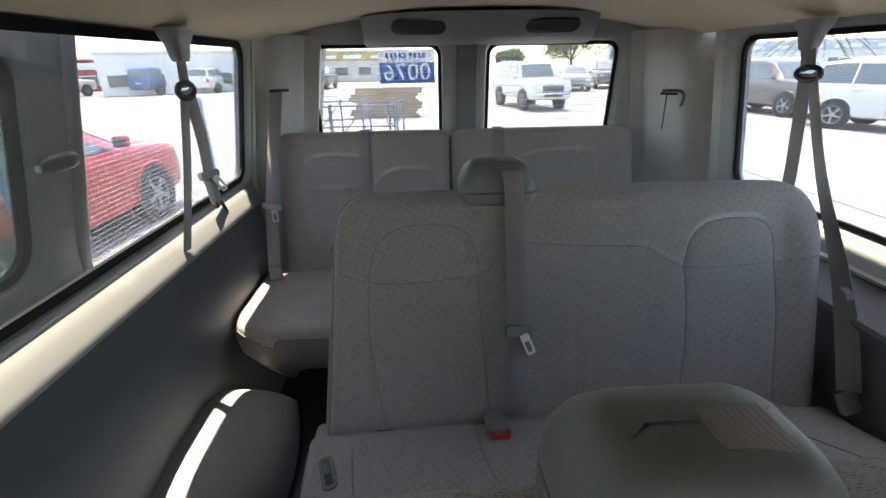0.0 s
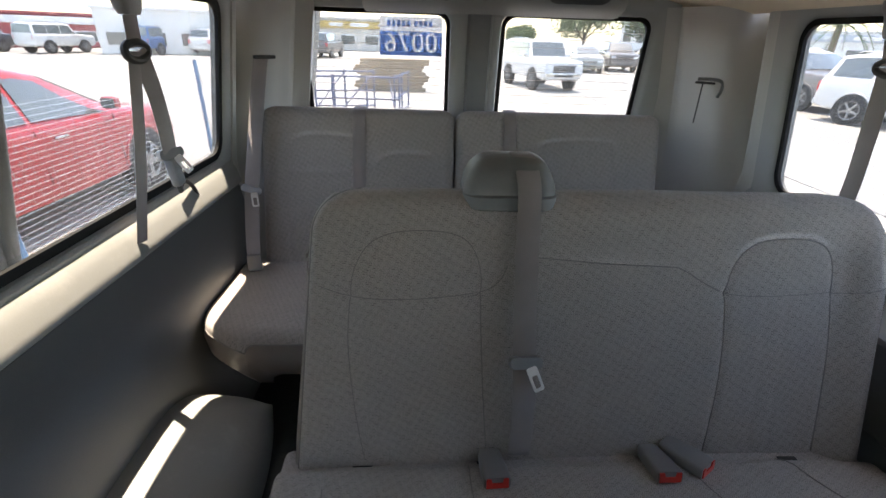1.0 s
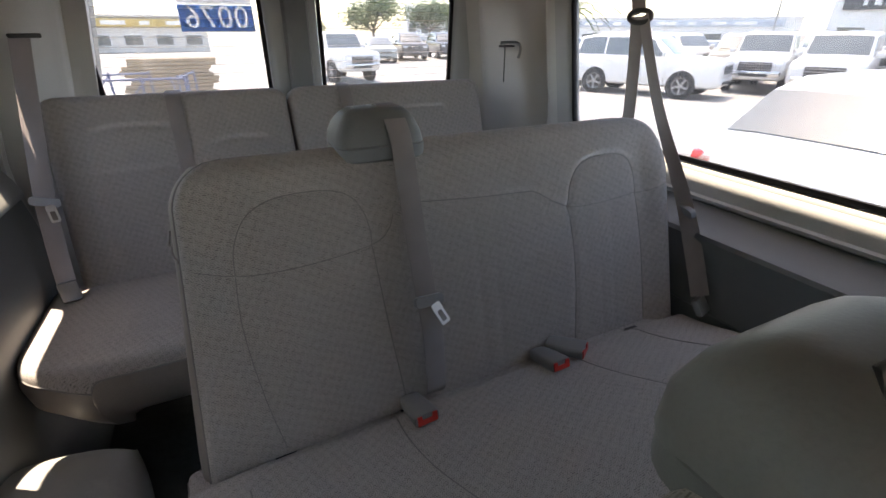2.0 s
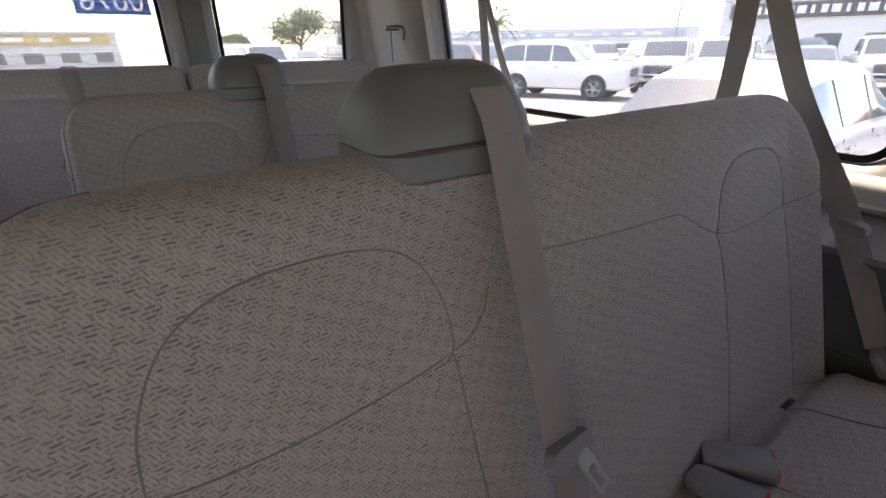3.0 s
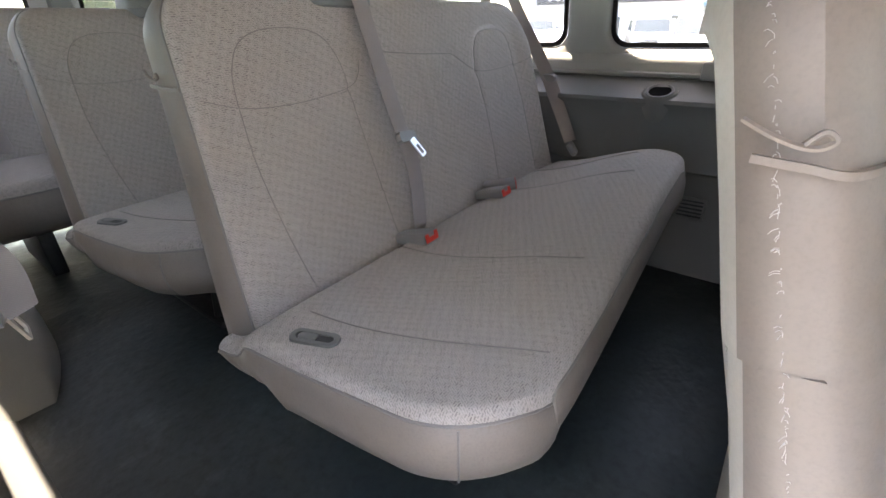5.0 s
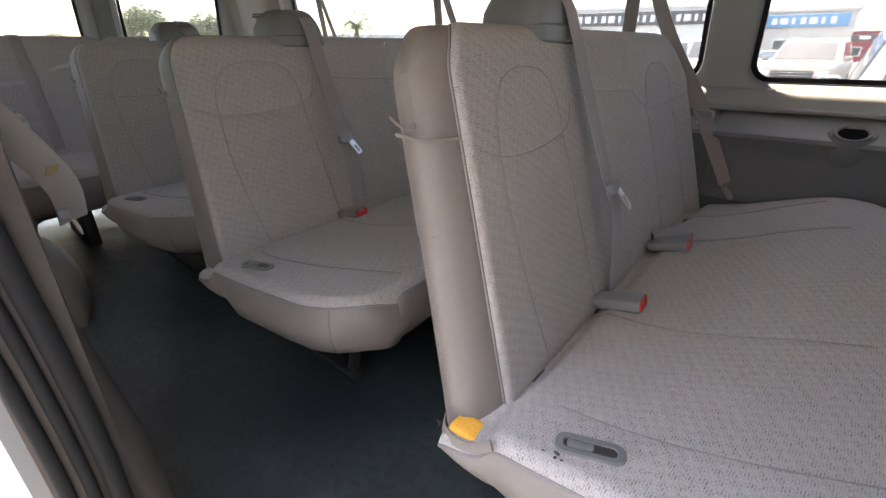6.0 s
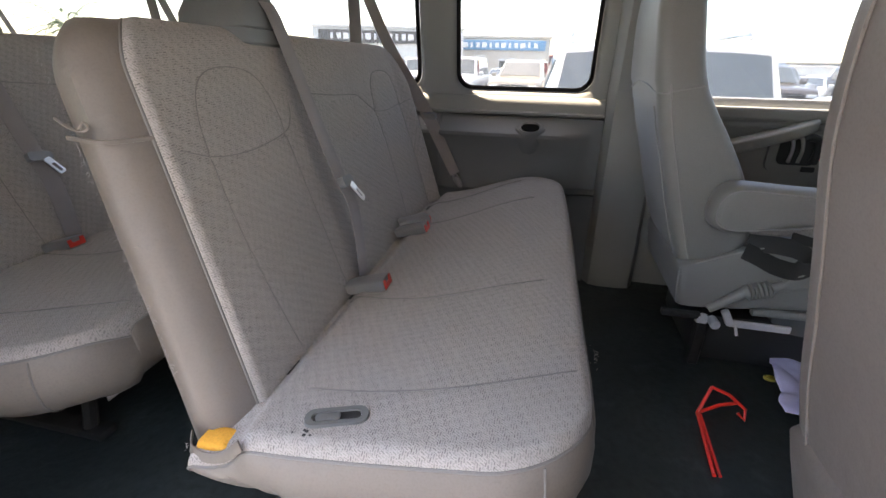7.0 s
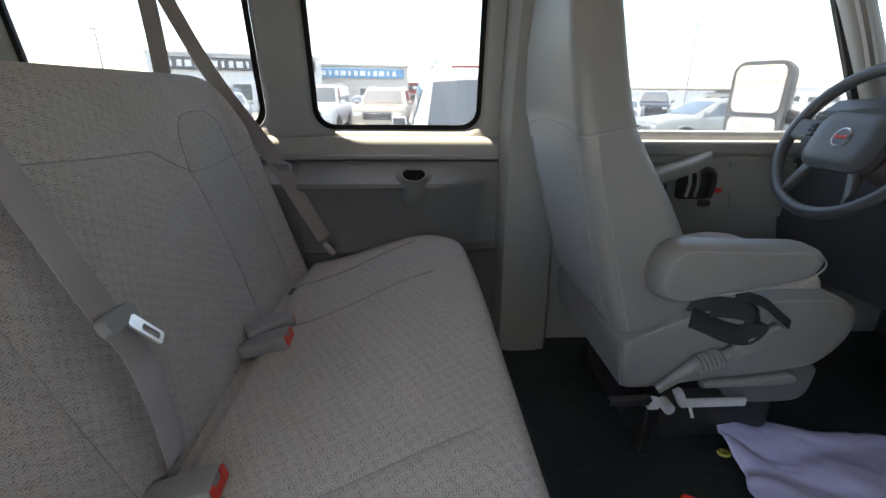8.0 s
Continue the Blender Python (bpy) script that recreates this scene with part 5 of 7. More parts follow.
for k in range(4):
    piece("vent_slat", *rbox(0.088, 0.008, 0.004, 0.001, 1, (0.79, -1.553, 0.752 + 0.015 * k)), TRIM_DARK, dash)
piece("switch", *rbox(0.03, 0.014, 0.055, 0.004, 2, (0.70, -1.558, 0.78)), TRIM, dash, "pale light switch")
whole("firewall", rbox(1.80, 0.04, 0.80, 0.01, 1, (CX, -2.12, 0.36)), BLACK, "black bulkhead in front of the cab", "wall", "structure")
wind = whole("windscreen", rings([[(CX + s * (0.90 if z < 1 else 0.78), y, z) for s in (-1, 1) for y, z in (((-1.98, 0.77), (-1.52, 1.29)) if s < 0 else ((-1.52, 1.29), (-1.98, 0.77)))], [(CX + s * (0.90 if z < 1 else 0.78), y - 0.005, z + 0.004) for s in (-1, 1) for y, z in (((-1.98, 0.77), (-1.52, 1.29)) if s < 0 else ((-1.52, 1.29), (-1.98, 0.77)))]]), WINDSCREEN, "clear raked windscreen", "window", "structure", False)
wind.visible_shadow = False

# steering wheel
sw = thing("steering_wheel", "dark blue-grey steering wheel with a centre badge", "steering wheel", look((0.60, -1.455, 0.742), (0.60, -2.265, 0.400)) @ Matrix.Scale(0.98, 4))
RIM = surface("wheel_rim", col(0.06, 0.065, 0.07), 0.4, vary=0.1, fine=300)
piece("rim", *tube([(0.200 * math.cos(2 * math.pi * k / 48), 0.200 * math.sin(2 * math.pi * k / 48), 0.0) for k in range(48)], 0.017, 12, True), RIM, sw, "dark grained rim")
hub = piece("hub", *prism([(a, b) for a, b in rounded(-0.108, 0.108, -0.085, 0.075, 0.050, 6)], lambda a, b, d: (a, b, d), [(-0.03, 0.02), (0.0, 0.0), (0.018, 0.004), (0.028, 0.02), (0.031, 0.05)]), RIM, sw, "padded centre cover")
for sx in (-1, 1):
    piece("spoke", *rings([[(sx * x, y + q, z) for y, z in rounded(-0.030, 0.030, -0.012, 0.012, 0.010, 3)] for x, q in ((0.07, 0.012), (0.12, 0.02), (0.19, 0.022))]), RIM, sw)
    piece("spoke", *rings([[(sx * x, y + q, z) for y, z in rounded(-0.030, 0.030, -0.012, 0.012, 0.010, 3)] for x, q in ((0.055, -0.05), (0.080, -0.10), (0.100, -0.155))]), RIM, sw)
    for k in range(3):
        piece("thumb_switch", *rbox(0.022, 0.010, 0.008, 0.002, 1, (sx * 0.118, 0.032 - 0.014 * k, 0.018)), BLACK, sw)
piece("badge", *lathe([(0.001, 0.031), (0.024, 0.031), (0.026, 0.033), (0.023, 0.0345), (0.022, 0.0330), (0.001, 0.0330)], 28), STEEL, hub, "round chrome badge")
piece("badge_field", *lathe([(0.001, 0.0325), (0.0215, 0.0325), (0.0215, 0.0342), (0.001, 0.0342)], 24), RIM, hub)
for k in range(3):
    piece("badge_bar", *rbox(0.011, 0.009, 0.002, 0.0008, 1, (-0.012 + 0.012 * k, 0, 0.0355)), RED, hub, "red bar on the badge")
piece("column", *tube([(0, 0, -0.03), (0, 0, -0.12), (0, -0.01, -0.28)], [0.05, 0.06, 0.07], 12), TRIM_DARK, sw)
piece("stalk", *tube([(0.05, 0.0, -0.06), (0.15, 0.02, -0.05), (0.19, 0.03, -0.05)], 0.008, 8), BLACK, sw)

# outside mirror
om = thing("door_mirror", "large black towing mirror with two mirror glasses", "mirror", look((1.19, -1.625, 0.836), (0.86, -0.935, 0.826)))
piece("housing", *prism(rounded(-0.105, 0.105, -0.14, 0.14, 0.045, 6), lambda a, b, d: (a, b, d), [(0.09, 0.05), (0.05, 0.012), (0.0, 0.0), (-0.012, 0.004), (-0.012, 0.016)]), surface("mirror_shell", col(0.22, 0.22, 0.215), 0.5, fine=300), om)
piece("upper_mirror", *prism(rounded(-0.088, 0.088, -0.046, 0.124, 0.03, 6), lambda a, b, d: (a, b, d), [(-0.013, 0), (-0.016, 0.002)]), MIRROR, om, "flat mirror glass", False)
piece("lower_mirror", *prism(rounded(-0.088, 0.088, -0.124, -0.060, 0.02, 6), lambda a, b, d: (a, b, d), [(-0.013, 0), (-0.016, 0.002)]), MIRROR, om, "wide-angle mirror glass", False)
piece("arm", *tube([(-0.05, -0.04, 0.03), (-0.15, -0.07, 0.04), (-0.27, -0.09, 0.05)], 0.025, 8), BLACK, om)


# ---- window-side belts, things of their own ----
def side_belt(y, loose=True):
    """Roof anchor, slip ring, strand down to the reel in the moulding and strand to the seat's foot."""
    b = thing("side_seat_belt", "grey seat belt hung from the roof beside a window", "seat belt", pose(0, y, 0), "window seat belts")
    piece("roof_anchor", *rings([[(0.80 + a, 0.35 + q, z) for a, q in rounded(-0.02 * k, 0.02 * k, -0.035 * k, 0.035 * k, 0.015 * k, 4)] for z, k in ((1.268, 1.35), (1.255, 1.3), (1.235, 0.95), (1.205, 0.75), (1.195, 0.6))]), BELT_PLASTIC, b, "dark roof anchor cover")
    piece("drop_strap", *band([(0.80, 0.35, 1.20), (0.801, 0.342, 1.175), (0.802, 0.334, 1.145)], 0.047, 0.004, (0, 1, 0)), BELT, b)
    ring_pts = [(0.803, 0.330 + 0.040 * math.cos(t), 1.138 + 0.016 * math.sin(t)) for t in [2 * math.pi * k / 20 for k in range(20)]]
    piece("slip_ring", *tube(ring_pts, 0.007, 8, True), BLACK, b, "black plastic slip ring")
    piece("reel_strand", *band([(0.805, 0.340, 1.138), (0.830, 0.344, 0.98), (0.862, 0.362, 0.83), (0.900, 0.412, 0.69)], 0.047, 0.0028, [(0, 1, 0), (0, 1, 0.1), (0, 1, 0.1), (0, 1, 0)]), BELT, b, "belt strand to the reel")
    piece("reel_bezel", *rbox(0.03, 0.075, 0.055, 0.008, 2, (0.900, 0.418, 0.675)), BELT_PLASTIC, b, "dark plastic reel bezel")
    piece("seat_strand", *band([(0.803, 0.318, 1.138), (0.812, 0.212, 0.90), (0.815, 0.075, 0.680), (0.812, 0.000, 0.54), (0.800, -0.060, 0.43)], 0.047, 0.0028, [(0.25, 1, 0), (0.2, 1, 0.2), (-0.1, 1, 0.2), (-0.5, 0.8, 0.1), (-0.7, 0.7, 0)]), BELT, b, "belt strand to the seat")
    t = tongue(b, pose(0.812, 0.052, 0.645, -20, 0, 70))
    piece("foot_cover", *rbox(0.055, 0.022, 0.05, 0.008, 2), BELT_PLASTIC, b, "dark anchor cover", m=pose(0.796, -0.072, 0.405, -35, 0, 15))
    return b


first_belt = side_belt(0.0)
copy_thing(first_belt, pose(0, 0.88, 0)), copy_thing(first_belt, pose(0, 1.76, 0))

# passenger's side belt that hangs loose before the rear window
pb = thing("hanging_seat_belt", "grey seat belt that hangs loose before the window", "seat belt", pose(-0.795, 2.10, 0))
piece("roof_anchor", *rings([[(a, q, z) for a, q in rounded(-0.02 * k, 0.02 * k, -0.04 * k, 0.04 * k, 0.015 * k, 4)] for z, k in ((1.268, 1.35), (1.255, 1.3), (1.235, 0.95), (1.205, 0.75), (1.195, 0.6))]), BELT_PLASTIC, pb, "dark roof anchor cover")
piece("drop_strap", *band([(0, 0, 1.195), (-0.003, 0.002, 1.165), (-0.006, 0.004, 1.135)], 0.047, 0.004, (0, 1, 0)), BELT, pb)
piece("slip_ring", *tube([(-0.006, 0.004 + 0.040 * math.cos(t), 1.128 + 0.018 * math.sin(t)) for t in [2 * math.pi * k / 20 for k in range(20)]], 0.008, 8, True), BLACK, pb)
piece("reel_strand", *band([(-0.006, -0.006, 1.128), (-0.045, -0.008, 0.92), (-0.095, -0.012, 0.700)], 0.032, 0.0028, (0.2, 1, 0)), BELT, pb)
piece("loose_strand", *band([(-0.008, 0.016, 1.128), (-0.020, 0.058, 1.04), (-0.030, 0.082, 0.96), (-0.038, 0.094, 0.890)], 0.047, 0.003, (0.2, 1, 0.2)), BELT, pb)
tongue(pb, pose(-0.040, 0.096, 0.892, -10, 0, 70))
piece("buckle_end", *rbox(0.024, 0.034, 0.075, 0.006, 2), BELT_PLASTIC, pb, "dark belt end", m=pose(-0.042, 0.104, 0.845, 10, 0, 0))
piece("belt_tip", *rbox(0.010, 0.014, 0.03, 0.004, 2), BLACK, pb, m=pose(-0.044, 0.112, 0.80, 10, 0, 0))
piece("loose_cord", *tube(smooth_line([(-0.100, 0.215, 0.765), (-0.102, 0.240, 0.775), (-0.106, 0.285, 0.750), (-0.106, 0.312, 0.700), (-0.106, 0.318, 0.672)], 5), 0.006, 8), BLACK, pb, "black cord over the moulding")
piece("reel_bezel", *rbox(0.022, 0.06, 0.045, 0.006, 2, (-0.112, -0.015, 0.685)), BELT_PLASTIC, pb, "dark reel bezel")

# rear bench belt at the passenger's corner
zb = thing("rear_seat_belt", "grey seat belt hung down the rear corner pillar", "seat belt")
piece("webbing", *band([(-0.785, 2.79, 1.085), (-0.790, 2.745, 1.0), (-0.803, 2.665, 0.82), (-0.815, 2.60, 0.65), (-0.822, 2.555, 0.47), (-0.822, 2.545, 0.40)], 0.047, 0.003, (1, 0.35, 0)), BELT, zb)
piece("slot_cover", *rbox(0.075, 0.02, 0.012, 0.004, 2), BLACK, zb, m=pose(-0.775, 2.80, 1.088, 0, 0, 30))
tongue(zb, pose(-0.813, 2.598, 0.668, -12, 20, 15))
piece("foot_cover", *rbox(0.05, 0.022, 0.06, 0.008, 2), BELT_PLASTIC, zb, m=pose(-0.820, 2.538, 0.41, -15, 0, 15))
# empty belt slot and hook at the driver's corner
ds = thing("belt_slot", "dark belt slot with a bent hook in the corner pillar", "slot", pose(0.812, 2.775, 1.045, 0, 0, -30))
piece("slot_cover", *rbox(0.075, 0.022, 0.008, 0.003, 2), BLACK, ds)
piece("hook", *tube(smooth_line([(-0.03, -0.012, 0.012), (0.02, -0.02, 0.014), (0.048, -0.02, 0.006), (0.052, -0.02, -0.02), (0.045, -0.014, -0.045)], 5), 0.006, 8), TRIM_DARK, ds)
piece("pull_line", *tube([(-0.012, -0.012, 0.0), (-0.010, -0.016, -0.14)], 0.0025, 6), BLACK, ds)
# coat clips on the pillars
c = thing("pillar_clip", "grey moulded belt clip on the window pillar", "clip", pose(0.865, 0.82, 1.02))
piece("base", *rbox(0.03, 0.05, 0.06, 0.012, 3), TRIM_DARK, c)
piece("arm", *rbox(0.035, 0.09, 0.022, 0.010, 3, (-0.022, -0.025, 0.018)), TRIM_DARK, c)
# belt that hangs beside the side door
hb = thing("door_seat_belt", "grey seat belt with its buckle hung beside the door", "seat belt")
piece("webbing", *band([(-0.872, 0.50, 0.88), (-0.845, 0.56, 0.79), (-0.795, 0.645, 0.70), (-0.765, 0.71, 0.63), (-0.76, 0.76, 0.56)], 0.050, 0.004, (1, 0.35, 0)), BELT, hb)
piece("label", *rbox(0.018, 0.002, 0.024, 0.0005, 1), surface("ochre_label", col(0.24, 0.185, 0.09), 0.6), hb, "small ochre sewn label", m=pose(-0.778, 0.668, 0.672, 40, 0, 19))
piece("slip_ring", *tube([(-0.795 + 0.008 * math.cos(t), 0.67 + 0.04 * math.cos(t), 0.735 + 0.02 * math.sin(t)) for t in [2 * math.pi * k / 16 for k in range(16)]], 0.008, 8, True), BELT_PLASTIC, hb)
tongue(hb, pose(-0.772, 0.755, 0.58, 0, 0, 80))

# ---- loose things on the floor ----
tri = thing("warning_triangle", "thin red warning triangle frame, half folded", "warning triangle")
TRI = surface("red_reflector", col(0.75, 0.03, 0.02), 0.3, vary=0.08)
piece("bar", *tube([(0.128, -0.856, 0.010), (0.161, -0.886, 0.072)], 0.0045, 8), TRI, tri)
piece("bar", *tube([(0.161, -0.886, 0.072), (0.150, -0.925, 0.064), (0.132, -0.962, 0.040), (0.115, -0.958, 0.020), (0.128, -0.945, 0.030)], 0.0045, 8), TRI, tri)
piece("bar", *tube([(0.128, -0.856, 0.010), (0.150, -0.91, 0.028), (0.146, -0.945, 0.045)], 0.0045, 8), TRI, tri)
piece("bar", *tube([(0.128, -0.856, 0.010), (-0.07, -0.84, 0.006)], 0.005, 8), TRI, tri)
piece("bar", *tube([(0.122, -0.862, 0.010), (-0.07, -0.852, 0.006)], 0.004, 8), TRI, tri)


def sheet():
    """A crumpled sheet over the floor."""
    v, f, n = [], [], 40
    for j in range(n + 1):
        for i in range(n + 1):
            a, b = i / n, j / n
            p0, p1 = Vector((0.425, -1.12, 0)), Vector((0.17, -1.07, 0))
            p2, p3 = Vector((0.37, -1.57, 0)), Vector((0.03, -1.53, 0))
            p = p0.lerp(p1, a).lerp(p2.lerp(p3, a), b)
            h = 0.035 * abs(noise.noise((a * 2.3, b * 2.7, 1.3))) + 0.008 * abs(noise.noise((a * 6, b * 7, 4))) + 0.035 * math.exp(-((b - 0.05) ** 2) * 60) * (1 - a) + 0.008
            v.append((p.x + 0.02 * noise.noise((b * 4, a * 4, 9)), p.y + 0.02 * noise.noise((a * 4, b * 3, 2)), h))
    w = n + 1
    f = [(j * w + i, j * w + i + 1, (j + 1) * w + i + 1, (j + 1) * w + i) for j in range(n) for i in range(n)]
    return v, f


sh = whole("plastic_sheet", sheet(), PAPER, "crumpled lilac plastic sheet on the cab floor", "sheet")
md = sh.modifiers.new("thickness", "SOLIDIFY")
md.thickness = 0.001
ZINC = surface("polished_zinc", col(0.78, 0.78, 0.80), 0.3, 0.45, vary=0.1, fine=150)
tool = thing("jack_handle", "chrome jack handle with clamps under the driver's seat", "tool", pose(0.300, -0.985, 0.190))
piece("bar", *rbox(0.010, 0.150, 0.020, 0.003, 2, (0.0, -0.030, 0.0)), ZINC, tool)
piece("clamp", *rbox(0.022, 0.030, 0.026, 0.006, 2, (0, 0.115, 0.004)), ZINC, tool)
piece("clamp", *rbox(0.020, 0.020, 0.046, 0.005, 2), ZINC, tool, m=pose(0, 0.052, 0.016, -28, 0, 0))
piece("pivot", *lathe([(0.001, -0.016), (0.013, -0.016), (0.013, 0.016), (0.001, 0.016)], 16, "x"), ZINC, tool, m=pose(0, 0.082, -0.004))
piece("pin", *tube([(-0.004, 0.03, 0.0), (-0.012, 0.022, -0.03)], 0.004, 8), ZINC, tool)
piece("rail_end", *rbox(0.02, 0.10, 0.018, 0.004, 2, (0.0, 0.17, 0.012)), DARK_STEEL, tool)
piece("bracket", *rbox(0.03, 0.03, 0.16, 0.004, 1, (0.03, 0.10, -0.08)), DARK_STEEL, tool)
clip = thing("yellow_clip", "small yellow plastic clip on the floor", "clip", pose(0.33, -1.10, 0.012))
piece("loop", *tube([(0.009 * math.cos(t), 0.013 * math.sin(t), 0.0) for t in [2 * math.pi * k / 12 for k in range(12)]], 0.005, 6, True), surface("yellow_plastic", col(0.34, 0.30, 0.05), 0.4), clip)


# ---- outside: the sales yard round the van ----
GROUND = -0.85
SAND = surface("pale_concrete", col(0.34, 0.325, 0.30), 0.85, vary=0.10, big=0.15, fine=3.0, bump=0.2, dist=0.01, wear=col(0.43, 0.41, 0.37))
ASPHALT = surface("worn_asphalt", col(0.31, 0.305, 0.295), 0.85, vary=0.15, big=0.2, fine=30.0, bump=0.2, dist=0.01, wear=col(0.38, 0.373, 0.36))
whole("ground", rings([[(-600, -600, GROUND - 0.2), (600, -600, GROUND - 0.2), (600, 600, GROUND - 0.2), (-600, 600, GROUND - 0.2)], [(-600, -600, GROUND), (600, -600, GROUND), (600, 600, GROUND), (-600, 600, GROUND)]]), SAND, "pale sunlit concrete yard", "ground", "structure", False)
whole("road", rbox(4.6, 120, 0.02, 0.004, 1, (8.2, 8, GROUND + 0.004)), ASPHALT, "grey worn asphalt lane between parked cars", "road", "structure", False)
for k in range(5):
    whole("kerb", rbox(0.25, 6.0, 0.14, 0.02, 2, (16.4 + 0.6 * k, 9.0 - 14 * k + 8, GROUND + 0.07)), SAND, "low pale concrete kerb", "kerb", "structure")

TYRE = surface("tyre", col(0.02), 0.8, vary=0.2, fine=60)
RIMM = surface("alloy_rim", col(0.32), 0.35, 0.8, vary=0.05)
CARGLASS = surface("car_glass", col(0.10, 0.115, 0.11), 0.08, vary=0.15, big=1.5, bump=0, spec=0.9, coat=1.0)
LAMP = surface("head_lamp", col(0.7, 0.72, 0.74), 0.15, vary=0.05, spec=0.8)
TAIL = surface("tail_lamp", col(0.6, 0.02, 0.02), 0.15, vary=0.05, spec=0.8)
CHROME = surface("chrome_trim", col(0.6), 0.15, 0.9, vary=0.05)
PAINTS = {}


def paint(name, *rgb):
    if name not in PAINTS:
        PAINTS[name] = surface(name, col(*rgb), 0.35, vary=0.03, big=1.0, bump=0, coat=0.7)
    return PAINTS[name]


# stations from nose (+x) to tail: x, lowest z, belt z, roof z, half width, half width of the roof
FORMS = {
    "suv": dict(wheel=0.40, base=2.85, wind=(1.10, 0.42), back=(-2.38, -2.16), posts=(-0.22, -1.22), run=[(2.47, 0.46, 1.00, 1.02, 0.80, 0.68), (2.43, 0.38, 1.09, 1.12, 0.90, 0.76), (2.28, 0.34, 1.15, 1.18, 0.96, 0.80), (1.80, 0.33, 1.18, 1.22, 0.98, 0.82), (1.10, 0.33, 1.21, 1.25, 0.98, 0.83), (0.42, 0.33, 1.23, 1.80, 0.98, 0.72), (0.05, 0.33, 1.23, 1.88, 0.98, 0.75), (-1.55, 0.33, 1.23, 1.90, 0.98, 0.75), (-2.16, 0.36, 1.24, 1.82, 0.97, 0.73), (-2.38, 0.42, 1.22, 1.27, 0.95, 0.82), (-2.47, 0.52, 1.04, 1.07, 0.88, 0.76)]),
    "jeep": dict(wheel=0.41, base=2.73, wind=(0.98, 0.60), back=(-2.36, -2.28), posts=(-0.30, -1.30), run=[(2.42, 0.60, 0.98, 1.00, 0.74, 0.68), (2.39, 0.52, 1.10, 1.13, 0.84, 0.76), (2.25, 0.46, 1.16, 1.19, 0.90, 0.80), (1.70, 0.45, 1.20, 1.24, 0.91, 0.80), (0.98, 0.45, 1.23, 1.28, 0.92, 0.82), (0.60, 0.45, 1.25, 1.89, 0.92, 0.76), (0.40, 0.45, 1.25, 1.95, 0.92, 0.78), (-1.90, 0.45, 1.25, 1.96, 0.92, 0.78), (-2.28, 0.45, 1.25, 1.89, 0.92, 0.77), (-2.36, 0.50, 1.23, 1.27, 0.90, 0.84), (-2.39, 0.60, 1.05, 1.08, 0.86, 0.80)]),
    "sedan": dict(wheel=0.34, base=2.78, wind=(1.15, 0.25), back=(-1.85, -1.10), posts=(-0.25, -1.15), run=[(2.38, 0.36, 0.62, 0.64, 0.66, 0.54), (2.33, 0.26, 0.72, 0.75, 0.82, 0.66), (2.10, 0.22, 0.82, 0.86, 0.90, 0.74), (1.15, 0.20, 0.94, 0.99, 0.92, 0.78), (0.25, 0.20, 0.97, 1.40, 0.92, 0.62), (-0.10, 0.20, 0.98, 1.45, 0.92, 0.63), (-0.80, 0.20, 0.99, 1.43, 0.92, 0.62), (-1.10, 0.20, 1.00, 1.37, 0.92, 0.62), (-1.85, 0.22, 1.01, 1.05, 0.91, 0.76), (-2.28, 0.26, 0.99, 1.03, 0.87, 0.74), (-2.39, 0.36, 0.86, 0.89, 0.76, 0.66)]),
    "crossover": dict(wheel=0.37, base=2.7, wind=(1.12, 0.28), back=(-2.16, -1.72), posts=(-0.25, -1.15), run=[(2.30, 0.42, 0.76, 0.78, 0.64, 0.54), (2.25, 0.32, 0.88, 0.91, 0.82, 0.68), (2.05, 0.28, 0.97, 1.00, 0.90, 0.74), (1.12, 0.26, 1.06, 1.10, 0.93, 0.79), (0.28, 0.26, 1.08, 1.55, 0.93, 0.64), (-0.05, 0.26, 1.09, 1.62, 0.93, 0.66), (-1.25, 0.26, 1.11, 1.61, 0.93, 0.65), (-1.72, 0.28, 1.12, 1.53, 0.92, 0.63), (-2.16, 0.32, 1.10, 1.15, 0.90, 0.76), (-2.30, 0.42, 0.96, 0.99, 0.80, 0.68)]),
}


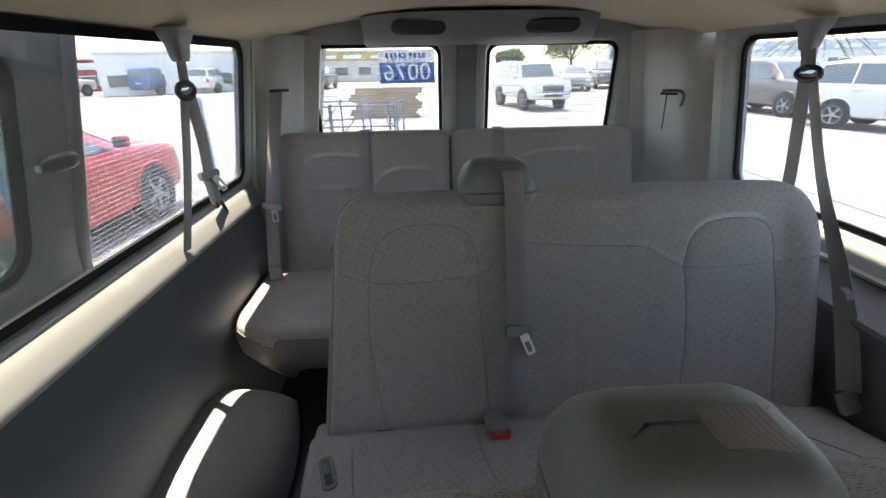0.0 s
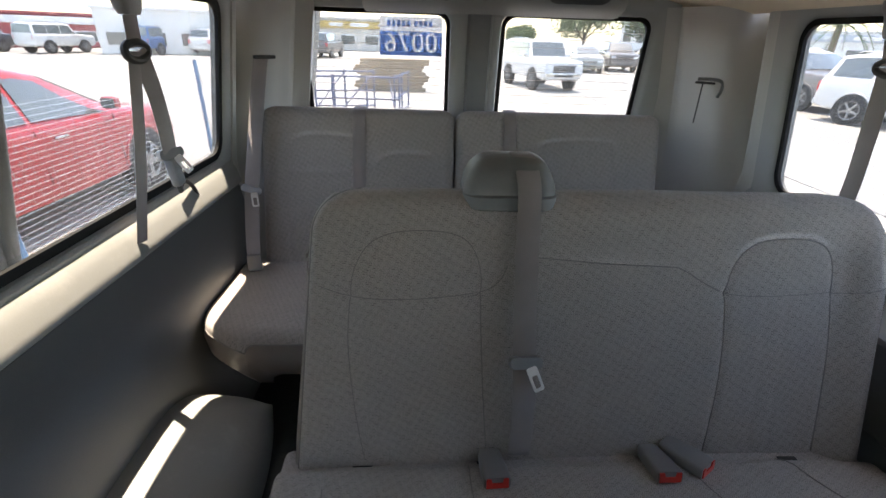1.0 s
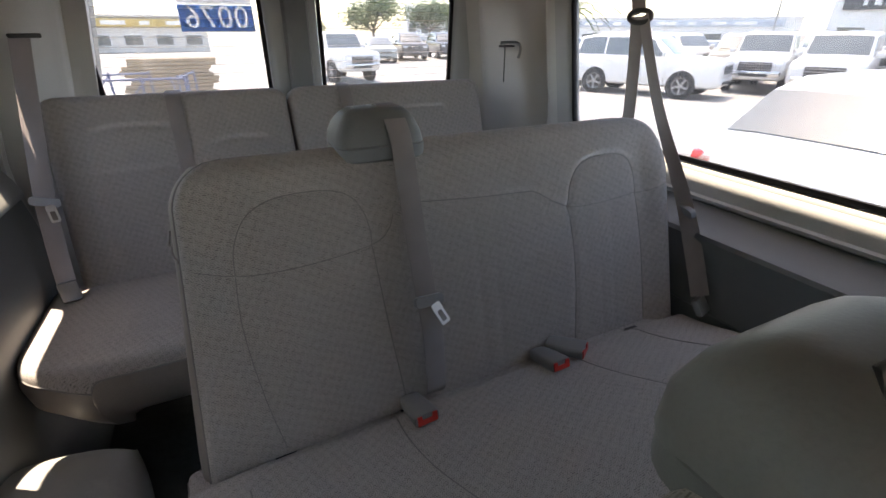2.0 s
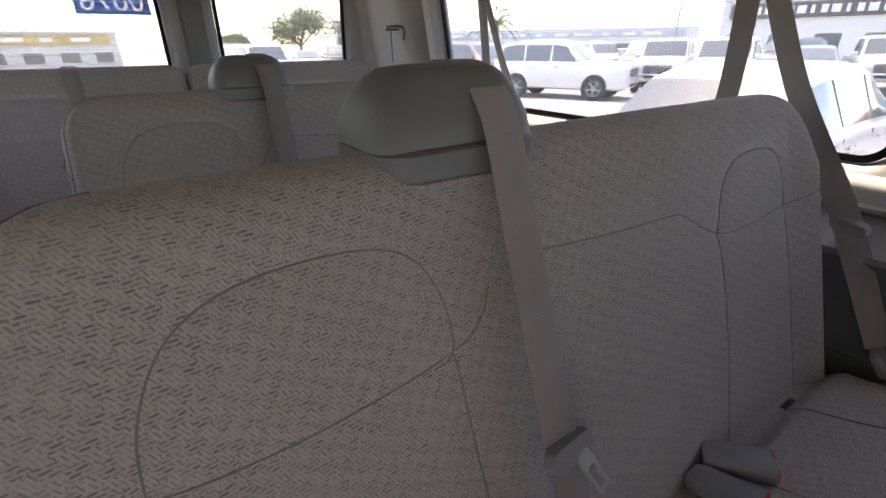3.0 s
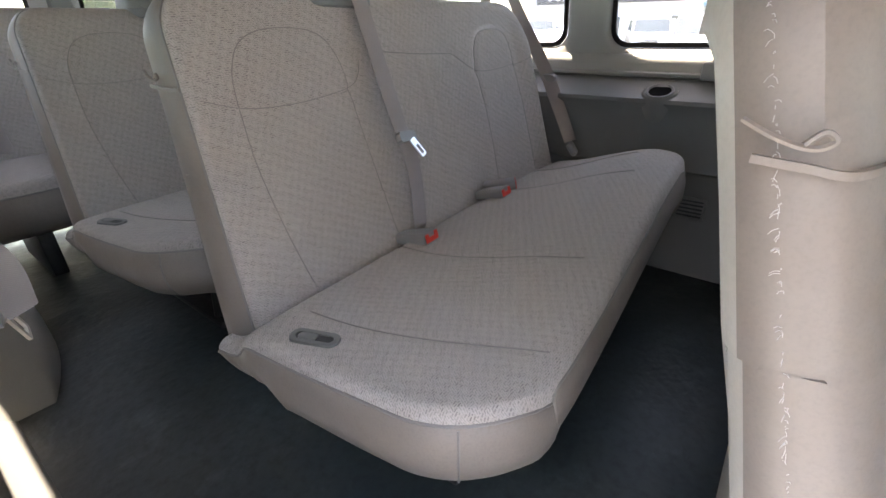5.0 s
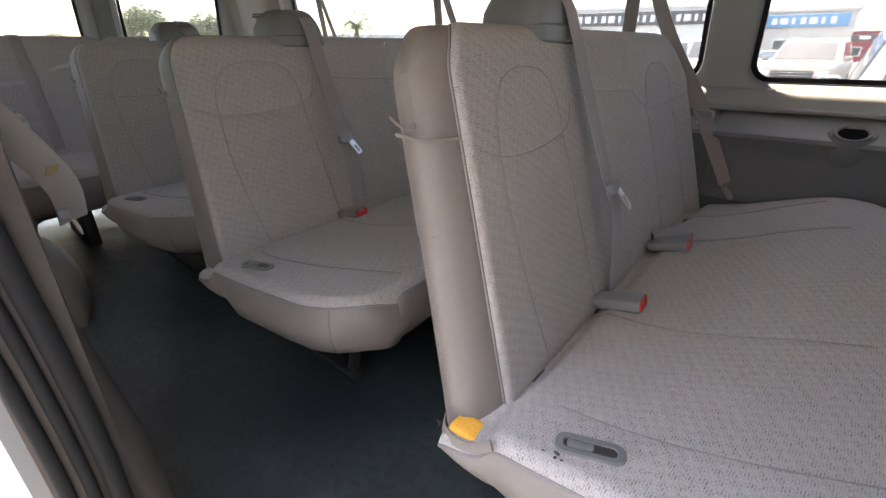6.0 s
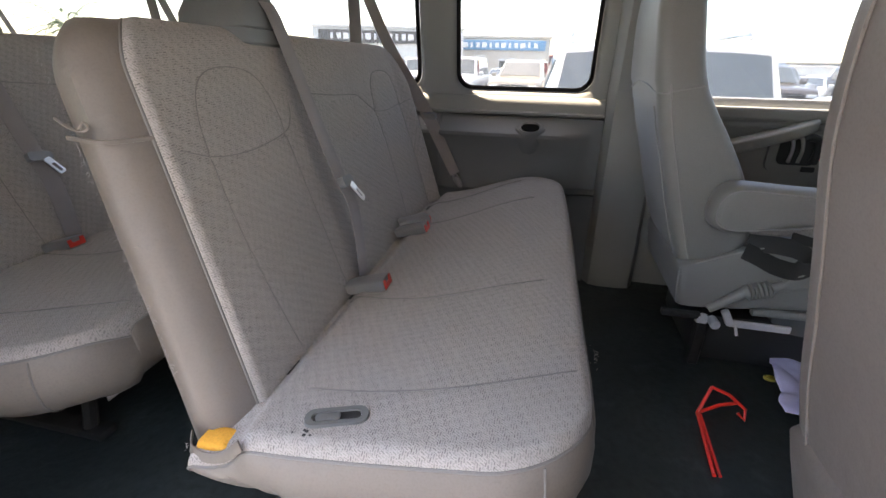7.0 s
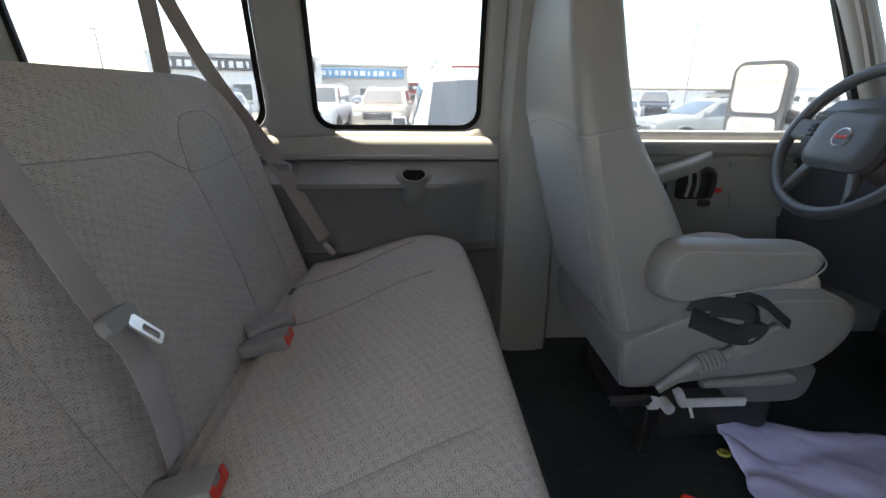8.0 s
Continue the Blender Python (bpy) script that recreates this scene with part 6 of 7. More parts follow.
def vehicle(form, skin, at, heading, label, group="parked vehicles", rim_dark=False):
    """A parked car; heading: degrees of its nose, anticlockwise from +x."""
    q = FORMS[form]
    c = thing("car" if form in ("sedan", "crossover") else "off_road_car", label, "car", pose(at[0], at[1], GROUND, 0, 0, heading), group)
    run = q["run"]

    def station(x):
        for a, b in zip(run[:-1], run[1:]):
            if b[0] <= x <= a[0]:
                t = (a[0] - x) / (a[0] - b[0])
                return [i + (j - i) * t for i, j in zip(a, b)]
        return list(run[0] if x > run[0][0] else run[-1])

    xs = sorted({round(a[0] + (b[0] - a[0]) * k / 4, 4) for a, b in zip(run[:-1], run[1:]) for k in range(5)}, reverse=True)
    loops = []
    for x in xs:
        _, z0, zb, zr, w, wr = station(x)
        half = [(0.0, z0), (w * 0.80, z0), (w * 0.95, z0 + 0.06), (w * 0.99, z0 + 0.16), (w, (z0 + zb) * 0.52), (w * 0.995, zb - 0.12), (w * 0.965, zb - 0.02), (w * 0.94, zb), (wr + 0.35 * (w * 0.94 - wr) * min(1.0, 0.06 / max(zr - zb, 0.01)), zr - min(0.07, (zr - zb) * 0.5)), (wr * 0.93, zr - min(0.02, (zr - zb) * 0.2)), (wr * 0.6, zr), (0.0, zr + 0.006)]
        loops.append([(x, y, z) for y, z in half] + [(x, -y, z) for y, z in half[-2:0:-1]])
    piece("body", *rings(loops), skin, c)
    zc = station(q["wind"][1] - 0.4)
    zb, zr, hw, wr = zc[2], zc[3], zc[4], zc[5]

    def side_at(x, f, s, out=0.012):
        _, _, b, r, w, top = station(x)
        y0, y1, z1 = w * 0.94, top + 0.06 * (w * 0.94 - top), r - 0.07
        return (x, s * (y0 + (y1 - y0) * f + out), b + (z1 - b) * f)

    # side windows, one pane between each pair of posts
    f0, f1, r0, r1 = q["wind"][0], q["wind"][1], q["back"][0], q["back"][1]
    cuts = [(f0 - 0.16, f1 - 0.10)] + [(p + 0.03, p + 0.03) for p in q["posts"]] + [(r0 + 0.16, r1 + 0.08)]
    for s in (-1, 1):
        for (a0, a1), (b0, b1) in zip(cuts[:-1], cuts[1:]):
            grid = []
            for f in (0.06, 0.35, 0.65, 0.93):
                lo, hi = a0 + (a1 - a0) * f - 0.03, b0 + (b1 - b0) * f + 0.03
                grid.append([side_at(lo + (hi - lo) * k / 6, f, s) for k in range(7)])
            piece("side_window", *rings([g + [(x, y - s * 0.03, z) for x, y, z in g[::-1]] for g in grid]), CARGLASS, c, "dark side window")
    for nm, (b0, t0), sgn in (("windscreen", q["wind"], 1), ("rear_window", q["back"], -1)):
        lo, hi = station(b0), station(t0)
        grid = []
        for t in (0.10, 0.5, 0.93):
            x, z, w = b0 + (t0 - b0) * t, lo[3] + (hi[3] - lo[3]) * t, (lo[5] + (hi[5] - lo[5]) * t) * 0.93
            grid.append([(x + sgn * 0.012, w * k / 3, z + 0.012 - 0.02 * (k / 3) ** 4) for k in range(-3, 4)])
        piece(nm, *rings([g + [(x - sgn * 0.03, y, z - 0.03) for x, y, z in g[::-1]] for g in grid]), CARGLASS, c, "dark car window")
    nose, tail = run[0][0], run[-1][0]
    zn, zt, wn = run[1][2], run[-1][2], run[1][4]
    boxy = form in ("suv", "jeep")
    for s in (-1, 1):
        piece("headlight", *rbox(0.12, 0.30 if form != "jeep" else 0.22, 0.13, 0.03, 2, (run[1][0] - 0.01, s * (wn - 0.19), zn - 0.14)), LAMP, c, "clear headlight")
        piece("tail_lamp", *rbox(0.10, 0.22 if form != "jeep" else 0.14, 0.30 if boxy else 0.17, 0.03, 2, (tail + 0.05, s * (run[-2][4] - 0.14), zt - 0.06)), TAIL, c, "red tail lamp")
        m = piece("mirror", *rbox(0.10, 0.20, 0.15, 0.04, 2, (f0 - 0.30, s * (hw + 0.06), zb + 0.09)), skin, c)
        piece("mirror_glass", *rbox(0.01, 0.16, 0.11, 0.004, 1, (f0 - 0.352, s * (hw + 0.06), zb + 0.09)), CARGLASS, m)
        for x in (q["base"] / 2, -q["base"] / 2):
            w = piece("wheel", *lathe([(0.20, -0.11), (q["wheel"] - 0.03, -0.115), (q["wheel"], -0.09), (q["wheel"], 0.09), (q["wheel"] - 0.03, 0.115), (0.20, 0.10)], 24, "y"), TYRE, c, m=pose(x, s * (hw - 0.10), q["wheel"]))
            spokes = [lathe([(q["wheel"] * 0.56, -0.02), (q["wheel"] * 0.64, -0.02), (q["wheel"] * 0.64, 0.02), (q["wheel"] * 0.62, 0.02), (q["wheel"] * 0.57, 0.008)], 20, "y"), lathe([(0.005, 0.0), (0.075, 0.0), (0.075, 0.02), (0.005, 0.025)], 14, "y")]
            for k in range(5):
                spokes.append(moved(rbox(q["wheel"] * 0.54, 0.025, 0.062, 0.012, 1, (q["wheel"] * 0.33, 0.010, 0)), Matrix.Rotation(k * math.pi * 0.4 + 0.3, 4, "Y")))
            piece("rim", *moved(joined(*spokes), pose(0, s * 0.10, 0, 0, 0, 0 if s > 0 else 180)), RIMM, w, "five-spoke alloy rim")
            arch = [(x + (q["wheel"] + 0.055) * math.cos(t), s * (hw - 0.012), q["wheel"] + 0.02 + (q["wheel"] + 0.055) * math.sin(t)) for t in [math.pi * k / 12 for k in range(13)]]
            piece("wheel_arch", *tube(arch, 0.03, 6), BLACK if boxy and rim_dark else skin, c)
            piece("wheel_well", *lathe([(0.01, 0), (q["wheel"] + 0.05, 0), (q["wheel"] + 0.05, 0.012), (0.01, 0.012)], 24, "y"), BLACK, c, "dark wheel well", m=pose(x, s * (hw - 0.004) - (0.012 if s < 0 else 0), q["wheel"] + 0.02))
    gr = piece("grille", *rbox(0.06, wn * 1.15, 0.27 if boxy else 0.14, 0.02, 2, (nose - 0.015, 0, zn - 0.20)), BLACK, c, "dark grille")
    for k in range(3):
        piece("grille_bar", *rbox(0.03, wn * 1.1, 0.018, 0.004, 1, (nose + 0.016, 0, zn - (0.28 if boxy else 0.23) + k * (0.08 if boxy else 0.045))), CHROME, gr)
    piece("bumper", *rbox(0.16, wn * 1.85, 0.20, 0.05, 3, (nose - 0.06, 0, run[1][1] + 0.16)), CHROME if form == "jeep" else skin, c)
    piece("lower_intake", *rbox(0.06, wn * 1.0, 0.09, 0.02, 2, (nose + 0.01, 0, run[1][1] + 0.12)), BLACK, c, "dark lower intake")
    piece("rear_bumper", *rbox(0.16, run[-2][4] * 1.9, 0.20, 0.05, 3, (tail + 0.05, 0, run[-2][1] + 0.14)), skin, c)
    piece("blank_plate", *rbox(0.02, 0.42, 0.12, 0.006, 1, (tail - 0.012, 0, zt - 0.14)), LAMP, c, "pale blank plate")
    piece("door_line", *joined(*[tube([(x, s * (hw + 0.001), 0.5), (x, s * (hw * 0.985), zb - 0.05)], 0.006, 4) for x in (f0 - 0.22, q["posts"][0], q["posts"][1]) for s in (-1, 1)]), BLACK, c)
    for x in (q["posts"][0] + 0.28, q["posts"][1] + 0.24):
        for s in (-1, 1):
            piece("door_handle", *rbox(0.17, 0.03, 0.03, 0.01, 2, (x, s * (hw + 0.008), zb - 0.15)), CHROME, c)
    if boxy:
        for s in (-1, 1):
            piece("roof_rail", *tube([(f1 - 0.5, s * wr * 0.86, zr + 0.01), (f1 - 0.55, s * wr * 0.86, zr + 0.05), (r1 + 0.35, s * wr * 0.86, zr + 0.05), (r1 + 0.30, s * wr * 0.86, zr + 0.01)], 0.016, 6), CHROME, c)
    return c


WHITE = paint("white_car_paint", 0.62, 0.62, 0.61)
RED_P = paint("red_car_paint", 0.42, 0.025, 0.03)
DARKP = paint("dark_car_paint", 0.05, 0.05, 0.055)
SILV = paint("silver_car_paint", 0.30, 0.31, 0.29)
BLUE = paint("blue_car_paint", 0.03, 0.10, 0.25)
BROWN = paint("grey_brown_car_paint", 0.14, 0.125, 0.115)

jeep = vehicle("jeep", WHITE, (4.75, 22.6), -78, "white boxy off-road car facing the van", rim_dark=True)
suv = vehicle("suv", WHITE, (13.2, 12.95), -67, "large white off-road car parked beside the lane")
crossover_red = vehicle("crossover", RED_P, (-5.0, 5.95), 88, "shiny red car parked behind the wire fence")
sedan = vehicle("sedan", WHITE, (20.5, 37.5), -100, "white saloon in a far row")
near_white = vehicle("crossover", WHITE, (5.85, 3.0), 3, "white car parked with its tail to the van")
near_suv = vehicle("suv", WHITE, (5.05, -1.15), 0, "white off-road car parked with its tail to the van")
dark = vehicle("suv", BROWN, (13.2, 18.3), -80, "dark grey-brown off-road car in the row")
silver = vehicle("crossover", SILV, (14.2, -9.95), 92, "grey-green car with a low bonnet beside the lane")
blue = vehicle("jeep", BLUE, (-21.0, 40.0), 80, "dark blue off-road car in a far row")
black = vehicle("suv", DARKP, (-13.6, 42.5), 82, "black off-road car in a far row")


def copies(src, spots):
    for x, y, h in spots:
        copy_thing(src, pose(x, y, GROUND, 0, 0, h))


tan = vehicle("suv", paint("beige_car_paint", 0.42, 0.37, 0.30), (18.8, 0.9), 176, "beige off-road car in the row")
copies(jeep, [(18.2, 12.1, -154), (17.7, 9.5, -160), (18.1, 3.4, 180), (23.5, 6.6, -160), (-27.5, 38.0, 78), (24.5, 12.5, -130)])
copies(tan, [(20.5, 14.6, -150), (23.0, 12.0, -150)])
copies(suv, [(18.0, -1.7, 180), (22.0, 18.6, -110), (-17.3, 41.5, 80), (27.0, 1.4, 185), (31.0, 8.0, 190), (-36.0, 34.0, 76), (15.5, 20.5, -70)])
copies(silver, [(22.5, 8.6, 200), (27.0, -2.2, 185), (10.5, 34.0, -100), (18.2, 24.5, -60), (26.0, 16.5, 200)])
copies(dark, [(18.5, -7.6, 178), (21.5, -8.9, 178), (24.5, -10.3, 178), (13.5, 36.0, -100), (-9.0, 43.0, 85), (30.0, 12.5, 170)])
copies(black, [(-32.0, 36.0, 78), (17.0, 37.0, -100), (29.5, -16.0, 150)])
copies(sedan, [(24.0, 38.5, -100), (33.5, 3.5, 180), (33.0, -14.0, 150), (36.0, -17.5, 150), (26.0, -12.5, 150), (36.5, 15.0, 185), (29.0, 22.0, 205), (32.0, 27.0, 215)])
copies(suv, [(26.0, -20.0, 150), (27.5, 36.0, -105), (39.0, -20.5, 150), (30.0, -9.0, 160), (40, 8, 180), (36, 21, 200)])

# unseen wall, added to cut skylight at the side door and bounce some
whole("sky_blocker", rbox(0.22, 8.9, 3.8, 0.02, 2, (-2.75, -3.50, GROUND + 1.9)), surface("sky_blocker_render", col(0.38, 0.36, 0.33), 0.9, vary=0.08, big=0.5, fine=14.0, bump=0.3, dist=0.004), "unseen wall added to cut skylight at the side door", "wall", "structure")

# wire fence beside the red car
fence = thing("wire_fence", "pale welded wire fence on blue posts", "fence")
WIRE = surface("galvanised_wire", col(0.62, 0.64, 0.62), 0.5, 0.3, vary=0.1)
POST = surface("blue_post_paint", col(0.16, 0.27, 0.40), 0.5, vary=0.1)
for k in range(4):
    y = 0.9 + 3.6 * k
    piece("post", *tube([(-3.55, y, GROUND), (-3.55, y, 0.75)], 0.03, 8), POST, fence, "blue painted post")
lines = [tube([(-3.55, 1.4, GROUND + 0.06 + 0.05 * k), (-3.55, 11.9, GROUND + 0.06 + 0.05 * k)], 0.0028, 4) for k in range(28)]
lines += [tube([(-3.553, 1.4 + 0.10 * k, GROUND + 0.04), (-3.553, 1.4 + 0.10 * k, 0.66)], 0.0010, 4) for k in range(105)]
tagged(piece("wire_mesh", *joined(*lines), WIRE, fence), kind="stuff")

# low dark-blue crowd barriers behind the van
BAR = surface("barrier_paint", col(0.10, 0.12, 0.20), 0.5, vary=0.1)
for n, (x, y, h) in enumerate(((-3.3, 12.4, 8), (-1.7, 12.6, -4), (-2.5, 14.2, 12), (-0.9, 13.6, 80), (-4.6, 14.6, 5))):
    b = thing("barrier", "dark blue tubular steel barrier", "barrier", pose(x, y, GROUND, 0, 0, h), "barriers")
    for z in (0.15, 0.55, 1.05):
        piece("rail", *tube([(-0.8, 0, z), (0.8, 0, z)], 0.022, 8), BAR, b)
    for px in (-0.8, 0.0, 0.8):
        piece("post", *tube([(px, 0, 0), (px, 0, 1.1)], 0.025, 8), BAR, b)
    piece("brace", *tube([(-0.75, 0, 0.15), (0.0, 0.35, 1.0)], 0.018, 6), BAR, b)
pal = thing("timber_stack", "stack of weathered brown timber behind the barriers", "timber", pose(-1.6, 19.5, GROUND))
for k in range(10):
    piece("plank", *rbox(2.6, 0.5, 0.11, 0.02, 1, (0.15 * math.sin(k * 5), 0, 0.06 + 0.115 * k)), surface("weathered_timber", col(0.32, 0.24, 0.16), 0.8, vary=0.2, fine=30), pal)


# buildings
WALLP = surface("rendered_wall", col(0.55, 0.52, 0.47), 0.85, vary=0.06, big=0.2, fine=6.0, bump=0.2)
WALLW = surface("pale_cladding", col(0.68, 0.68, 0.66), 0.7, vary=0.05, big=0.3, fine=8.0)
SIGND = surface("dark_sign", col(0.10, 0.10, 0.10), 0.6, vary=0.1)
SIGNB = surface("blue_sign", col(0.12, 0.30, 0.48), 0.5, vary=0.1)
SIGNR = surface("red_sheet", col(0.35, 0.08, 0.08), 0.6, vary=0.1, big=0.3)
BARS = surface("sign_bars", col(0.75), 0.6, vary=0.05)


def building(name, at, size, heading, wall, label, sign=None, bars=0, windows=4):
    L, D, H = size
    b = thing(name, label, "building", pose(at[0], at[1], GROUND, 0, 0, heading), "far buildings")
    piece("wall", *rbox(L, D, H, 0.05, 1, (0, 0, H / 2)), wall, b, smooth=False)
    piece("roof", *rbox(L + 0.3, D + 0.3, 0.25, 0.05, 1, (0, 0, H + 0.1)), wall, b, smooth=False)
    for k in range(windows):
        w = piece("window", *rbox(L / windows * 0.62, 0.12, H * 0.34, 0.03, 1, (-L / 2 + L * (k + 0.5) / windows, -D / 2, H * 0.36)), WALLW, b, smooth=False)
        piece("pane", *rbox(L / windows * 0.55, 0.06, H * 0.28, 0.02, 1, (-L / 2 + L * (k + 0.5) / windows, -D / 2 - 0.06, H * 0.36)), CARGLASS, w, smooth=False)
    if sign:
        sg = piece("sign_board", *rbox(L * 0.92, 0.2, H * 0.22, 0.03, 1, (0, -D / 2 - 0.12, H * 0.84)), sign, b, "sign board with plain bars", smooth=False)
        for k in range(bars):
            piece("sign_bar", *rbox(L * 0.45 / bars * (0.6 + 0.4 * (k % 3)), 0.06, H * 0.11, 0.02, 1, (-L * 0.40 + L * 0.8 * (k + 0.5) / bars, -D / 2 - 0.24, H * 0.84)), BARS, sg, smooth=False)
    return b


def at_bearing(az, dist):
    return (dist * math.sin(radians(az)), dist * math.cos(radians(az)))


building("showroom", at_bearing(70.5, 46), (13, 8, 4.4), -70, WALLW, "long pale showroom with a dark sign board", SIGND, 17, 5)
building("showroom", at_bearing(83.0, 52), (11, 8, 4.1), -84, WALLP, "flat-roofed showroom with a blue sign board", SIGNB, 14, 4)
building("shed", at_bearing(97.5, 60), (5.5, 6, 4.6), -97, SIGNR, "dark red sheet-metal shed", None, 0, 1)
building("shed", at_bearing(91.0, 70), (8, 6, 2.8), -91, SIGNR, "low dark red sheet-metal shed", SIGND, 4, 2)
building("warehouse", at_bearing(43.0, 75), (44, 10, 3.4), -45, WALLW, "long low pale warehouse", surface("grey_blue_sign", col(0.42, 0.48, 0.54), 0.6, vary=0.1), 12, 12)
building("showroom", at_bearing(-25.0, 48), (12, 8, 3.0), 25, WALLW, "pale two-storey yard office", None, 0, 5)
building("warehouse", at_bearing(-42.0, 60), (26, 8, 2.6), 40, SIGNR, "low red-fronted row of shops", BARS, 6, 8)
building("warehouse", at_bearing(-8.0, 62), (16, 8, 3.2), 8, WALLP, "low tan building with sign boards", surface("tan_sign", col(0.5, 0.36, 0.12), 0.6), 5, 6)
building("warehouse", at_bearing(118.0, 120), (30, 10, 3.0), -118, WALLP, "long low far building", SIGND, 5, 8)
building("warehouse", at_bearing(134.0, 130), (26, 10, 3.4), -134, WALLW, "long low far building", None, 0, 8)
building("block", at_bearing(24.5, 120), (14, 10, 7.0), -24, WALLW, "far pale apartment block", None, 0, 5)
building("wall", at_bearing(110.0, 90), (40, 3, 2.2), -110, WALLW, "far pale yard wall", None, 0, 1)

LEAF = surface("leaves", col(0.07, 0.11, 0.035), 0.7, vary=0.3, big=1.0, fine=6.0, bump=0)
BARK = surface("bark", col(0.16, 0.12, 0.085), 0.9, vary=0.3, fine=20)


def tree(at, h, r, seed, label):
    rnd = random.Random(seed)
    t = thing("tree", label, "tree", pose(at[0], at[1], GROUND), "far trees")
    limbs = [tube(smooth_line([(0, 0, 0), (0.1, 0.05, h * 0.2), (0.05, 0, h * 0.45)], 4), [0.22 - 0.012 * k for k in range(9)], 8)]
    tips = []
    for k in range(9):
        a, e = k * 2.4, 0.35 + 0.5 * rnd.random()
        p = Vector((math.cos(a) * r * e, math.sin(a) * r * e, h * (0.55 + 0.3 * rnd.random())))
        limbs.append(tube(smooth_line([(0.05, 0, h * 0.3), p * 0.5 + Vector((0, 0, h * 0.18)), p], 4), [0.09 - 0.008 * q for q in range(9)], 6))
        tips.append(p)
    piece("trunk", *joined(*limbs), BARK, t)
    v, f = [], []
    for k in range(5200):
        c = rnd.choice(tips)
        d = Vector((rnd.gauss(0, 1), rnd.gauss(0, 1), rnd.gauss(0, 0.7))).normalized() * r * 0.48 * rnd.random() ** 0.4
        p = c + d
        p.z = max(p.z, h * 0.34 + 0.3 * rnd.random())
        a, s = Vector((rnd.gauss(0, 1), rnd.gauss(0, 1), rnd.gauss(0, 1))).normalized(), 0.10 + 0.10 * rnd.random()
        b = a.orthogonal().normalized()
        i = len(v)
        v += [p - a * s, p + b * s * 0.55, p + a * s, p - b * s * 0.55]
        f.append((i, i + 1, i + 2, i + 3))
    tagged(piece("crown", v, f, LEAF, t, "loose green crown", False), kind="stuff")
    return t


tree(at_bearing(17.0, 62), 6.0, 3.6, 1, "round green tree beyond the car rows")
tree(at_bearing(23.5, 66), 5.6, 3.2, 2, "green tree beyond the car rows")
tree(at_bearing(10.0, 80), 3.6, 2.2, 3, "small dusty tree beyond the car rows")


def palm(at, h, seed, spread=2.3):
    rnd = random.Random(seed)
    t = thing("palm_tree", "tall date palm with arching fronds", "tree", pose(at[0], at[1], GROUND), "far trees")
    piece("trunk", *tube([(0, 0, h * k / 8) for k in range(9)], [0.24 - 0.008 * k + 0.02 * (k % 2) for k in range(9)], 10), BARK, t)
    for k in range(26):
        a, up = k * 2.399, 1.3 - 1.7 * k / 26
        L = spread * (1 + 0.22 * rnd.random())
        spine = [Vector((math.cos(a) * L * q, math.sin(a) * L * q, h + L * (q * up - 0.75 * q * q))) for q in [j / 10 for j in range(11)]]
        v, f = [], []
        side_d = Vector((-math.sin(a), math.cos(a), 0))
        for j in range(1, 11):
            for s in (-1, 1):
                for e in (0.0, 0.5):
                    p = spine[j - 1].lerp(spine[j], e)
                    tip = p + side_d * s * 0.42 * (1.15 - j / 11) + Vector((math.cos(a) * 0.2, math.sin(a) * 0.2, -0.12))
                    i = len(v)
                    v += [p, p + Vector((0, 0, 0.05)), tip]
                    f.append((i, i + 1, i + 2))
        g = joined((v, f), tube(spine, 0.018, 4))
        piece("frond", *g, LEAF, t, smooth=False)
    return t


palm(at_bearing(39.0, 44), 3.5, 1, 3.4), palm(at_bearing(31.0, 90), 3.4, 2), palm(at_bearing(36.0, 95), 3.0, 3)
GALV = surface("galvanised_pole", col(0.4), 0.5, 0.5)
for az, d, h in ((121.0, 60, 9.0), (58.0, 50, 6.5), (100.0, 95, 9.0)):
    x, y = at_bearing(az, d)
    p = thing("street_lamp", "tall grey yard lamp on a steel pole", "street lamp", pose(x, y, GROUND, 0, 0, az), "yard lamps")
    piece("pole", *tube([(0, 0, 0), (0, 0, h)], [0.10, 0.06], 8), GALV, p)
    piece("lamp_head", *rbox(0.9, 0.25, 0.12, 0.04, 2, (0.4, 0, h)), GALV, p)


def pylon(az, d, h):
    x, y = at_bearing(az, d)
    p = thing("power_pylon", "far lattice power pylon", "pylon", pose(x, y, GROUND, 0, 0, -az), "power pylons")
    legs = []
    for sx in (-1, 1):
        legs.append(tube([(sx * 1.6, 0, 0), (sx * 0.35, 0, h)], 0.10, 4))
    for k in range(9):
        z0, z1 = h * k / 9, h * (k + 1) / 9
        w0, w1 = 1.6 - 1.25 * k / 9, 1.6 - 1.25 * (k + 1) / 9
        legs += [tube([(-w0, 0, z0), (w1, 0, z1)], 0.05, 4), tube([(w0, 0, z0), (-w1, 0, z1)], 0.05, 4)]
    for z in (0.7, 0.82, 0.94):
        legs.append(tube([(-2.4, 0, h * z), (2.4, 0, h * z)], 0.09, 4))
    piece("lattice", *joined(*legs), GALV, p)


pylon(90.5, 160, 15), pylon(112.0, 170, 15), pylon(128.0, 180, 20), pylon(60.0, 150, 13)

# sticker on the rear door glass, seen from behind
st = thing("window_sticker", "blue and white sticker with large numbers on the glass", "sticker", Matrix.Translation(rear(-0.268, 1.135, 0.040)) @ pose(0, 0, 0, 84, 0, 0))


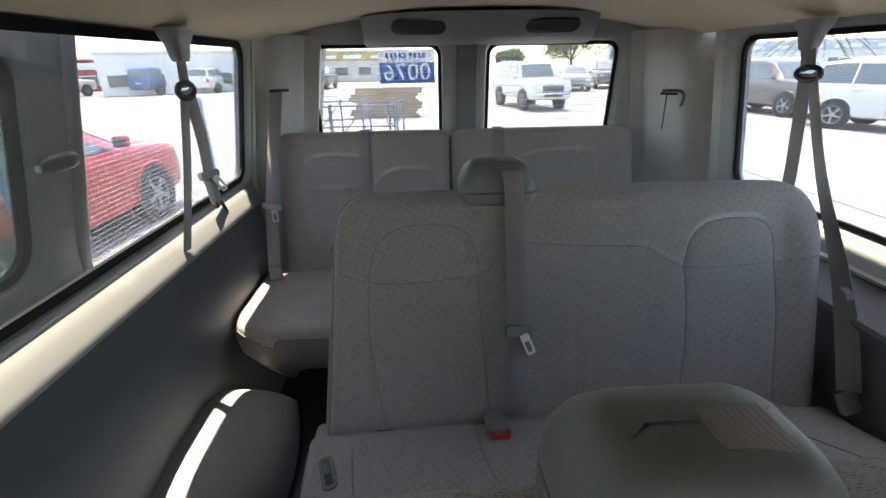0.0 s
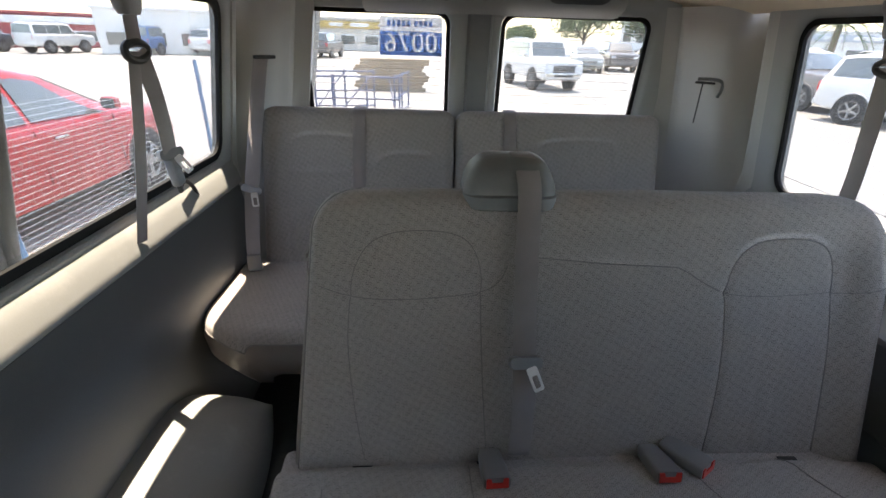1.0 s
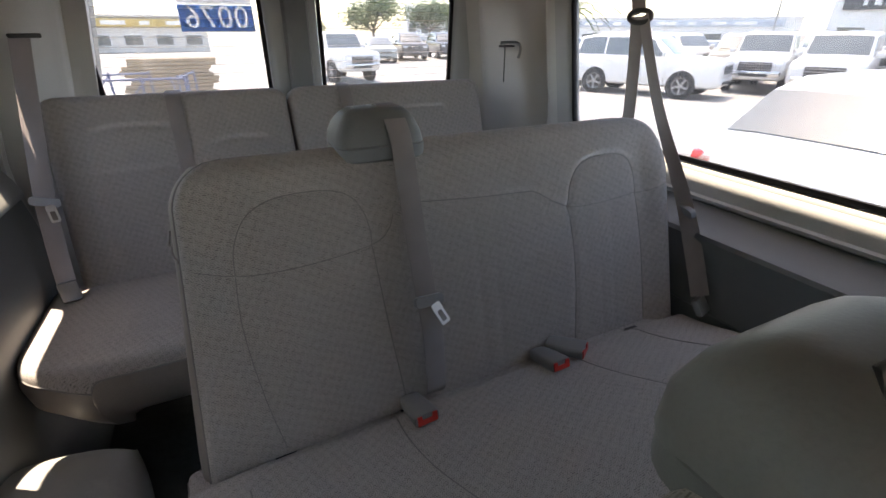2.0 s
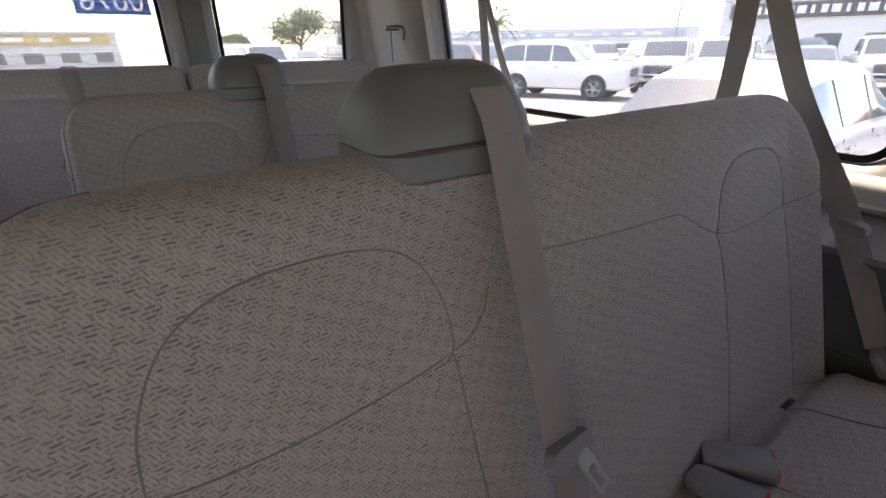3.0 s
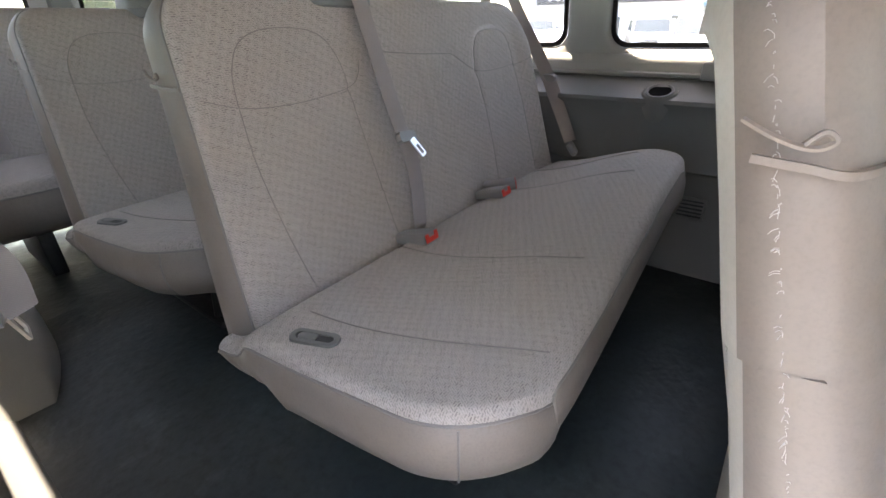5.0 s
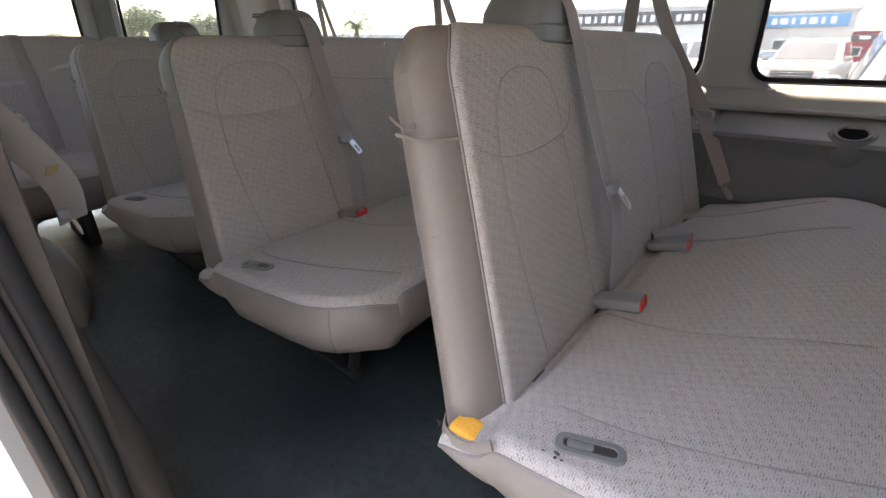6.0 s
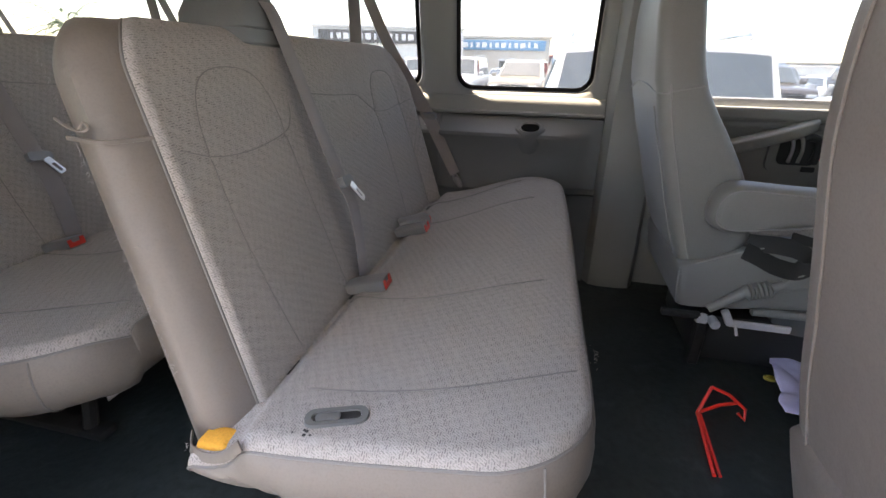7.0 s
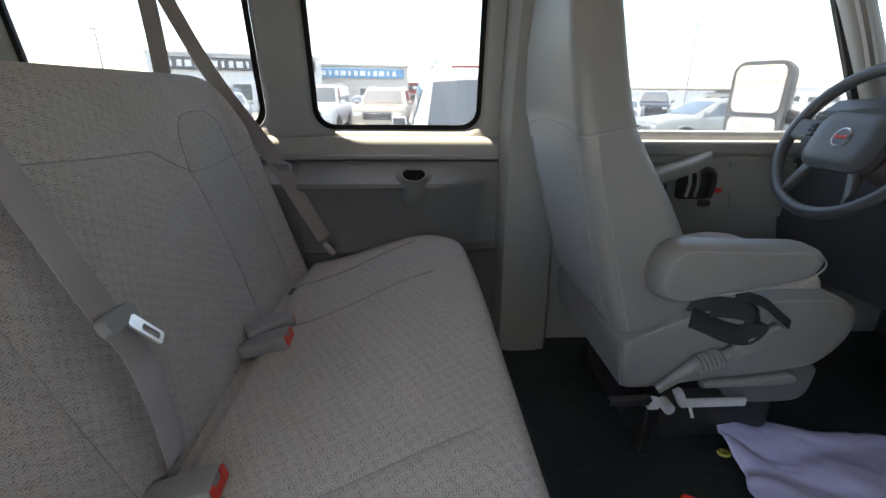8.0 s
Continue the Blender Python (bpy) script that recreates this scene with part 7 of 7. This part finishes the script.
def film(name, c):
    """A thin printed film that daylight shines through."""
    n = Nodes(name)
    tl = n.add("ShaderNodeBsdfTranslucent", Color=n.mixed(shade(c, 0.94), c, n.noise(40.0)))
    mx = n.t.nodes.new("ShaderNodeMixShader")
    mx.inputs["Fac"].default_value = 0.75
    n.put(n.b.inputs["Base Color"], c)
    n.t.links.new(n.b.outputs["BSDF"], mx.inputs[1])
    n.t.links.new(tl.outputs["BSDF"], mx.inputs[2])
    n.t.links.new(mx.outputs["Shader"], n.t.nodes["Material Output"].inputs["Surface"])
    return n.m


W_S, B_S = film("sticker_white", col(0.85)), film("sticker_blue", col(0.36, 0.55, 0.86))
piece("upper_field", *rbox(0.24, 0.05, 0.001, 0, 1, (0, 0.075, 0)), W_S, st, smooth=False)
piece("white_backing", *rbox(0.24, 0.085, 0.001, 0, 1, (0, 0.0055, -0.002)), W_S, st, smooth=False)
for k in range(9):
    piece("letter_bar", *rbox(0.012, 0.022, 0.0015, 0, 1, (-0.085 + 0.019 * k + (0.008 if k > 4 else 0), 0.075, 0.001)), B_S, st, smooth=False)
fc = bpy.data.curves.new("numbers", "FONT")
fc.body, fc.size, fc.align_x, fc.align_y, fc.space_character = "0076", 0.100, "CENTER", "CENTER", 1.05
fo = new("numbers", fc)
bpy.context.view_layer.update()
glyphs = fo.to_curve(bpy.context.evaluated_depsgraph_get())
field = bpy.data.curves.new("number_field", "CURVE")
field.dimensions, field.fill_mode, field.extrude = "2D", "BOTH", 0.0004
lines = [[(p.co.x, p.co.y, p.handle_left.copy(), p.handle_right.copy()) for p in s.bezier_points] for s in glyphs.splines]
fo.to_curve_clear()
bpy.data.objects.remove(fo)
for pts in lines:
    s = field.splines.new("BEZIER")
    s.bezier_points.add(len(pts) - 1)
    s.use_cyclic_u = True
    for q, (x, y, hl, hr) in zip(s.bezier_points, pts):
        q.handle_left_type = q.handle_right_type = "FREE"
        q.co, q.handle_left, q.handle_right = (-x, y, 0), (-hl.x, hl.y, 0), (-hr.x, hr.y, 0)
s = field.splines.new("POLY")
s.points.add(3)
s.use_cyclic_u = True
for q, (x, y) in zip(s.points, ((-0.12, -0.042), (0.12, -0.042), (0.12, 0.042), (-0.12, 0.042))):
    q.co = (x, y, 0, 1)
field.materials.append(B_S)
fo = new("number_field", field)
fo.parent, fo.matrix_basis = st, Matrix.Translation((0, 0.006, 0.0))
tagged(fo, "blue field with white numbers")
